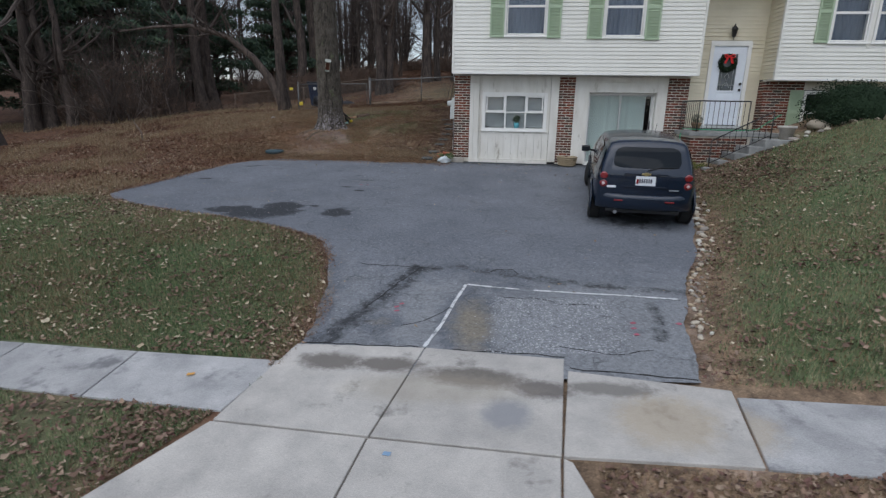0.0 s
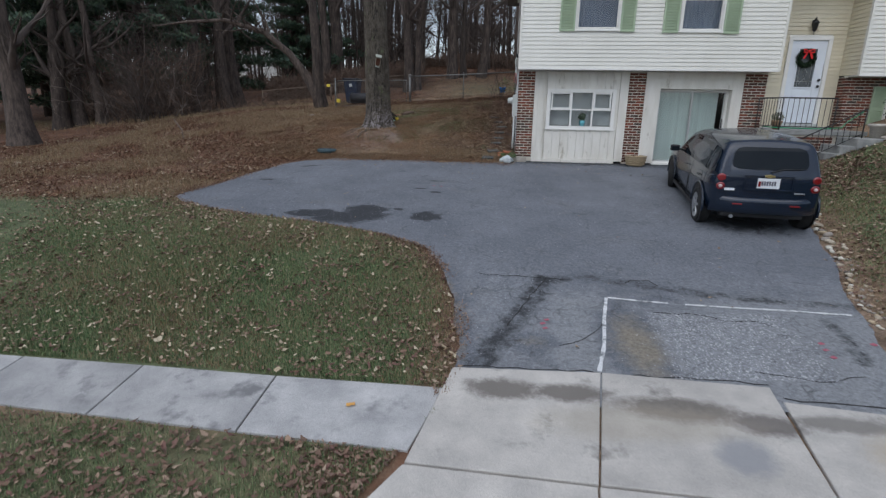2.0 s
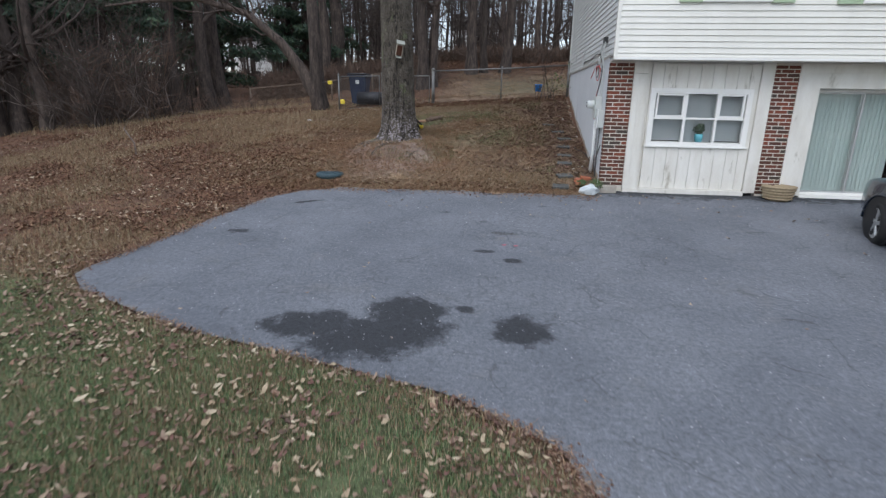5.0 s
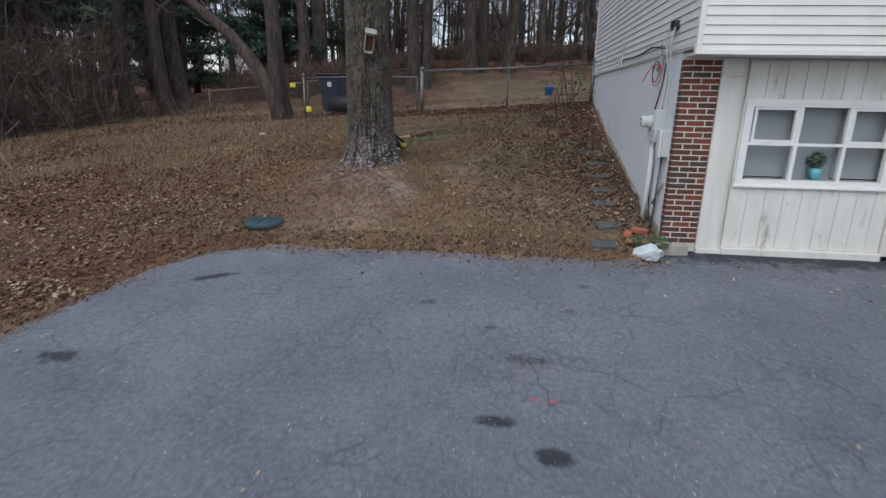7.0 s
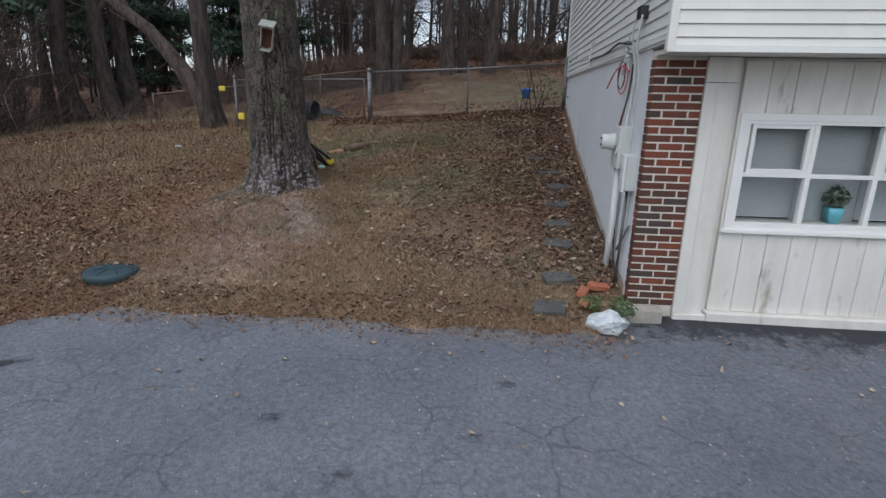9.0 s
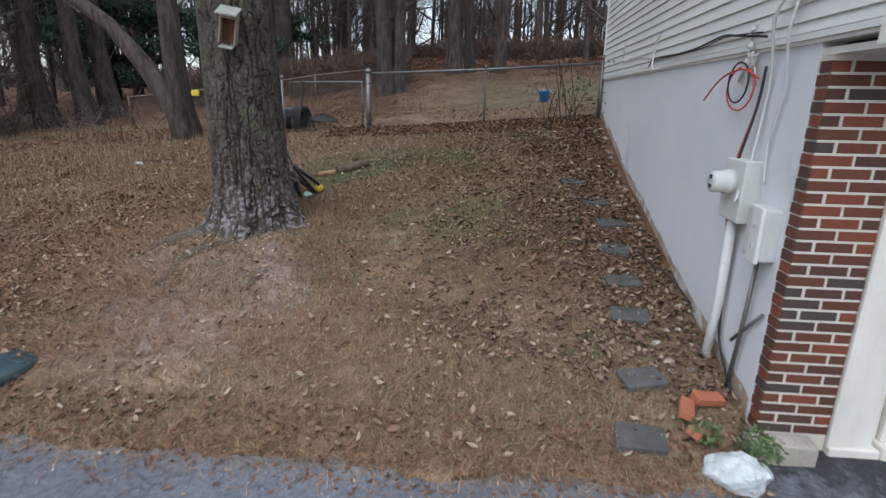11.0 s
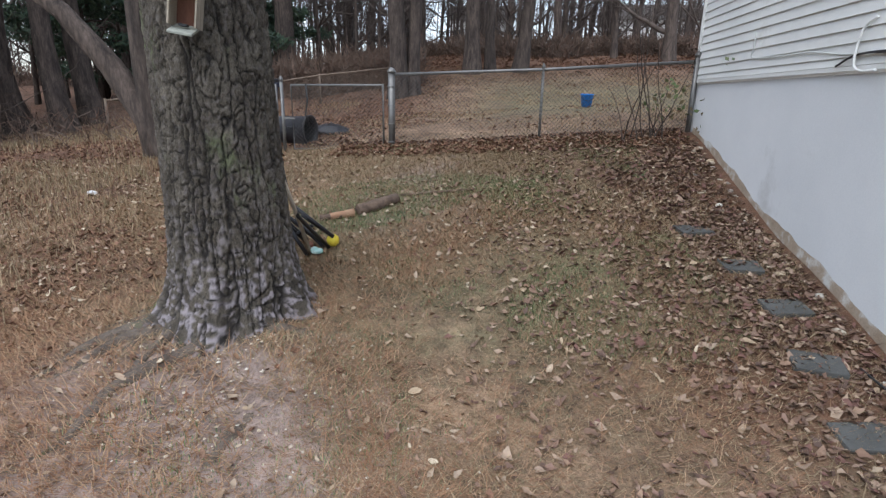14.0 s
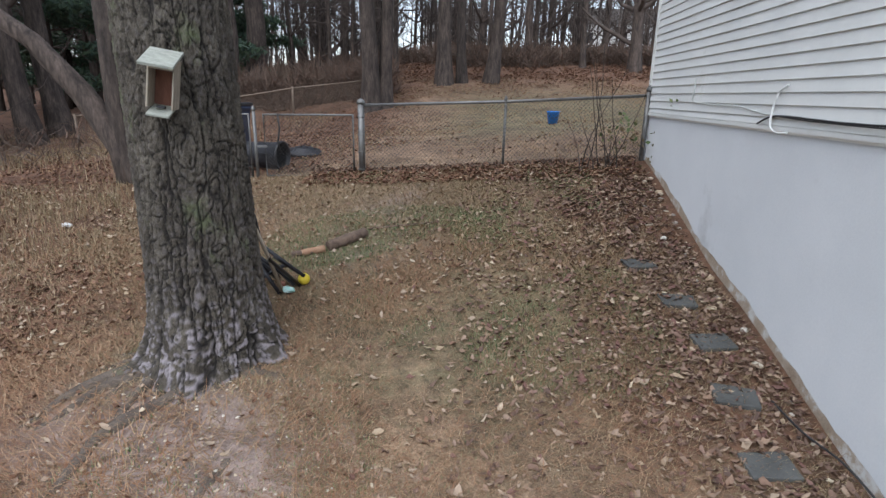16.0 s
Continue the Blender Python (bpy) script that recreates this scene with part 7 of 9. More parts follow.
y = 5.2
while y < 11.2:
    x = float(right_edge(y)) + 0.10
    big = 0.036 + 0.030 * float(step(7.0, 9.0, y))
    stone(x + rnd.uniform(-0.05, 0.05), y, big * rnd.uniform(0.7, 1.25), label="pale rounded rock edging the driveway", group="edging rocks along the driveway")
    if rnd.random() < 0.5:
        stone(x + rnd.uniform(0.08, 0.2), y + 0.05, big * rnd.uniform(0.5, 0.9), label="pale rounded rock edging the driveway", group="edging rocks along the driveway")
    y += big * rnd.uniform(1.3, 2.4)
for i in range(60):
    y = rnd.uniform(15.2, 21.0)
    x = wx(y) - abs(rnd.gauss(0.12, 0.16)) - 0.05
    stone(x, y, rnd.uniform(0.016, 0.048), label="rounded cobble at the foot of the foundation wall", group="cobbles along the foundation", sink=0.35)
for i in range(46):
    x, y = rnd.uniform(6.5, 9.6), rnd.uniform(12.75, 13.3)
    stone(x, y, rnd.uniform(0.05, 0.11), label="rounded rock in the front bed", group="rocks in the front bed")
stone(7.25, 13.2, 0.26, label="large brown boulder in the front bed")
stone(8.5, 13.1, 0.2, label="grey boulder in the front bed")

# ---- front bed: bush, pots, hose, wreath, lantern ----
LEAFG = palette("evergreen_leaves", [(0.008, 0.020, 0.009), (0.014, 0.032, 0.013), (0.022, 0.042, 0.018), (0.010, 0.024, 0.011)], 0.85, 0.0, 40, fine=0.1)


def leaf_cloud(name, centres, count, size, material, parent, seed, flat=0.6):
    """Many small leaves round given centres (x, y, z, r, rz)."""
    rg = np.random.default_rng(seed)
    c = np.array(centres)
    w = c[:, 3] ** 2
    pick = rg.choice(len(c), count, p=w / w.sum())
    d = rg.normal(size=(count, 3))
    d /= np.linalg.norm(d, axis=1, keepdims=True)
    rad = rg.uniform(0.55, 1.05, (count, 1))
    p = c[pick, :3] + d * rad * np.stack([c[pick, 3], c[pick, 3], c[pick, 4]], -1)
    a = rg.normal(size=(count, 3))
    a /= np.linalg.norm(a, axis=1, keepdims=True)
    b = np.cross(a, d + 0.4 * rg.normal(size=(count, 3)))
    b /= np.linalg.norm(b, axis=1, keepdims=True) + 1e-9
    s = (size * rg.uniform(0.6, 1.3, (count, 1)))
    v = np.stack([p - a * s, p + b * s * flat, p + a * s, p - b * s * flat], 1).reshape(-1, 3)
    f = np.arange(count * 4).reshape(-1, 4)
    ob = soup(name, v, f, material)
    under(ob, parent)
    return ob


bush = thing("evergreen_bush", "dense rounded dark green bush in the front bed", "bush", (8.0, 13.4, 0.75))
part("stem", pipe([(8.0, 13.4, 0.6), (8.02, 13.4, 1.1)], 0.06, 8), WOODS, bush)
rg = random.Random(4)
cs = [(8.05 + rg.uniform(-0.7, 0.75), 13.4 + rg.uniform(-0.4, 0.4), 1.58 + rg.uniform(-0.32, 0.34), rg.uniform(0.25, 0.42), rg.uniform(0.22, 0.34)) for _ in range(34)]
leaf_cloud("foliage", cs + [(8.05, 13.4, 1.58, 0.85, 0.58)], 20000, 0.022, LEAFG, bush, 7)
bm = bmesh.new()
bmesh.ops.create_icosphere(bm, subdivisions=3, radius=1, matrix=Matrix.LocRotScale((8.05, 13.4, 1.55), None, (0.8, 0.55, 0.52)))
part("inner_foliage", bm, LEAFG, bush)
POT = surf("stone_planter", (0.34, 0.31, 0.27), (0.46, 0.43, 0.38), 6, 0.9, 0.3, 60)
TERRA = surf("brown_pot", (0.20, 0.13, 0.08), (0.30, 0.20, 0.13), 6, 0.8, 0.2, 60)
x, y = 6.55, 13.15
pot = thing("planter_urn", "square-shouldered pale stone planter beside the steps", "planter", (x, y, 0.83))
bm = bmesh.new()
lathe(bm, [(0.13, 0.0), (0.16, 0.25), (0.20, 0.26), (0.20, 0.32), (0.16, 0.32), (0.15, 0.28)], (x, y, 0.82), 20)
part("body", bm, POT, pot)
PLANT = palette("pot_plant_leaves", [(0.16, 0.17, 0.13), (0.22, 0.2, 0.16), (0.12, 0.15, 0.09)], 0.7, 0.0, 40)
for x, y, z, r, lab in ((4.82, 13.98, LZ, 0.11, "brown clay pot with a pale dry plant on the landing"),):
    p = thing("flower_pot", lab, "flower pot", (x, y, z))
    bm = bmesh.new()
    lathe(bm, [(r * 0.7, 0.0), (r, 0.16), (r * 1.12, 0.17), (r * 1.12, 0.21), (r * 0.95, 0.21), (r * 0.9, 0.18)], (x, y, z), 20)
    part("body", bm, TERRA, p)
    leaf_cloud("plant", [(x, y, z + 0.28, 0.13, 0.12)], 240, 0.025, PLANT, p, 3)
wov = thing("woven_planter", "round woven straw planter on the asphalt by the pier", "planter", (1.80, 14.52, 0))
STRAW = surf("woven_straw", (0.27, 0.21, 0.13), (0.40, 0.32, 0.21), 30, 0.9, 0.5, 90)
bm = bmesh.new()
lathe(bm, [(0.19, 0.0), (0.22, 0.05), (0.24, 0.12), (0.255, 0.2), (0.265, 0.24), (0.235, 0.24), (0.22, 0.17), (0.05, 0.17)], (1.80, 14.50, -0.05), 28)
part("body", bm, STRAW, wov)
for k in range(5):
    part("straw_ring", pipe([(1.80 + (0.225 + 0.011 * k) * math.cos(a), 14.50 + (0.225 + 0.011 * k) * math.sin(a), -0.01 + 0.05 * k) for a in np.linspace(0, 6.283, 28)], 0.014, 5), STRAW, wov)
gp_ = thing("window_plant", "small plant in a turquoise pot behind the garage window", "pot plant", (0.42, 14.86, 0.9))
TURQ = surf("turquoise_glaze", (0.10, 0.34, 0.40), (0.14, 0.42, 0.48), 6, 0.3, 0.0, 40)
bm = bmesh.new()
lathe(bm, [(0.055, 0.0), (0.075, 0.08), (0.075, 0.14), (0.065, 0.14), (0.06, 0.11)], (0.42, 14.825, 0.91), 20)
part("pot", bm, TURQ, gp_)
leaf_cloud("leaves", [(0.42, 14.83, 1.14, 0.10, 0.10)], 170, 0.035, palette("house_plant_leaves", [(0.06, 0.10, 0.06), (0.09, 0.13, 0.08), (0.13, 0.16, 0.11)], 0.5, 0.0, 40), gp_, 6, 0.35)
part("window_board", box(-0.37, 1.16, 14.815, 14.95, 0.86, 0.908), WHITE, gp_)
lan = thing("wall_lantern", "black iron wall lantern over the front door", "lantern", (5.82, YD, 3.4))
part("wall_plate", box(5.79, 5.85, YD - 0.045, YD - 0.02, 3.38, 3.52, 0.006), IRON, lan)
part("arm", pipe([(5.82, YD - 0.03, 3.50), (5.82, YD - 0.09, 3.54), (5.82, YD - 0.13, 3.50)], 0.012, 6), IRON, lan)
bm = bmesh.new()
lathe(bm, [(0.02, -0.13), (0.045, -0.10), (0.05, -0.09), (0.07, 0.05), (0.085, 0.06), (0.05, 0.11), (0.02, 0.14), (0.008, 0.2)], (5.82, YD - 0.13, 3.38), 8)
part("cage", bm, IRON, lan)
part("tail", pipe([(5.82, YD - 0.13, 3.26), (5.82, YD - 0.12, 3.18)], 0.008, 5), IRON, lan)
wr = thing("door_wreath", "evergreen door wreath with a red bow", "wreath", (5.86, YD - 0.05, 2.66))
cs = [(5.86 + 0.17 * math.cos(a), YD - 0.06, 2.64 + 0.17 * math.sin(a), 0.07, 0.07) for a in np.linspace(0, 6.283, 22)]
leaf_cloud("greenery", cs, 2600, 0.022, LEAFG, wr, 12, 0.35)
REDRIB = surf("red_ribbon", (0.55, 0.012, 0.014), (0.65, 0.02, 0.02), 4, 0.5, 0.1, 40, fine=0.1)
bm = bmesh.new()
for s in (-1, 1):
    ps = [(0, 0), (0.07, 0.055), (0.13, 0.05), (0.12, -0.01), (0.05, -0.015), (0, 0)]
    for (a, b), (c, d) in zip(ps, ps[1:]):
        vs = [bm.verts.new((5.86 + s * a, YD - 0.13 - 0.02 * k, 2.80 + b + dz)) for (a, b, k, dz) in ((a, b, 0, 0), (c, d, 0, 0), (c, d, 1, -0.03), (a, b, 1, -0.03))]
        bm.faces.new(vs)
    vs = [bm.verts.new((5.86 + s * a, YD - 0.14, 2.80 + b)) for a, b in ((0, 0), (0.05, -0.01), (0.12, -0.17), (0.07, -0.18))]
    bm.faces.new(vs)
bmesh.ops.create_uvsphere(bm, u_segments=10, v_segments=8, radius=0.03, matrix=Matrix.Translation((5.86, YD - 0.145, 2.80)))
bmesh.ops.solidify(bm, geom=bm.faces[:], thickness=0.006)
part("bow", bm, REDRIB, wr, "red ribbon bow")
HOSE = surf("green_garden_hose", (0.03, 0.26, 0.12), (0.05, 0.32, 0.16), 5, 0.45, 0.0, 40)
lan.location.x -= 0.04
wr.location.x -= 0.11
hose = thing("garden_hose", "bright green garden hose along the landing", "hose", (4.6, 13.8, 0.9))
hp = [(4.40, 13.72, 0.1), (4.40, 13.74, 0.45), (4.41, 13.8, 0.86), (4.47, 13.86, 1.02), (4.7, 13.84, 1.0), (5.3, 13.86, 0.99), (5.9, 13.88, 0.99), (6.3, 14.0, 1.02), (6.6, 14.4, 1.12), (6.95, 14.6, 1.3), (7.1, 14.66, 1.38)]
part("tube", pipe(hp, 0.013, 7), HOSE, hose)
GROUNDPLANT = palette("yellow_green_shrublet", [(0.12, 0.13, 0.03), (0.18, 0.17, 0.05), (0.09, 0.11, 0.03)], 0.8, 0.0, 40)
sh = thing("low_plant", "low yellow-green plant at the foot of the landing", "plant", (4.6, 13.3, 0.1))
leaf_cloud("leaves", [(4.55, 13.35, 0.16, 0.2, 0.13), (4.75, 13.1, 0.15, 0.15, 0.1)], 500, 0.04, GROUNDPLANT, sh, 5, 0.3)
wp = thing("low_plant", "small green weed by the brick corner", "plant", (-1.4, 14.55, 0.05))
leaf_cloud("leaves", [(-1.36, 14.5, 0.14, 0.13, 0.1), (-1.62, 14.62, 0.12, 0.1, 0.08)], 420, 0.02, palette("weed_leaves", [(0.06, 0.10, 0.04), (0.10, 0.14, 0.06)], 0.7, 0.0, 40), wp, 9, 0.5)
# climbing shoots at the fence corner
vine = thing("vine_shrub", "thin leafless shrub with a few leaves at the fence corner", "shrub", (-1.9, 21.1, 1.7))
bm = bmesh.new()
rv = random.Random(31)
for k in range(11):
    x, y = -1.95 + rv.uniform(-0.18, 0.35), 21.0 + rv.uniform(-0.1, 0.1)
    q, w = limb(bm, (x, y, land1(x, y)), (rv.uniform(-0.4, 0.55), rv.uniform(-0.1, 0.1), 1), rv.uniform(0.6, 1.75), 0.009, 0.003, rv, 5, 6, 0.14, 0.05)
    if k % 2:
        twigs(bm, q, w, rv, 3, 0.35, 1)
part("stem_spray", bm, WOODS, vine)
leaf_cloud("leaves", [(-1.6, 20.95, 2.1, 0.28, 0.3), (-1.25, 20.9, 2.0, 0.14, 0.35), (-1.35, 19.95, 2.55, 0.06, 0.08)], 90, 0.035, palette("vine_leaves", [(0.07, 0.11, 0.04), (0.11, 0.13, 0.06), (0.14, 0.11, 0.06)], 0.7, 0.0, 40), vine, 2, 0.6)

# ---- evergreens, thicket and brush ----
NEEDLE = palette("pine_needles", [(0.035, 0.062, 0.042), (0.055, 0.092, 0.060), (0.085, 0.125, 0.070), (0.045, 0.072, 0.052)], 0.7, 0.0, 40, fine=0.1)


def evergreen(at, h, r, seed, low, label, count=20000, size=0.16, wide=0.30):
    rg_ = random.Random(seed)
    t = thing("evergreen_tree", label, "tree", at, "evergreens in the wood")
    part("trunk", pipe([(at[0], at[1], at[2] - 0.2), (at[0] + 0.1, at[1], at[2] + h * 0.5), (at[0], at[1], at[2] + h)], [r, r * 0.7, r * 0.1], 10), WOODS, t)
    cs, bm = [], bmesh.new()
    n = 54
    for i in range(n):
        k = low + (1 - low) * i / n
        a = i * 2.4
        ln = h * wide * (1.05 - k) * rg_.uniform(0.7, 1.2) + 0.3
        z = at[2] + h * k
        q, w = limb(bm, (at[0], at[1], z), (math.cos(a), math.sin(a), 0.1), ln, 0.05, 0.015, rg_, 5, 5, 0.15, -0.03)
        for p in q[2:]:
            cs.append((p.x + rg_.uniform(-0.2, 0.2), p.y + rg_.uniform(-0.2, 0.2), p.z, 0.30 + 0.12 * ln, 0.16 + 0.04 * ln))
    part("bough_mass", bm, WOODS, t)
    leaf_cloud("crown", cs, count, size, NEEDLE, t, seed, 0.25)


for i, (x, y, h, low) in enumerate(((-21.5, 26.0, 12, 0.14), (-26, 23.5, 13, 0.1), (-19.5, 33.5, 13, 0.2), (-15.0, 37.5, 11, 0.08), (-24.5, 41.0, 13, 0.05), (-21.0, 22.6, 11, 0.24), (-18.8, 25.2, 12, 0.30), (-27.5, 29.0, 13, 0.1), (-23.5, 19.8, 11, 0.26), (-35, 28, 14, 0.1))):
    evergreen((x, y, land1(x, y)), h, 0.24, 60 + i, low, "dark green pine with drooping needled branches")

BRUSH = palette("brown_brush", [(0.068, 0.050, 0.041), (0.115, 0.081, 0.062), (0.162, 0.115, 0.084), (0.088, 0.068, 0.057), (0.135, 0.084, 0.062)], 0.9, 0.0, 40, fine=0.1)
BG = np.random.default_rng(77)


def brush(name, spots, per, height, label, category, width=0.012, spread=0.55):
    """Thin crooked stems, each a two-step sliver, in clumps round spots (x, y, radius)."""
    t = thing(name, label, category, (spots[0][0], spots[0][1], land1(spots[0][0], spots[0][1])))
    for cx, cy, rad in spots:
        n = per
        a, d = BG.uniform(0, 6.283, n), rad * np.sqrt(BG.uniform(size=n))
        x, y = cx + d * np.cos(a), cy + d * np.sin(a)
        z = land(x, y) - 0.03 + np.where(BG.uniform(size=n) < 0.4, 0, BG.uniform(0, 0.7, n) * height)
        dirv = np.stack([BG.normal(0, spread, n), BG.normal(0, spread, n), BG.uniform(0.15, 1.0, n)], -1)
        dirv /= np.linalg.norm(dirv, axis=1, keepdims=True)
        ln = height * BG.uniform(0.25, 0.75, n)
        p0 = np.stack([x, y, z], -1)
        p1 = p0 + dirv * ln[:, None] * 0.5
        bend = BG.normal(0, 0.35, (n, 3))
        p2 = p1 + (dirv + bend) * ln[:, None] * 0.5
        s = np.cross(dirv, BG.normal(size=(n, 3)))
        s /= np.linalg.norm(s, axis=1, keepdims=True)
        w = (width * BG.uniform(0.4, 1.3, n))[:, None] * s
        V = np.stack([p0 - w, p0 + w, p1 + w * 0.7, p1 - w * 0.7, p2 + w * 0.25, p2 - w * 0.25], 1).reshape(-1, 3)
        base = (np.arange(n) * 6)[:, None, None]
        F = (base + np.array([(0, 1, 2, 3), (3, 2, 4, 5)])[None]).reshape(-1, 4)
        ob = soup("bramble_clump", V, F, BRUSH)
        under(ob, t)["kind"] = "stuff"
    return t


def thicket(name, spots, seed, label, stems, height, category="thicket", r=0.012, bend=0.3, lift=0.02, dense=4, material=None):
    rg_ = random.Random(seed)
    t = thing(name, label, category, (spots[0][0], spots[0][1], land1(spots[0][0], spots[0][1])))
    for (cx, cy, rad) in spots:
        bm = bmesh.new()
        for _ in range(stems):
            a, d = rg_.uniform(0, 6.28), rad * math.sqrt(rg_.random())
            x, y = cx + d * math.cos(a), cy + d * math.sin(a)
            q, w = limb(bm, (x, y, land1(x, y) - 0.05), (rg_.uniform(-0.7, 0.7), rg_.uniform(-0.5, 0.5), 1), height * rg_.uniform(0.5, 1.2), r, r * 0.3, rg_, 4, 7, bend, lift)
            twigs(bm, q, w, rg_, dense, height * 0.4, 2, 3, 0.0)
        part("bramble_clump", bm, material or TWIG, t)["kind"] = "stuff"
    return t


thicket("bramble_thicket", [(-16.8, 21.7, 1.3), (-15.6, 22.1, 1.0), (-18.2, 22.5, 1.2), (-15.0, 23.2, 0.8)], 71, "tangled leafless thicket of grey-brown stems", 30, 4.6, r=0.014, bend=0.42)
PALETWIG = surf("pale_grey_stems", (0.13, 0.105, 0.09), (0.24, 0.20, 0.175), 6, 0.9, 0.2, 60)
thicket("bramble_thicket", [(-16.6, 21.3, 1.2), (-15.2, 22.0, 1.0), (-18.0, 21.9, 1.1)], 72, "pale arching bramble stems in the thicket", 7, 3.4, r=0.012, bend=0.5, lift=-0.05, dense=5, material=PALETWIG)
thicket("multi_stem_shrub", [(-16.1, 21.0, 0.16)], 73, "leafless shrub of several stems rising from one foot", 11, 3.6, "shrub", r=0.035, bend=0.22, lift=0.05, dense=7)
zb = land1(-11.6, 16.4)
whole("fallen_branch", pipe([(-11.62, 16.35, zb + 0.01), (-11.70, 16.45, zb + 0.30), (-11.95, 16.5, zb + 0.62), (-11.85, 16.6, zb + 0.85), (-11.6, 16.7, zb + 1.1)], [0.018, 0.016, 0.014, 0.011, 0.006], 6), PALETWIG, "pale crooked branch standing in the leaves", "branch")
brush("bramble_thicket", [(-16.8, 21.9, 1.4), (-18.4, 22.7, 1.4), (-15.4, 22.5, 1.1), (-20.1, 23.3, 1.2)], 420, 3.0, "dense brown undergrowth under the dark trees", "thicket", 0.010)
edge_spots = [(x, 24.5 - 0.45 * (x + 12) + 1.2 * noise.noise((x, 3, 0)), 1.6) for x in np.arange(-30, -11, 2.0)]
brush("bramble_thicket", edge_spots, 170, 0.8, "leafless brown undergrowth at the wood's edge", "thicket", 0.012)
brush("hedgerow", [(x, 31.5 + 0.25 * (x + 14) + 0.5 * noise.noise((x, 0, 0)), 1.2) for x in np.arange(-14, -7.0, 1.3)], 2400, 1.3, "brown vines and brush along the old wire fence", "hedge", 0.012)
HEDGE = [(x, 40.2 + 1.4 * noise.noise((x * 0.2, 0, 0)) + (3 if x < -5 else 0), 1.4) for x in np.arange(-15, 9, 1.7)]
brush("hedgerow", HEDGE, 1700, 0.85, "brown leafless hedgerow at the foot of the wood", "hedge", 0.020)
HEDGE2 = [(x, 53 + 3.0 * noise.noise((x * 0.2, 5, 0)), 2.8) for x in np.arange(-52, 16, 3.0)]
brush("hedgerow", HEDGE2, 700, 1.1, "dense leafless undergrowth deep in the wood", "hedge", 0.03)
HEDGE3 = [(x, 74 + 4.0 * noise.noise((x * 0.2, 9, 0)), 4.0) for x in np.arange(-80, 26, 4.5)]
brush("hedgerow", HEDGE3, 520, 1.9, "distant leafless undergrowth between the trunks", "hedge", 0.05)


def far_house(x, y, w, h, label):
    z = land1(x, y) - 0.5
    f = thing("far_house", label, "house", (x, y, z))
    part("wall", box(x - w / 2, x + w / 2, y, y + 8, z, z + h), SIDING_GREY, f)
    bm = bmesh.new()
    vs = [bm.verts.new((x + sx * (w / 2 + 0.4), yy, zz)) for sx in (-1, 1) for yy, zz in ((y - 0.4, z + h), (y + 8.4, z + h), (y + 4, z + h + 2.4))]
    bm.faces.new(vs[:3]), bm.faces.new(vs[3:][::-1])
    for i in range(3):
        bm.faces.new((vs[i], vs[(i + 1) % 3], vs[(i + 1) % 3 + 3], vs[i + 3]))
    part("roof", bm, ROOF, f)
    for i in range(max(1, int(w / 2.2))):
        for zz in (z + 1.0, z + 3.6):
            if zz + 1.3 < z + h:
                xx = x - w / 2 + 1.1 + 2.2 * i
                win = part("window", box(xx - 0.45, xx + 0.45, y - 0.03, y + 0.02, zz, zz + 1.3), DARK, f)
                part("frame", frame_ring(xx - 0.55, xx + 0.55, zz - 0.1, zz + 1.4, y - 0.05, y - 0.031, 0.1), WHITE, win)


far_house(-39.0, 84.0, 7.0, 6.5, "pale grey house seen far off through the wood")
far_house(-6.5, 88.0, 8.0, 6.0, "white house seen far off through the wood")
far_house(16.0, 88.0, 12.0, 6.0, "pale house beyond the hedgerow")

# mud splashed up the foot of the foundation
bm = bmesh.new()
ys = np.arange(14.86, 21.3, 0.06)
lo = [bm.verts.new((wx(y) - 0.004, y, land1(-1.5, y) - 0.1)) for y in ys]
hi = [bm.verts.new((wx(y) - 0.004, y, land1(-1.5, y) + 0.10 + 0.06 * noise.noise((y * 1.7, 2, 0)) + 0.03 * noise.noise((y * 6, 5, 0)))) for y in ys]
for i in range(len(ys) - 1):
    bm.faces.new((lo[i], hi[i], hi[i + 1], lo[i + 1]))
MUD = surf("mud_splash", (0.25, 0.19, 0.135), (0.42, 0.36, 0.29), 5, 0.95, 0.2, 60, fine=0.3, stain=(0.56, 0.56, 0.54), stain_scale=5, stain_cut=0.5)
part("mud_foot", bm, MUD, house, "brown mud splash along the foundation foot")

# trees across the street, behind the camera
rb_ = random.Random(55)
for i in range(34):
    x, y = -52 + 3.1 * i + rb_.uniform(-1.2, 1.2), rb_.uniform(-32, -12)
    c = copy_thing(models[i % len(models)], Matrix())
    c.matrix_basis = Matrix.Translation((x, y, land1(x, y) - 0.1)) @ pose(0, 0, 0, 0, 0, rb_.uniform(0, 360)) @ Matrix.Scale(rb_.uniform(0.7, 1.1), 4)
    c["label"] = "bare tree across the street"
    c["group"] = "trees across the street"
# unseen hedge, added to darken the low horizon in glass reflections
brush("hedgerow", [(x, -34, 2.5) for x in np.arange(-60, 60, 5.0)], 700, 4.0, "unseen brown hedgerow added to darken low reflections", "hedge", 0.05)

# ---- leaves, grass and gravel ----
RG = np.random.default_rng(5)


def scatter(n, x0, x1, y0, y1, weight):
    """n places in a rectangle of the plan, kept by weight(x, y) in 0..1."""
    out = []
    got = 0
    while got < n:
        x, y = RG.uniform(x0, x1, n * 2), RG.uniform(y0, y1, n * 2)
        k = RG.uniform(size=n * 2) < weight(x, y) * (np.clip((x - x0) / 1.8, 0, 1) if -9.95 < x0 < -8.5 else 1)
        out.append(np.stack([x[k], y[k]], -1))
        got += k.sum()
    return np.concatenate(out)[:n]


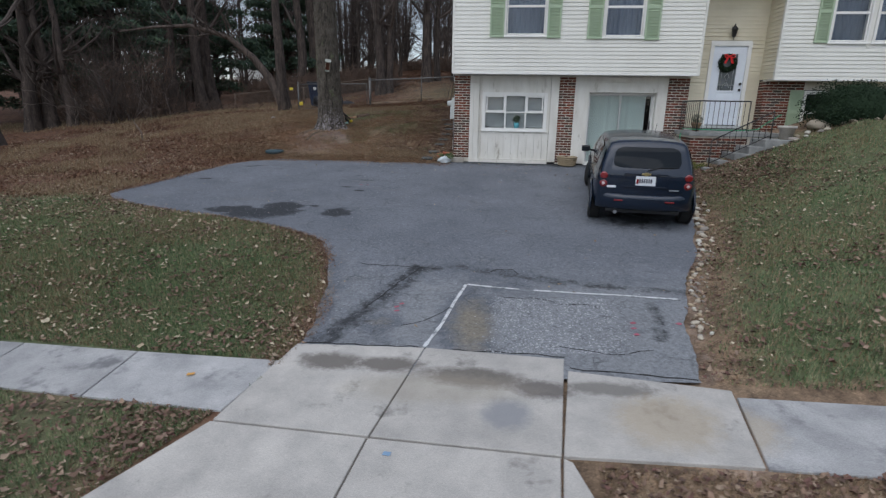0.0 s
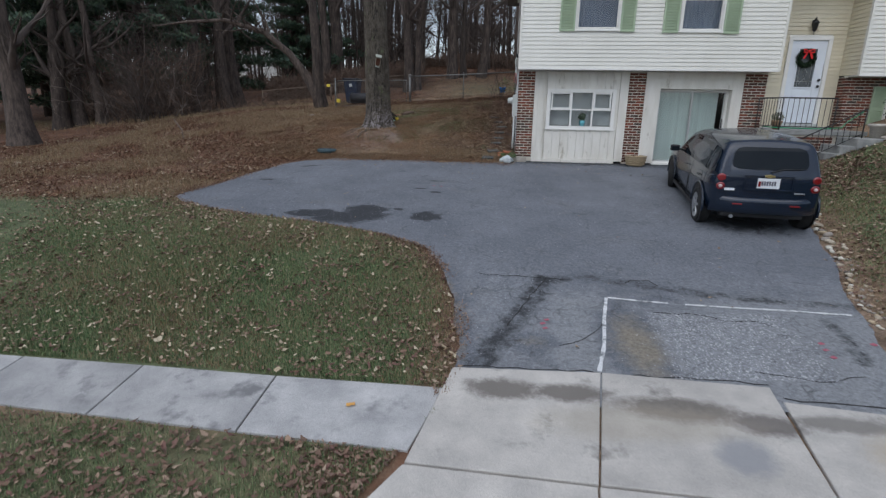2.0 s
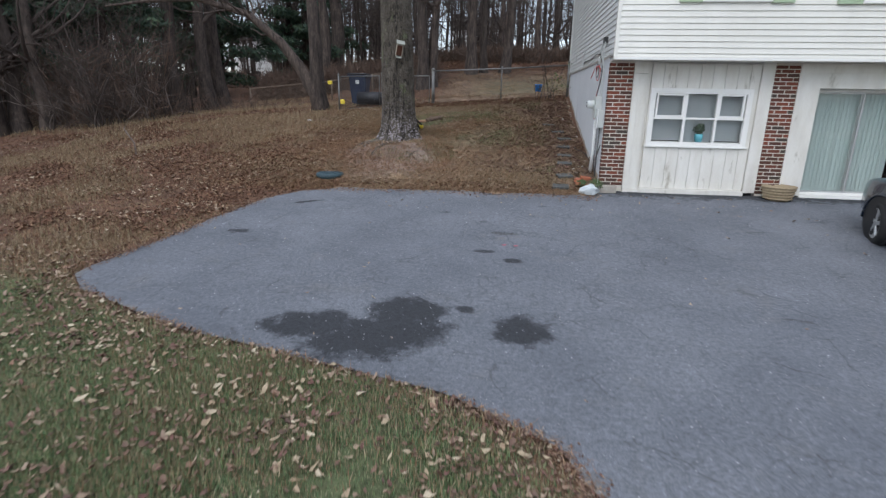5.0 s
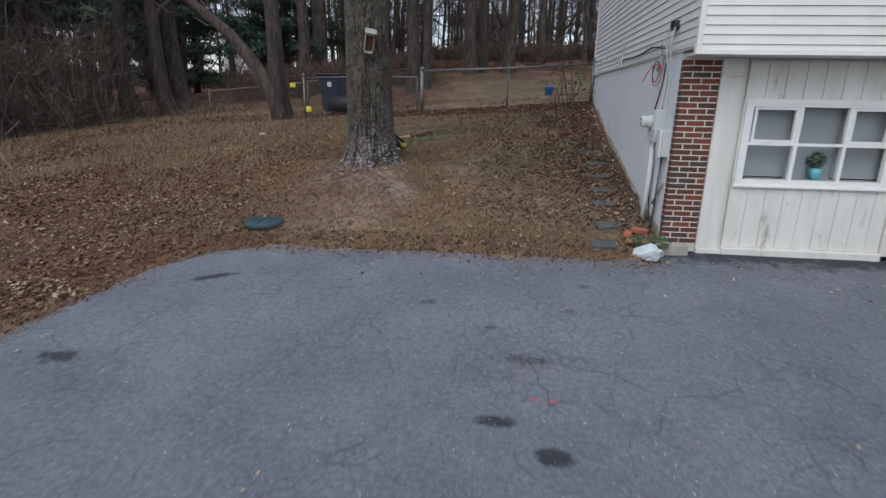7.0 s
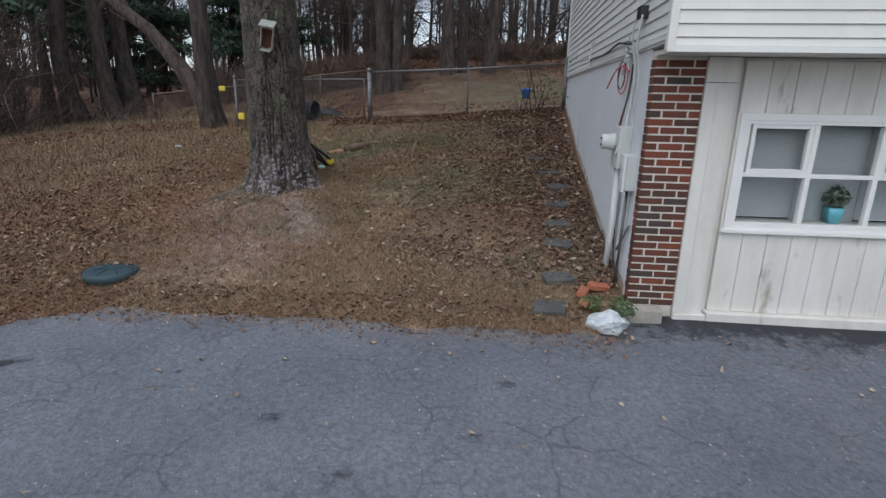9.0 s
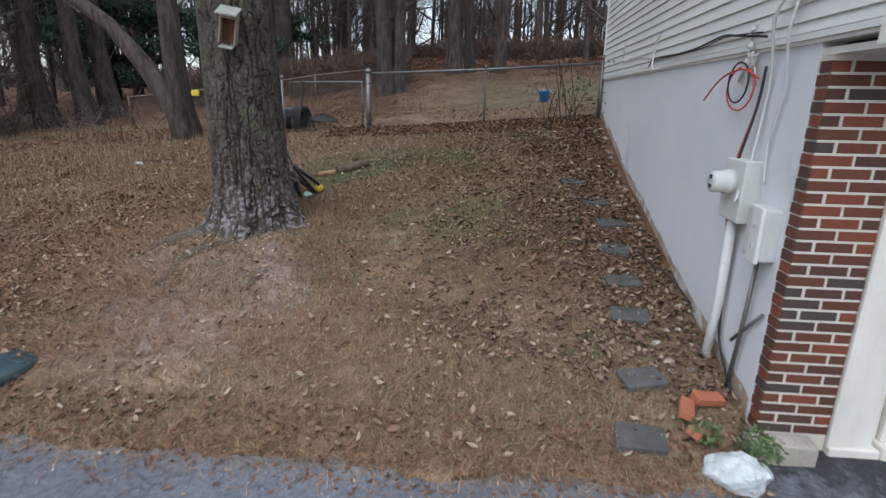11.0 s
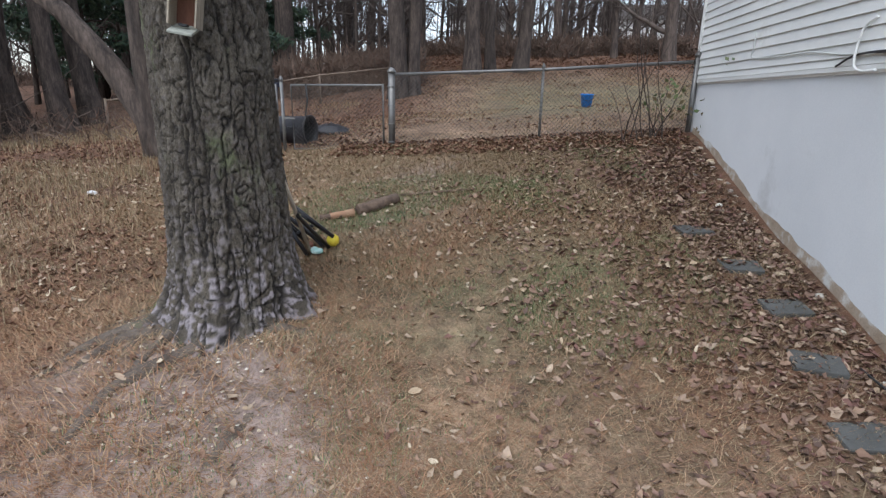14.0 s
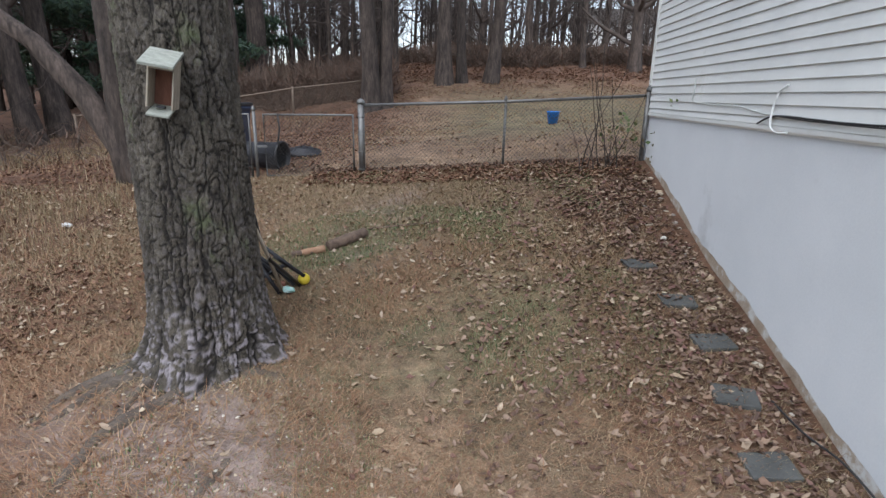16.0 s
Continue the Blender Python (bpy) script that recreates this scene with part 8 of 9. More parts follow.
def patchy(x, y, s, seed=0.0):
    return 0.5 + 0.25 * (np.sin(x * s + 1.3 * np.sin(y * s * 0.7 + seed)) + np.sin(y * s * 1.1 + 1.7 * np.sin(x * s * 0.6 + seed * 2)))


def off_paving(x, y):
    pave = on_drive(x, y) | ((y < 4.98) & (y > 2.2) & (x > -2.4 + 0.45 * (y - 3.7)) & (x < 0.75 + 0.05)) | ((y > 3.77 - 0.105 * (x + 2.29)) & (y < 4.67 - 0.085 * (x + 2.2)) & (x < -2.2)) | ((y > 3.3) & (y < 4.5) & (x > 0.5) & (y < 4.5 - 0.09 * (x - 0.7)))
    house_ = (x > X0 - 0.02) & (y > 14.3) & (y < 21.4) & (x < 13.6)
    return (~pave & ~house_).astype(float)


STEPS = np.array([(-1.99, 14.62), (-1.87, 15.11), (-1.80, 15.85), (-1.75, 16.38), (-1.72, 16.93), (-1.65, 17.5), (-1.75, 18.03)])


def off_stones(x, y):
    near = np.min(np.hypot((x[:, None] - STEPS[:, 0]) / 0.19, (y[:, None] - STEPS[:, 1]) / 0.15), axis=1)
    return np.where(near < 1, 0.4, 1.0)


def leaves(name, pts, size, material, lift, label, curl=0.25):
    n = len(pts)
    z = land(pts[:, 0], pts[:, 1]) + lift
    yaw = RG.uniform(0, 6.283, n)
    L = size * RG.uniform(0.55, 1.35, n)
    Wd = L * RG.uniform(0.35, 0.6, n)
    tx, ty = RG.normal(0, 0.25, n), RG.normal(0, 0.25, n)
    shape = np.array([(-1, 0, 0.3), (-0.5, 0.75, 0.9), (0.3, 1.05, 0.2), (1, 0.1, 0.9), (0.45, -0.7, 0.7), (-0.35, -1.0, 0.1), (0, 0, -0.2)])
    c, s = np.cos(yaw), np.sin(yaw)
    V = np.zeros((n, 7, 3))
    for i, (a, b, h) in enumerate(shape):
        u, v = a * L / 2 * RG.uniform(0.7, 1.2, n), b * Wd / 2 * RG.uniform(0.45, 1.3, n)
        w = h * L * curl * RG.uniform(0.3, 1.6, n) + tx * u + ty * v
        V[:, i] = np.stack([pts[:, 0] + u * c - v * s, pts[:, 1] + u * s + v * c, z + np.maximum(w, -0.004) + 0.006], -1)
    base = (np.arange(n) * 7)[:, None, None]
    tri = np.array([(6, 0, 1), (6, 1, 2), (6, 2, 3), (6, 3, 4), (6, 4, 5), (6, 5, 0)])[None]
    ob = soup(name, V.reshape(-1, 3), (base + tri).reshape(-1, 3), material)
    return tagged(ob, label, "leaves", kind="stuff")


def blades(name, pts, h, w, material, label, lean=0.6, flat=False):
    n = len(pts)
    z = land(pts[:, 0], pts[:, 1]) - 0.005
    yaw, hh = RG.uniform(0, 6.283, n), h * RG.uniform(0.5, 1.3, n)
    ln = RG.uniform(lean * 0.72, lean * 1.1, n) if flat else np.abs(RG.normal(0, lean, n))
    c, s = np.cos(yaw), np.sin(yaw)
    V = np.zeros((n, 3, 3))
    for i, (a, k) in enumerate(((-1, 0), (1, 0), (0, 1))):
        V[:, i] = np.stack([pts[:, 0] + a * w / 2 * -s + k * hh * np.sin(ln) * c, pts[:, 1] + a * w / 2 * c + k * hh * np.sin(ln) * s, z + k * hh * np.cos(ln) + 0.012 * k], -1)
    ob = soup(name, V.reshape(-1, 3), np.arange(n * 3).reshape(-1, 3), material)
    return tagged(ob, label, "grass", kind="stuff")


GRASS = palette("green_grass_blades", [(0.085, 0.150, 0.066), (0.135, 0.205, 0.092), (0.165, 0.225, 0.11), (0.29, 0.285, 0.16), (0.095, 0.172, 0.075), (0.036, 0.060, 0.028), (0.36, 0.33, 0.205), (0.19, 0.26, 0.11)], 0.8, 0.0, 40, fine=0.1)
STRAWG = palette("dry_grass_blades", [(0.24, 0.18, 0.11), (0.42, 0.34, 0.22), (0.13, 0.095, 0.06), (0.34, 0.25, 0.15), (0.17, 0.15, 0.08), (0.28, 0.17, 0.10)], 0.85, 0.0, 40, fine=0.1)
OAK = palette("fallen_leaves", [(0.26, 0.18, 0.12), (0.38, 0.30, 0.20), (0.18, 0.11, 0.075), (0.48, 0.41, 0.30), (0.22, 0.12, 0.08), (0.33, 0.26, 0.19)], 0.8, 0.0, 40, fine=0.2)
# russet leaves, with the shade under the crowns put into their colours
RUSSET = palette("russet_leaf_litter", [(0.12, 0.060, 0.038), (0.18, 0.094, 0.055), (0.085, 0.046, 0.032), (0.25, 0.155, 0.09), (0.145, 0.076, 0.049)], 0.85, 0.0, 40, fine=0.2)
DARKLEAF = palette("dark_wet_leaves", [(0.13, 0.082, 0.062), (0.19, 0.12, 0.085), (0.095, 0.062, 0.05), (0.25, 0.165, 0.115), (0.34, 0.26, 0.19), (0.15, 0.08, 0.065)], 0.8, 0.0, 40, fine=0.2)


def lawn_w(x, y):
    return off_paving(x, y) * np.clip(0.5 + 0.7 * patchy(x, y, 1.9), 0, 1) * np.clip((left_edge(np.clip(y, 4.9, 14)) - x - 0.02) / 0.55, 0.03, 1) * step(10.6, 9.0, y)


def right_w(x, y):
    d = x - right_edge(y)
    return off_paving(x, y) * np.clip(d / 0.7 - 0.1, 0, 1) * np.clip(0.35 + 0.9 * patchy(x, y, 1.5, 2.0), 0, 1)


pts = np.concatenate([scatter(190000, -9.5, -2.0, 4.6, 10.6, lawn_w), scatter(12000, -16, -9.5, 4.6, 10.4, lawn_w)])
blades("lawn_grass", pts, 0.045, 0.009, GRASS, "short green lawn grass beside the driveway")
blades("lawn_grass", scatter(150000, 1.9, 9.5, 3.9, 12.8, right_w), 0.045, 0.008, GRASS, "thin green grass on the bank beside the driveway")
blades("dry_grass", scatter(42000, -9, -1.0, 2.3, 4.3, lambda x, y: off_paving(x, y) * np.clip(1.1 * patchy(x, y, 2.4, 1) - 0.05, 0, 1)), 0.045, 0.006, GRASS, "sparse grass on the kerb strip")
blades("dry_grass", scatter(14000, 0.5, 6, 2.2, 3.6, lambda x, y: off_paving(x, y)), 0.045, 0.006, STRAWG, "dry grass on the kerb strip")
blades("dry_grass", scatter(62000, -9.5, 9, 4.4, 13, lambda x, y: off_paving(x, y) * np.clip(1.8 * patchy(x, y, 2.2, 4) - 0.5, 0.06, 1) * np.where(x > 0, 0.3, 1)), 0.045, 0.008, STRAWG, "dry straw-coloured grass in the lawns")


def yard_w(x, y):
    bare = np.exp(-((x + 5.8) / 1.2) ** 2 - ((y - 16.2) / 0.9) ** 2)
    return off_paving(x, y) * (1 - 0.8 * np.clip(bare, 0, 1)) * np.clip(0.25 + 0.8 * patchy(x, y, 1.7, 3), 0, 1)


blades("dry_grass", scatter(210000, -9.5, -1.25, 14.25, 21.3, yard_w), 0.085, 0.006, STRAWG, "flattened dry grass in the back yard", 1.3, True)
NEEDLES = palette("fallen_pine_needles", [(0.26, 0.13, 0.07), (0.36, 0.21, 0.12), (0.19, 0.09, 0.055), (0.42, 0.29, 0.18)], 0.8, 0.0, 40, fine=0.1)
blades("fallen_needles", scatter(60000, -9.5, -2.2, 14.1, 19.5, lambda x, y: off_paving(x, y) * np.clip(0.15 + 1.1 * patchy(x, y, 2.6, 8) - 0.2, 0.03, 1)), 0.14, 0.005, NEEDLES, "long russet pine needles strewn over the soil", 1.38, True)
blades("fallen_needles", scatter(9000, -7.6, -4.2, 15.0, 17.4, lambda x, y: off_paving(x, y) * np.clip(0.12 + spots_of(x, y, 1.9, 21, 0.5) + np.exp(-((x + 5.6) / 0.3) ** 2 - ((y - 16.38) / 0.16) ** 2), 0, 1)), 0.15, 0.006, NEEDLES, "bunches of russet needles round the foot of the pine", 1.3, True)
blades("yard_grass", scatter(34000, -6.2, -2.0, 15.3, 21.3, lambda x, y: off_paving(x, y) * (patchy(x, y, 2.1, 7) > 0.64) * (((x + 5.6) / 1.4) ** 2 + ((y - 16.0) / 1.2) ** 2 > 1)), 0.03, 0.005, GRASS, "patches of green grass in the back yard")
blades("dry_grass", scatter(40000, -16, -5, 9.4, 21.5, lambda x, y: off_paving(x, y) * np.clip(patchy(x, y, 1.2, 9), 0, 1)), 0.06, 0.008, STRAWG, "dry grass under the trees", 0.9)
blades("tall_dry_grass", scatter(26000, -26, -7.8, 20, 30, lambda x, y: np.clip(patchy(x, y, 0.8, 2), 0, 1)), 0.16, 0.012, STRAWG, "tall pale dry grass at the wood's edge", 0.5)
blades("far_grass", scatter(40000, -7, 4, 21.4, 36, lambda x, y: np.clip(patchy(x, y, 0.9, 6) * 0.8, 0, 1)), 0.05, 0.012, STRAWG, "dry grass on the far lawn", 0.9)

leaves("fallen_leaves", scatter(750, -10, -2.1, 4.6, 10.2, lambda x, y: off_paving(x, y) * (0.5 + 0.5 * (x < -3.5))), 0.07, OAK, 0.025, "scattered tan leaves on the lawn")
leaves("fallen_leaves", scatter(1500, 1.9, 9.5, 4.0, 12.5, right_w), 0.05, OAK, 0.02, "scattered tan leaves on the bank")
blades("moss_patch", scatter(9000, -6.5, -2.4, 15.6, 20.8, lambda x, y: np.clip(np.exp(-((x + 3.5) / 0.5) ** 2 - ((y - 19.4) / 0.5) ** 2) + 0.3 * np.exp(-((x + 4.4) / 0.6) ** 2 - ((y - 16.3) / 0.6) ** 2) + 0.7 * np.exp(-((x + 4.2) / 0.3) ** 2 - ((y - 17.6) / 0.3) ** 2) + 0.2 * np.exp(-((x + 5.4) / 0.5) ** 2 - ((y - 15.7) / 0.5) ** 2), 0, 1) * np.clip(2 * patchy(x, y, 5.1, 2) - 0.4, 0, 1)), 0.03, 0.007, GRASS, "small green patches of moss and grass in the yard")
leaves("fallen_leaves", scatter(900, -4.4, -1.4, 15.0, 20.9, lambda x, y: off_stones(x, y) * off_paving(x, y) * np.clip(0.1 + step(-4.2, -2.4, x), 0, 1) * np.clip(1.6 * patchy(x, y, 2.3, 5) - 0.3, 0.1, 1)), 0.075, DARKLEAF, 0.012, "larger brown leaves strewn towards the house")
leaves("leaf_fragments", scatter(2600, -10, -2.1, 4.6, 10.2, lambda x, y: off_paving(x, y) * np.clip(1.6 * patchy(x, y, 3.2, 6) - 0.35, 0.03, 1) * (0.35 + 0.65 * step(-5.5, -3, x))), 0.05, DARKLEAF, 0.02, "small brown leaf fragments in the lawn")
leaves("fallen_leaves", scatter(1500, -9, -2.1, 4.55, 10, lambda x, y: off_paving(x, y) * np.clip(1.2 - (left_edge(np.clip(y, 4.9, 14)) - x) / 0.9, 0.05, 1)), 0.045, DARKLEAF, 0.012, "brown leaves gathered along the lawn's edge")
leaves("fallen_leaves", scatter(1900, -9, -1.5, 2.3, 4.1, lambda x, y: off_paving(x, y) * np.clip(0.15 + step(-3.6, -2.4, x), 0, 1) * patchy(x, y, 3.1)), 0.045, DARKLEAF, 0.015, "brown leaves on the kerb strip")
leaves("fallen_leaves", scatter(2200, 0.5, 5, 2.3, 3.6, lambda x, y: off_paving(x, y)), 0.055, DARKLEAF, 0.015, "brown leaves on the kerb strip")
leaves("fallen_leaves", scatter(3200, 1.9, 9.5, 4.0, 13.3, lambda x, y: off_paving(x, y) * np.clip(1.2 - (x - right_edge(y)) / 0.9, 0.12, 1)), 0.045, DARKLEAF, 0.015, "brown leaves on the bank beside the driveway")
leaves("fallen_leaves", scatter(3600, 3.7, 7.4, 9.6, 13.1, lambda x, y: off_paving(x, y) * np.exp(-((x - 5.0) / 1.0) ** 2 - ((y - 12.2) / 1.1) ** 2)), 0.065, DARKLEAF, 0.02, "drift of brown leaves below the steps")
leaves("leaf_litter", scatter(30000, -20, -4.0, 9.4, 21.5, lambda x, y: off_paving(x, y) * np.clip(0.12 + 0.9 * step(-5.5, -9.5, x) * (0.25 + 0.75 * patchy(x, y, 0.9, 1)), 0, 1)), 0.05, RUSSET, 0.008, "russet leaf litter under the trees")
leaves("leaf_litter", scatter(2700, -3.6, -1.2, 14.9, 21.2, lambda x, y: off_stones(x, y) * off_paving(x, y) * np.clip(0.03 + 0.97 * step(-2.8, -1.6, x) * np.clip(1.7 * patchy(x, y, 2.9) - 0.35, 0.12, 1), 0, 1)), 0.062, DARKLEAF, 0.012, "dark wet leaves drifted along the foundation wall")
leaves("fallen_leaves", scatter(1300, -9, -1.3, 14.4, 21.2, lambda x, y: off_paving(x, y) * np.clip(0.15 + 0.6 * patchy(x, y, 1.3, 5) - 0.5 * np.exp(-((x + 5.5) / 1.6) ** 2 - ((y - 16.4) / 1.2) ** 2), 0.02, 1)), 0.065, OAK, 0.02, "scattered tan leaves in the back yard")
leaves("leaf_litter", scatter(2600, -6, -1.2, 20.7, 21.5, lambda x, y: off_paving(x, y)), 0.07, RUSSET, 0.02, "leaves drifted against the fence")
leaves("leaf_litter", scatter(36000, -14, 6, 21.4, 40, lambda x, y: np.clip(0.10 + 0.9 * step(-4, -7, x) + 0.6 * step(30, 37, y), 0, 1)), 0.075, RUSSET, 0.008, "leaves strewn over the far lawn")
leaves("fallen_leaves", scatter(120, -7.5, 3.5, 4.9, 14.4, lambda x, y: on_drive(x, y) * np.clip(0.1 + 0.9 * step(12.5, 14.2, y), 0, 1)), 0.05, OAK, 0.028, "a few leaves blown over the asphalt")
leaves("pine_straw", scatter(900, -7.0, -1.4, 14.2, 14.7, lambda x, y: step(14.2, 14.4, y)), 0.05, RUSSET, 0.012, "needles and leaves along the end of the asphalt")


def near_edge(x, y):
    d = np.abs(x - left_edge(np.clip(y, 4.9, 14.2)))
    return np.where((y > 4.9) & (y < 14.2), np.exp(-(d / 0.10) ** 2), 0) * np.clip(patchy(x, y, 4.0, 3) * 1.5 - 0.2, 0.05, 1)


def near_end(x, y):
    return np.exp(-((y - 14.28) / (0.12 + 0.10 * patchy(x, y, 2.6, 4))) ** 2) * (x < -1.35)


leaves("edge_litter", scatter(2600, -8.2, -1.5, 4.9, 14.2, near_edge), 0.03, DARKLEAF, 0.022, "crumbled brown litter over the asphalt's edge")
blades("edge_needles", scatter(3600, -8.2, -1.35, 4.9, 14.7, lambda x, y: np.clip(near_edge(x, y) + near_end(x, y), 0, 1)), 0.09, 0.005, NEEDLES, "brown needles straying over the asphalt's edge", 1.4, True).location.z = 0.026
leaves("edge_litter", scatter(700, -7.4, -1.35, 13.8, 14.7, near_end), 0.04, RUSSET, 0.022, "leaf litter drifted over the end of the asphalt")
# leaves lie in clusters
PALELEAF = palette("pale_curled_leaves", [(0.30, 0.235, 0.155), (0.40, 0.33, 0.225), (0.25, 0.175, 0.11), (0.47, 0.40, 0.29)], 0.75, 0.0, 40, fine=0.2)
leaves("fallen_leaves", scatter(2700, -10.5, -2.05, 4.5, 10.4, lambda x, y: off_paving(x, y) * (0.08 + spots_of(x, y, 2.2, 1, 0.56))), 0.062, DARKLEAF, 0.03, "clusters of dull brown leaves caught in the lawn")
leaves("fallen_leaves", scatter(800, -10.5, -2.05, 4.5, 10.4, lambda x, y: off_paving(x, y) * (0.2 + spots_of(x, y, 1.1, 2, 0.55))), 0.068, PALELEAF, 0.034, "pale curled leaves scattered over the lawn")
blades("dry_grass", scatter(20000, -9.9, -2.05, 4.5, 10.8, lambda x, y: off_paving(x, y) * spots_of(x, y, 0.9, 3, 0.52)), 0.07, 0.009, STRAWG, "mats of straw-coloured grass in the lawn", 1.0)
leaves("fallen_leaves", scatter(3000, 1.9, 10, 3.9, 13.2, lambda x, y: off_paving(x, y) * (0.06 + spots_of(x, y, 1.6, 4, 0.55))), 0.07, DARKLEAF, 0.03, "clusters of brown leaves caught in the bank's grass")
leaves("fallen_leaves", scatter(900, 1.9, 10, 3.9, 13.2, lambda x, y: off_paving(x, y) * (0.15 + spots_of(x, y, 1.0, 5, 0.55))), 0.06, PALELEAF, 0.034, "pale curled leaves scattered over the bank")
blades("dry_grass", scatter(22000, 2.0, 9.9, 3.9, 13.2, lambda x, y: off_paving(x, y) * spots_of(x, y, 0.8, 6, 0.52) * step(0.2, 0.8, x - right_edge(y))), 0.07, 0.009, STRAWG, "mats of straw-coloured grass on the bank", 1.0)
leaves("fallen_leaves", scatter(2600, -9.9, 6.0, 2.1, 4.0, lambda x, y: off_paving(x, y) * (0.1 + spots_of(x, y, 1.8, 7, 0.52))), 0.065, DARKLEAF, 0.028, "clusters of brown leaves on the kerb strip")
leaves("leaf_litter", scatter(34000, -17, -3.5, 9.6, 21.3, lambda x, y: off_paving(x, y) * step(-5.8, -8.5, x) * (0.05 + spots_of(x, y, 0.8, 8, 0.5))), 0.062, RUSSET, 0.022, "drifts of russet leaves under the trees")
leaves("fallen_leaves", scatter(5000, -17, -3.5, 9.6, 21.3, lambda x, y: off_paving(x, y) * (0.06 + step(-6.0, -8.0, x)) * (0.12 + spots_of(x, y, 1.3, 9, 0.56))), 0.065, OAK, 0.028, "tan leaves scattered under the trees")
blades("dry_grass", scatter(46000, -15, -4.0, 9.6, 21.3, lambda x, y: off_paving(x, y) * step(-6.8, -9.0, x) * spots_of(x, y, 0.55, 10, 0.54, 0.08)), 0.13, 0.009, STRAWG, "tufts of pale dry grass between the leaves", 0.9)
leaves("fallen_leaves", scatter(1500, -9.9, -1.3, 14.5, 21.2, lambda x, y: off_stones(x, y) * off_paving(x, y) * (0.1 + spots_of(x, y, 1.7, 11, 0.58))), 0.05, OAK, 0.024, "tan leaves and scraps strewn over the yard")
leaves("leaf_litter", scatter(2500, -4.6, -1.2, 15.2, 21.2, lambda x, y: off_stones(x, y) * off_paving(x, y) * step(-4.4, -2.6, x) * (0.08 + spots_of(x, y, 1.5, 12, 0.47))), 0.064, DARKLEAF, 0.02, "drifts of dark curled leaves towards the house")
leaves("leaf_litter", scatter(5000, -13.9, 5, 34, 40.5, lambda x, y: step(34, 36.5, y) + 0 * x), 0.13, RUSSET, 0.03, "band of pinkish-brown leaves below the hedgerow")
MARK = surf("orange_marking_paint", (0.55, 0.27, 0.06), (0.65, 0.36, 0.12), 9, 0.8, 0.1, 80, fine=0.3)

GRAVEL = palette("pale_gravel", [(0.26, 0.27, 0.29), (0.36, 0.37, 0.39), (0.20, 0.21, 0.23), (0.56, 0.57, 0.58), (0.30, 0.31, 0.34)], 0.85, 0.0, 60, fine=0.2)


def grit(name, pts, size, material, lift, label):
    """Small tilted four-sided stones."""
    n = len(pts)
    z = land(pts[:, 0], pts[:, 1]) + lift
    s = size * RG.uniform(0.4, 1.4, n)
    base = np.array([(1, 0, 0), (0, 1, 0), (-1, 0, 0), (0, -1, 0), (0, 0, 1)], float)
    V = np.zeros((n, 5, 3))
    a = RG.uniform(0, 6.283, n)
    for i, (u, v, w) in enumerate(base):
        k = RG.uniform(0.7, 1.3, n) * s
        V[:, i] = np.stack([pts[:, 0] + (u * np.cos(a) - v * np.sin(a)) * k + w * s * RG.uniform(-0.3, 0.3, n), pts[:, 1] + (u * np.sin(a) + v * np.cos(a)) * k, z + w * k * 0.7], -1)
    tri = np.array([(0, 1, 4), (1, 2, 4), (2, 3, 4), (3, 0, 4)])[None] + (np.arange(n) * 5)[:, None, None]
    ob = soup(name, V.reshape(-1, 3), tri.reshape(-1, 3), material)
    return tagged(ob, label, "gravel", kind="stuff")


grit("gravel_patch", scatter(4600, -0.15, 1.5, 4.85, 6.15, lambda x, y: np.clip(0.3 + 0.7 * patchy(x, y, 5), 0, 1) * step(-0.15, 0.25, x) * step(1.5, 1.2, x) * step(6.15, 6.0, y)), 0.009, GRAVEL, 0.024, "pale grey gravel showing in the worn asphalt")
grit("asphalt_grit", scatter(5000, -7.5, 3.6, 4.9, 14.2, lambda x, y: on_drive(x, y).astype(float)), 0.006, GRAVEL, 0.024, "loose grit on the asphalt")
BEIGE = palette("beige_pebbles", [(0.42, 0.35, 0.25), (0.52, 0.45, 0.35), (0.33, 0.27, 0.2), (0.56, 0.52, 0.44)], 0.85, 0.0, 60, fine=0.2)
grit("soil_pebbles", scatter(1100, -7.2, -2.5, 14.6, 20, lambda x, y: np.clip(0.1 + np.exp(-((x + 5.2) / 1.0) ** 2 - ((y - 16.6) / 0.9) ** 2), 0, 1)), 0.010, BEIGE, 0.004, "small beige pebbles in the bare soil round the pine")

# ---- paint marks and cracks on the asphalt ----
LINE = surf("worn_white_paint", (0.50, 0.51, 0.52), (0.66, 0.67, 0.68), 9, 0.8, 0.2, 80, fine=0.4, stain=(0.2, 0.21, 0.22), stain_scale=11, stain_cut=0.50)
PINK = surf("pink_marking_paint", (0.30, 0.085, 0.115), (0.40, 0.12, 0.16), 9, 0.8, 0.1, 80, fine=0.3, stain=(0.15, 0.14, 0.15), stain_scale=22, stain_cut=0.55)
TAR = surf("open_crack", (0.02, 0.02, 0.021), (0.035, 0.035, 0.036), 9, 0.9, 0.2, 80)


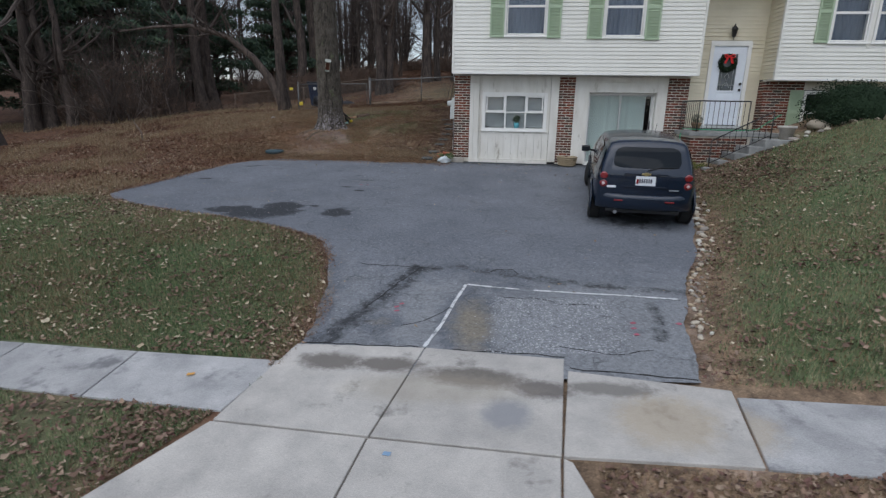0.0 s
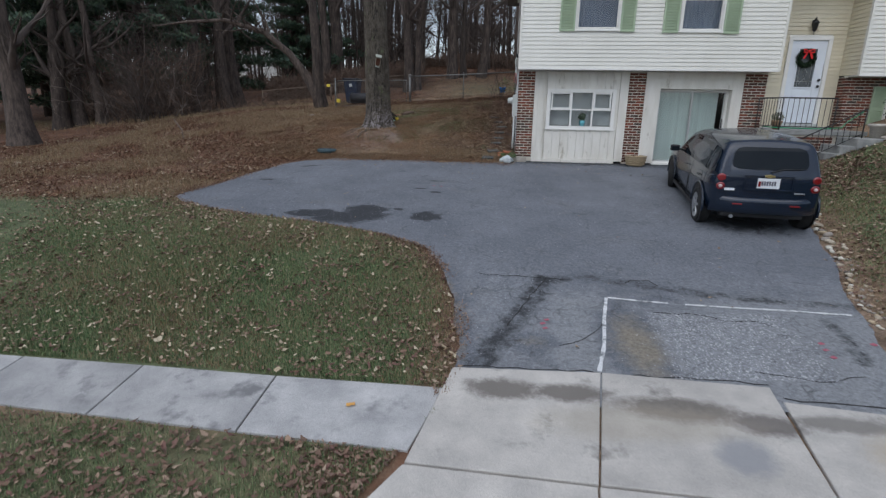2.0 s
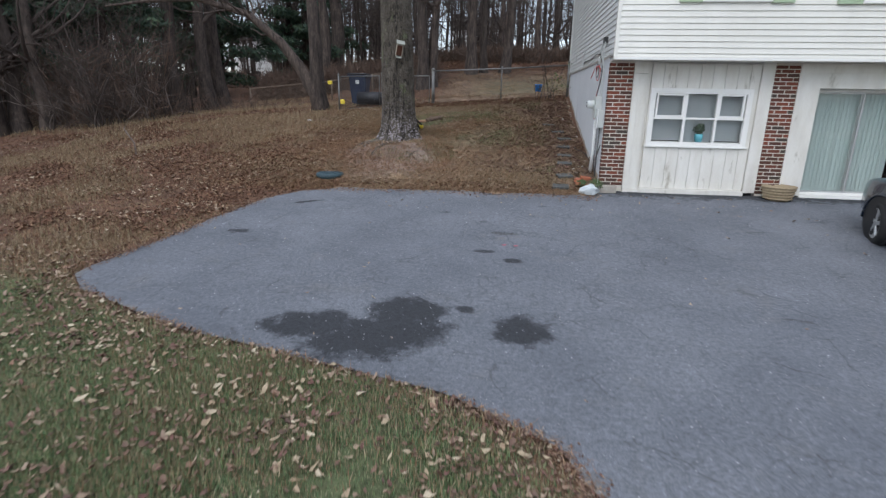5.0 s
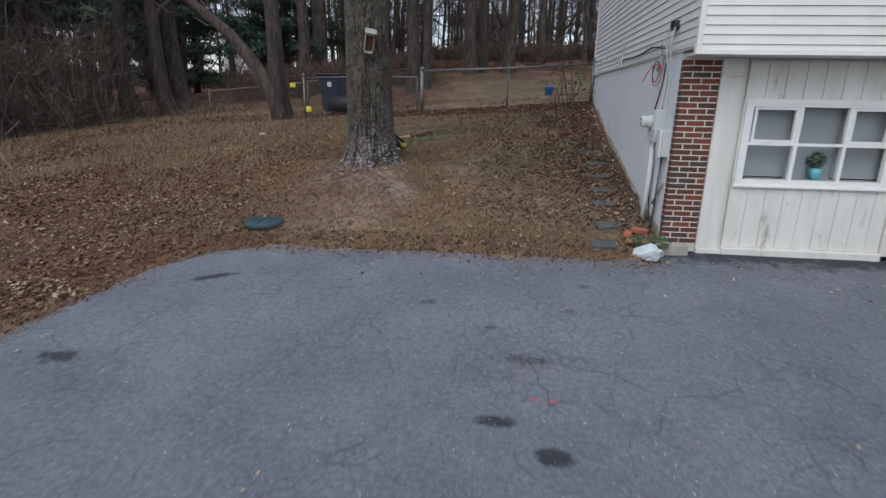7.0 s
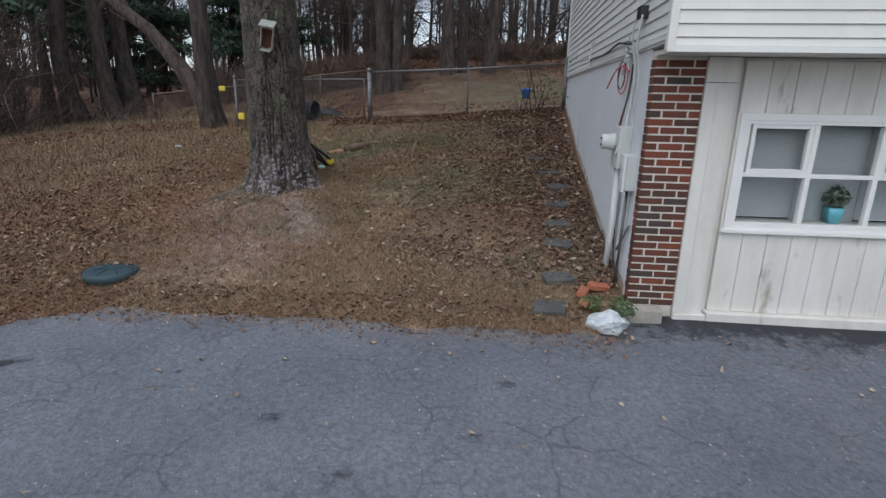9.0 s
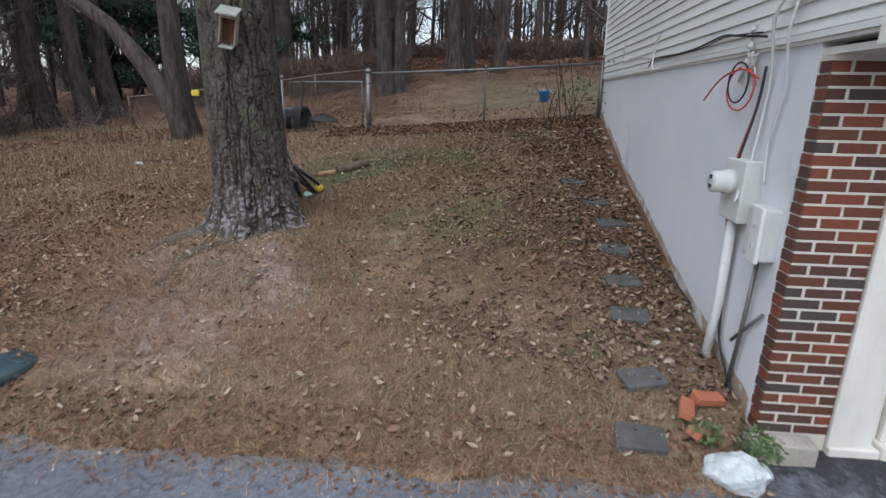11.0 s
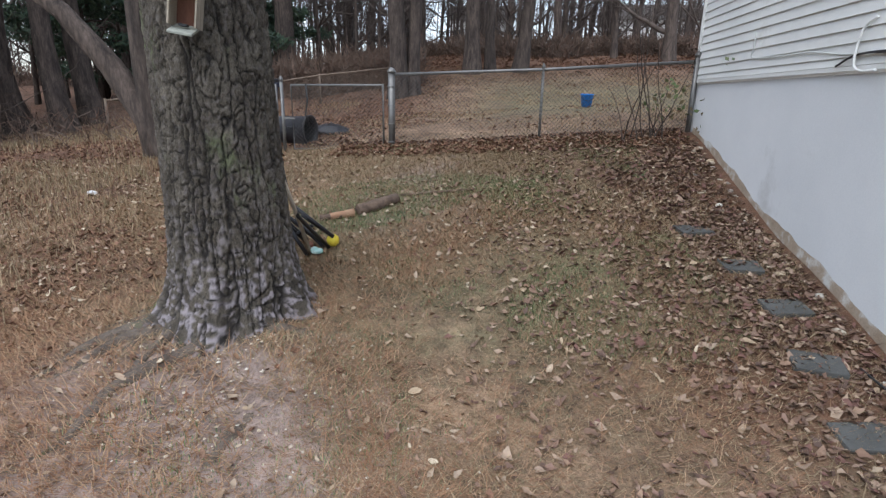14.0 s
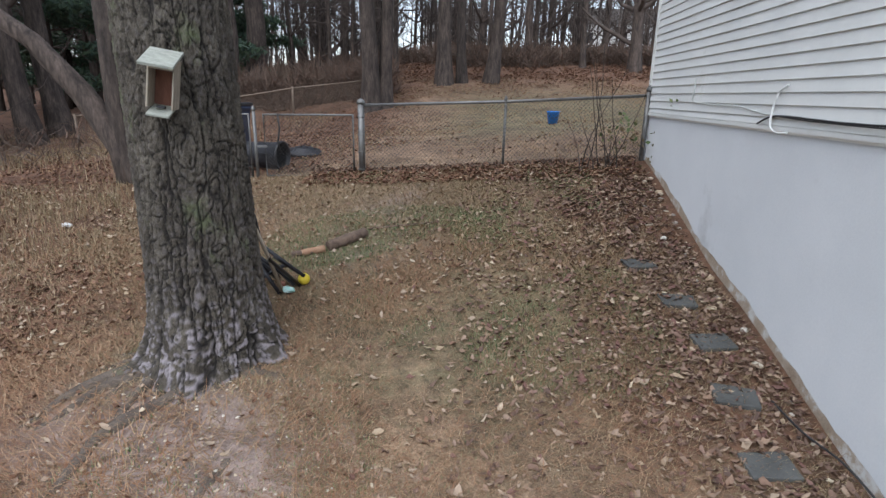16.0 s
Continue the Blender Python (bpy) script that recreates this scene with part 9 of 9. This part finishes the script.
def ribbon(pts, w, z, wob=0.3, seed=0):
    """A flat strip with thickness along plan points, lying on the asphalt."""
    bm = bmesh.new()
    fine = []
    for (a, b), (c, d) in zip(pts, pts[1:]):
        n = max(2, int(math.hypot(c - a, d - b) / 0.04))
        fine += [(a + (c - a) * k / n, b + (d - b) * k / n) for k in range(n)]
    fine.append(pts[-1])
    rows = []
    for i, (x, y) in enumerate(fine):
        a, b = fine[max(i - 1, 0)], fine[min(i + 1, len(fine) - 1)]
        dx, dy = b[0] - a[0], b[1] - a[1]
        ln = math.hypot(dx, dy) or 1
        ww = w / 2 * (1 + wob * noise.noise((i * 0.37, seed, 0)) * 2)
        ux, uy = -dy / ln * ww, dx / ln * ww
        zz = land1(x, y) + 0.016 + 0.01 * noise.noise((x * 0.7, y * 0.7, 5)) + z
        rows.append([bm.verts.new((x + ux, y + uy, zz - 0.004)), bm.verts.new((x + ux * 0.96, y + uy * 0.96, zz)), bm.verts.new((x - ux * 0.96, y - uy * 0.96, zz)), bm.verts.new((x - ux, y - uy, zz - 0.004))])
    for r0, r1 in zip(rows, rows[1:]):
        for k in range(3):
            bm.faces.new((r0[k], r0[k + 1], r1[k + 1], r1[k]))
    bmesh.ops.recalc_face_normals(bm, faces=bm.faces[:])
    return bm


for i, p in enumerate(([(-0.69, 4.94), (-0.56, 5.42), (-0.47, 5.95), (-0.36, 6.46)], [(-0.34, 6.47), (-0.05, 6.42), (0.32, 6.36)], [(0.50, 6.33), (1.0, 6.27), (1.55, 6.23), (2.22, 6.15)])):
    whole("painted_line", ribbon(p, 0.038, 0.008, 0.22, i), LINE, "worn white paint line on the asphalt", "paint line", "white lines on the driveway")
CHALK = surf("blue_marking_paint", (0.16, 0.27, 0.42), (0.26, 0.37, 0.50), 9, 0.8, 0.1, 80, fine=0.3)
whole("paint_mark", ribbon([(-0.77, 3.33), (-0.71, 3.32)], 0.04, 0.022, 0.4, 78), CHALK, "faint blue spray mark on the concrete apron", "paint mark")
whole("paint_mark", ribbon([(-2.92, 4.31), (-2.85, 4.33)], 0.05, 0.022, 0.4, 77), MARK, "orange spray mark on the concrete pavement", "paint mark")
for i, (x, y) in enumerate(((-1.13, 5.72), (-1.15, 5.82), (-1.10, 5.9), (1.5, 5.38), (1.52, 5.5), (1.5, 5.25), (2.0, 5.5), (-3.05, 11.47), (-2.9, 11.46))):
    whole("paint_mark", ribbon([(x - 0.025, y - 0.01), (x + 0.025, y + 0.012)], 0.035, 0.008, 0.5, 20 + i), PINK, "faded pink spray mark on the asphalt", "paint mark", "pink marks on the driveway")


def crack(pts, w, seed):
    rc = random.Random(seed)
    fine = []
    for (a, b), (c, d) in zip(pts, pts[1:]):
        n = max(2, int(math.hypot(c - a, d - b) / 0.12))
        fine += [(a + (c - a) * k / n + rc.uniform(-0.025, 0.025), b + (d - b) * k / n + rc.uniform(-0.025, 0.025)) for k in range(n)]
    fine.append(pts[-1])
    whole("asphalt_crack", ribbon(fine, w, 0.006, 0.5, seed), TAR, "dark open crack in the asphalt", "crack", "cracks in the driveway")


CR = [([(-1.55, 5.75), (-1.15, 6.7), (-1.02, 6.93), (-0.82, 6.9)], 0.018), ([(-1.02, 6.95), (-1.3, 6.96), (-1.9, 7.0)], 0.009), ([(-0.1, 6.82), (0.02, 6.96), (0.25, 6.97), (0.33, 6.82)], 0.018), ([(0.1, 6.12), (0.6, 6.08), (0.75, 5.95), (1.15, 5.92), (1.22, 5.84)], 0.02),
      ([(-1.0, 5.4), (-0.75, 5.5), (-0.5, 5.85)], 0.010), ([(-2.0, 4.98), (-1.2, 4.96), (-0.7, 4.93), (0.72, 4.78)], 0.016), ([(0.73, 4.57), (1.3, 4.5), (1.85, 4.44)], 0.02), ([(0.7, 5.0), (1.2, 4.85), (1.6, 4.95)], 0.010)]
for i, (p, w) in enumerate(CR):
    crack(p, w * 0.7, i)
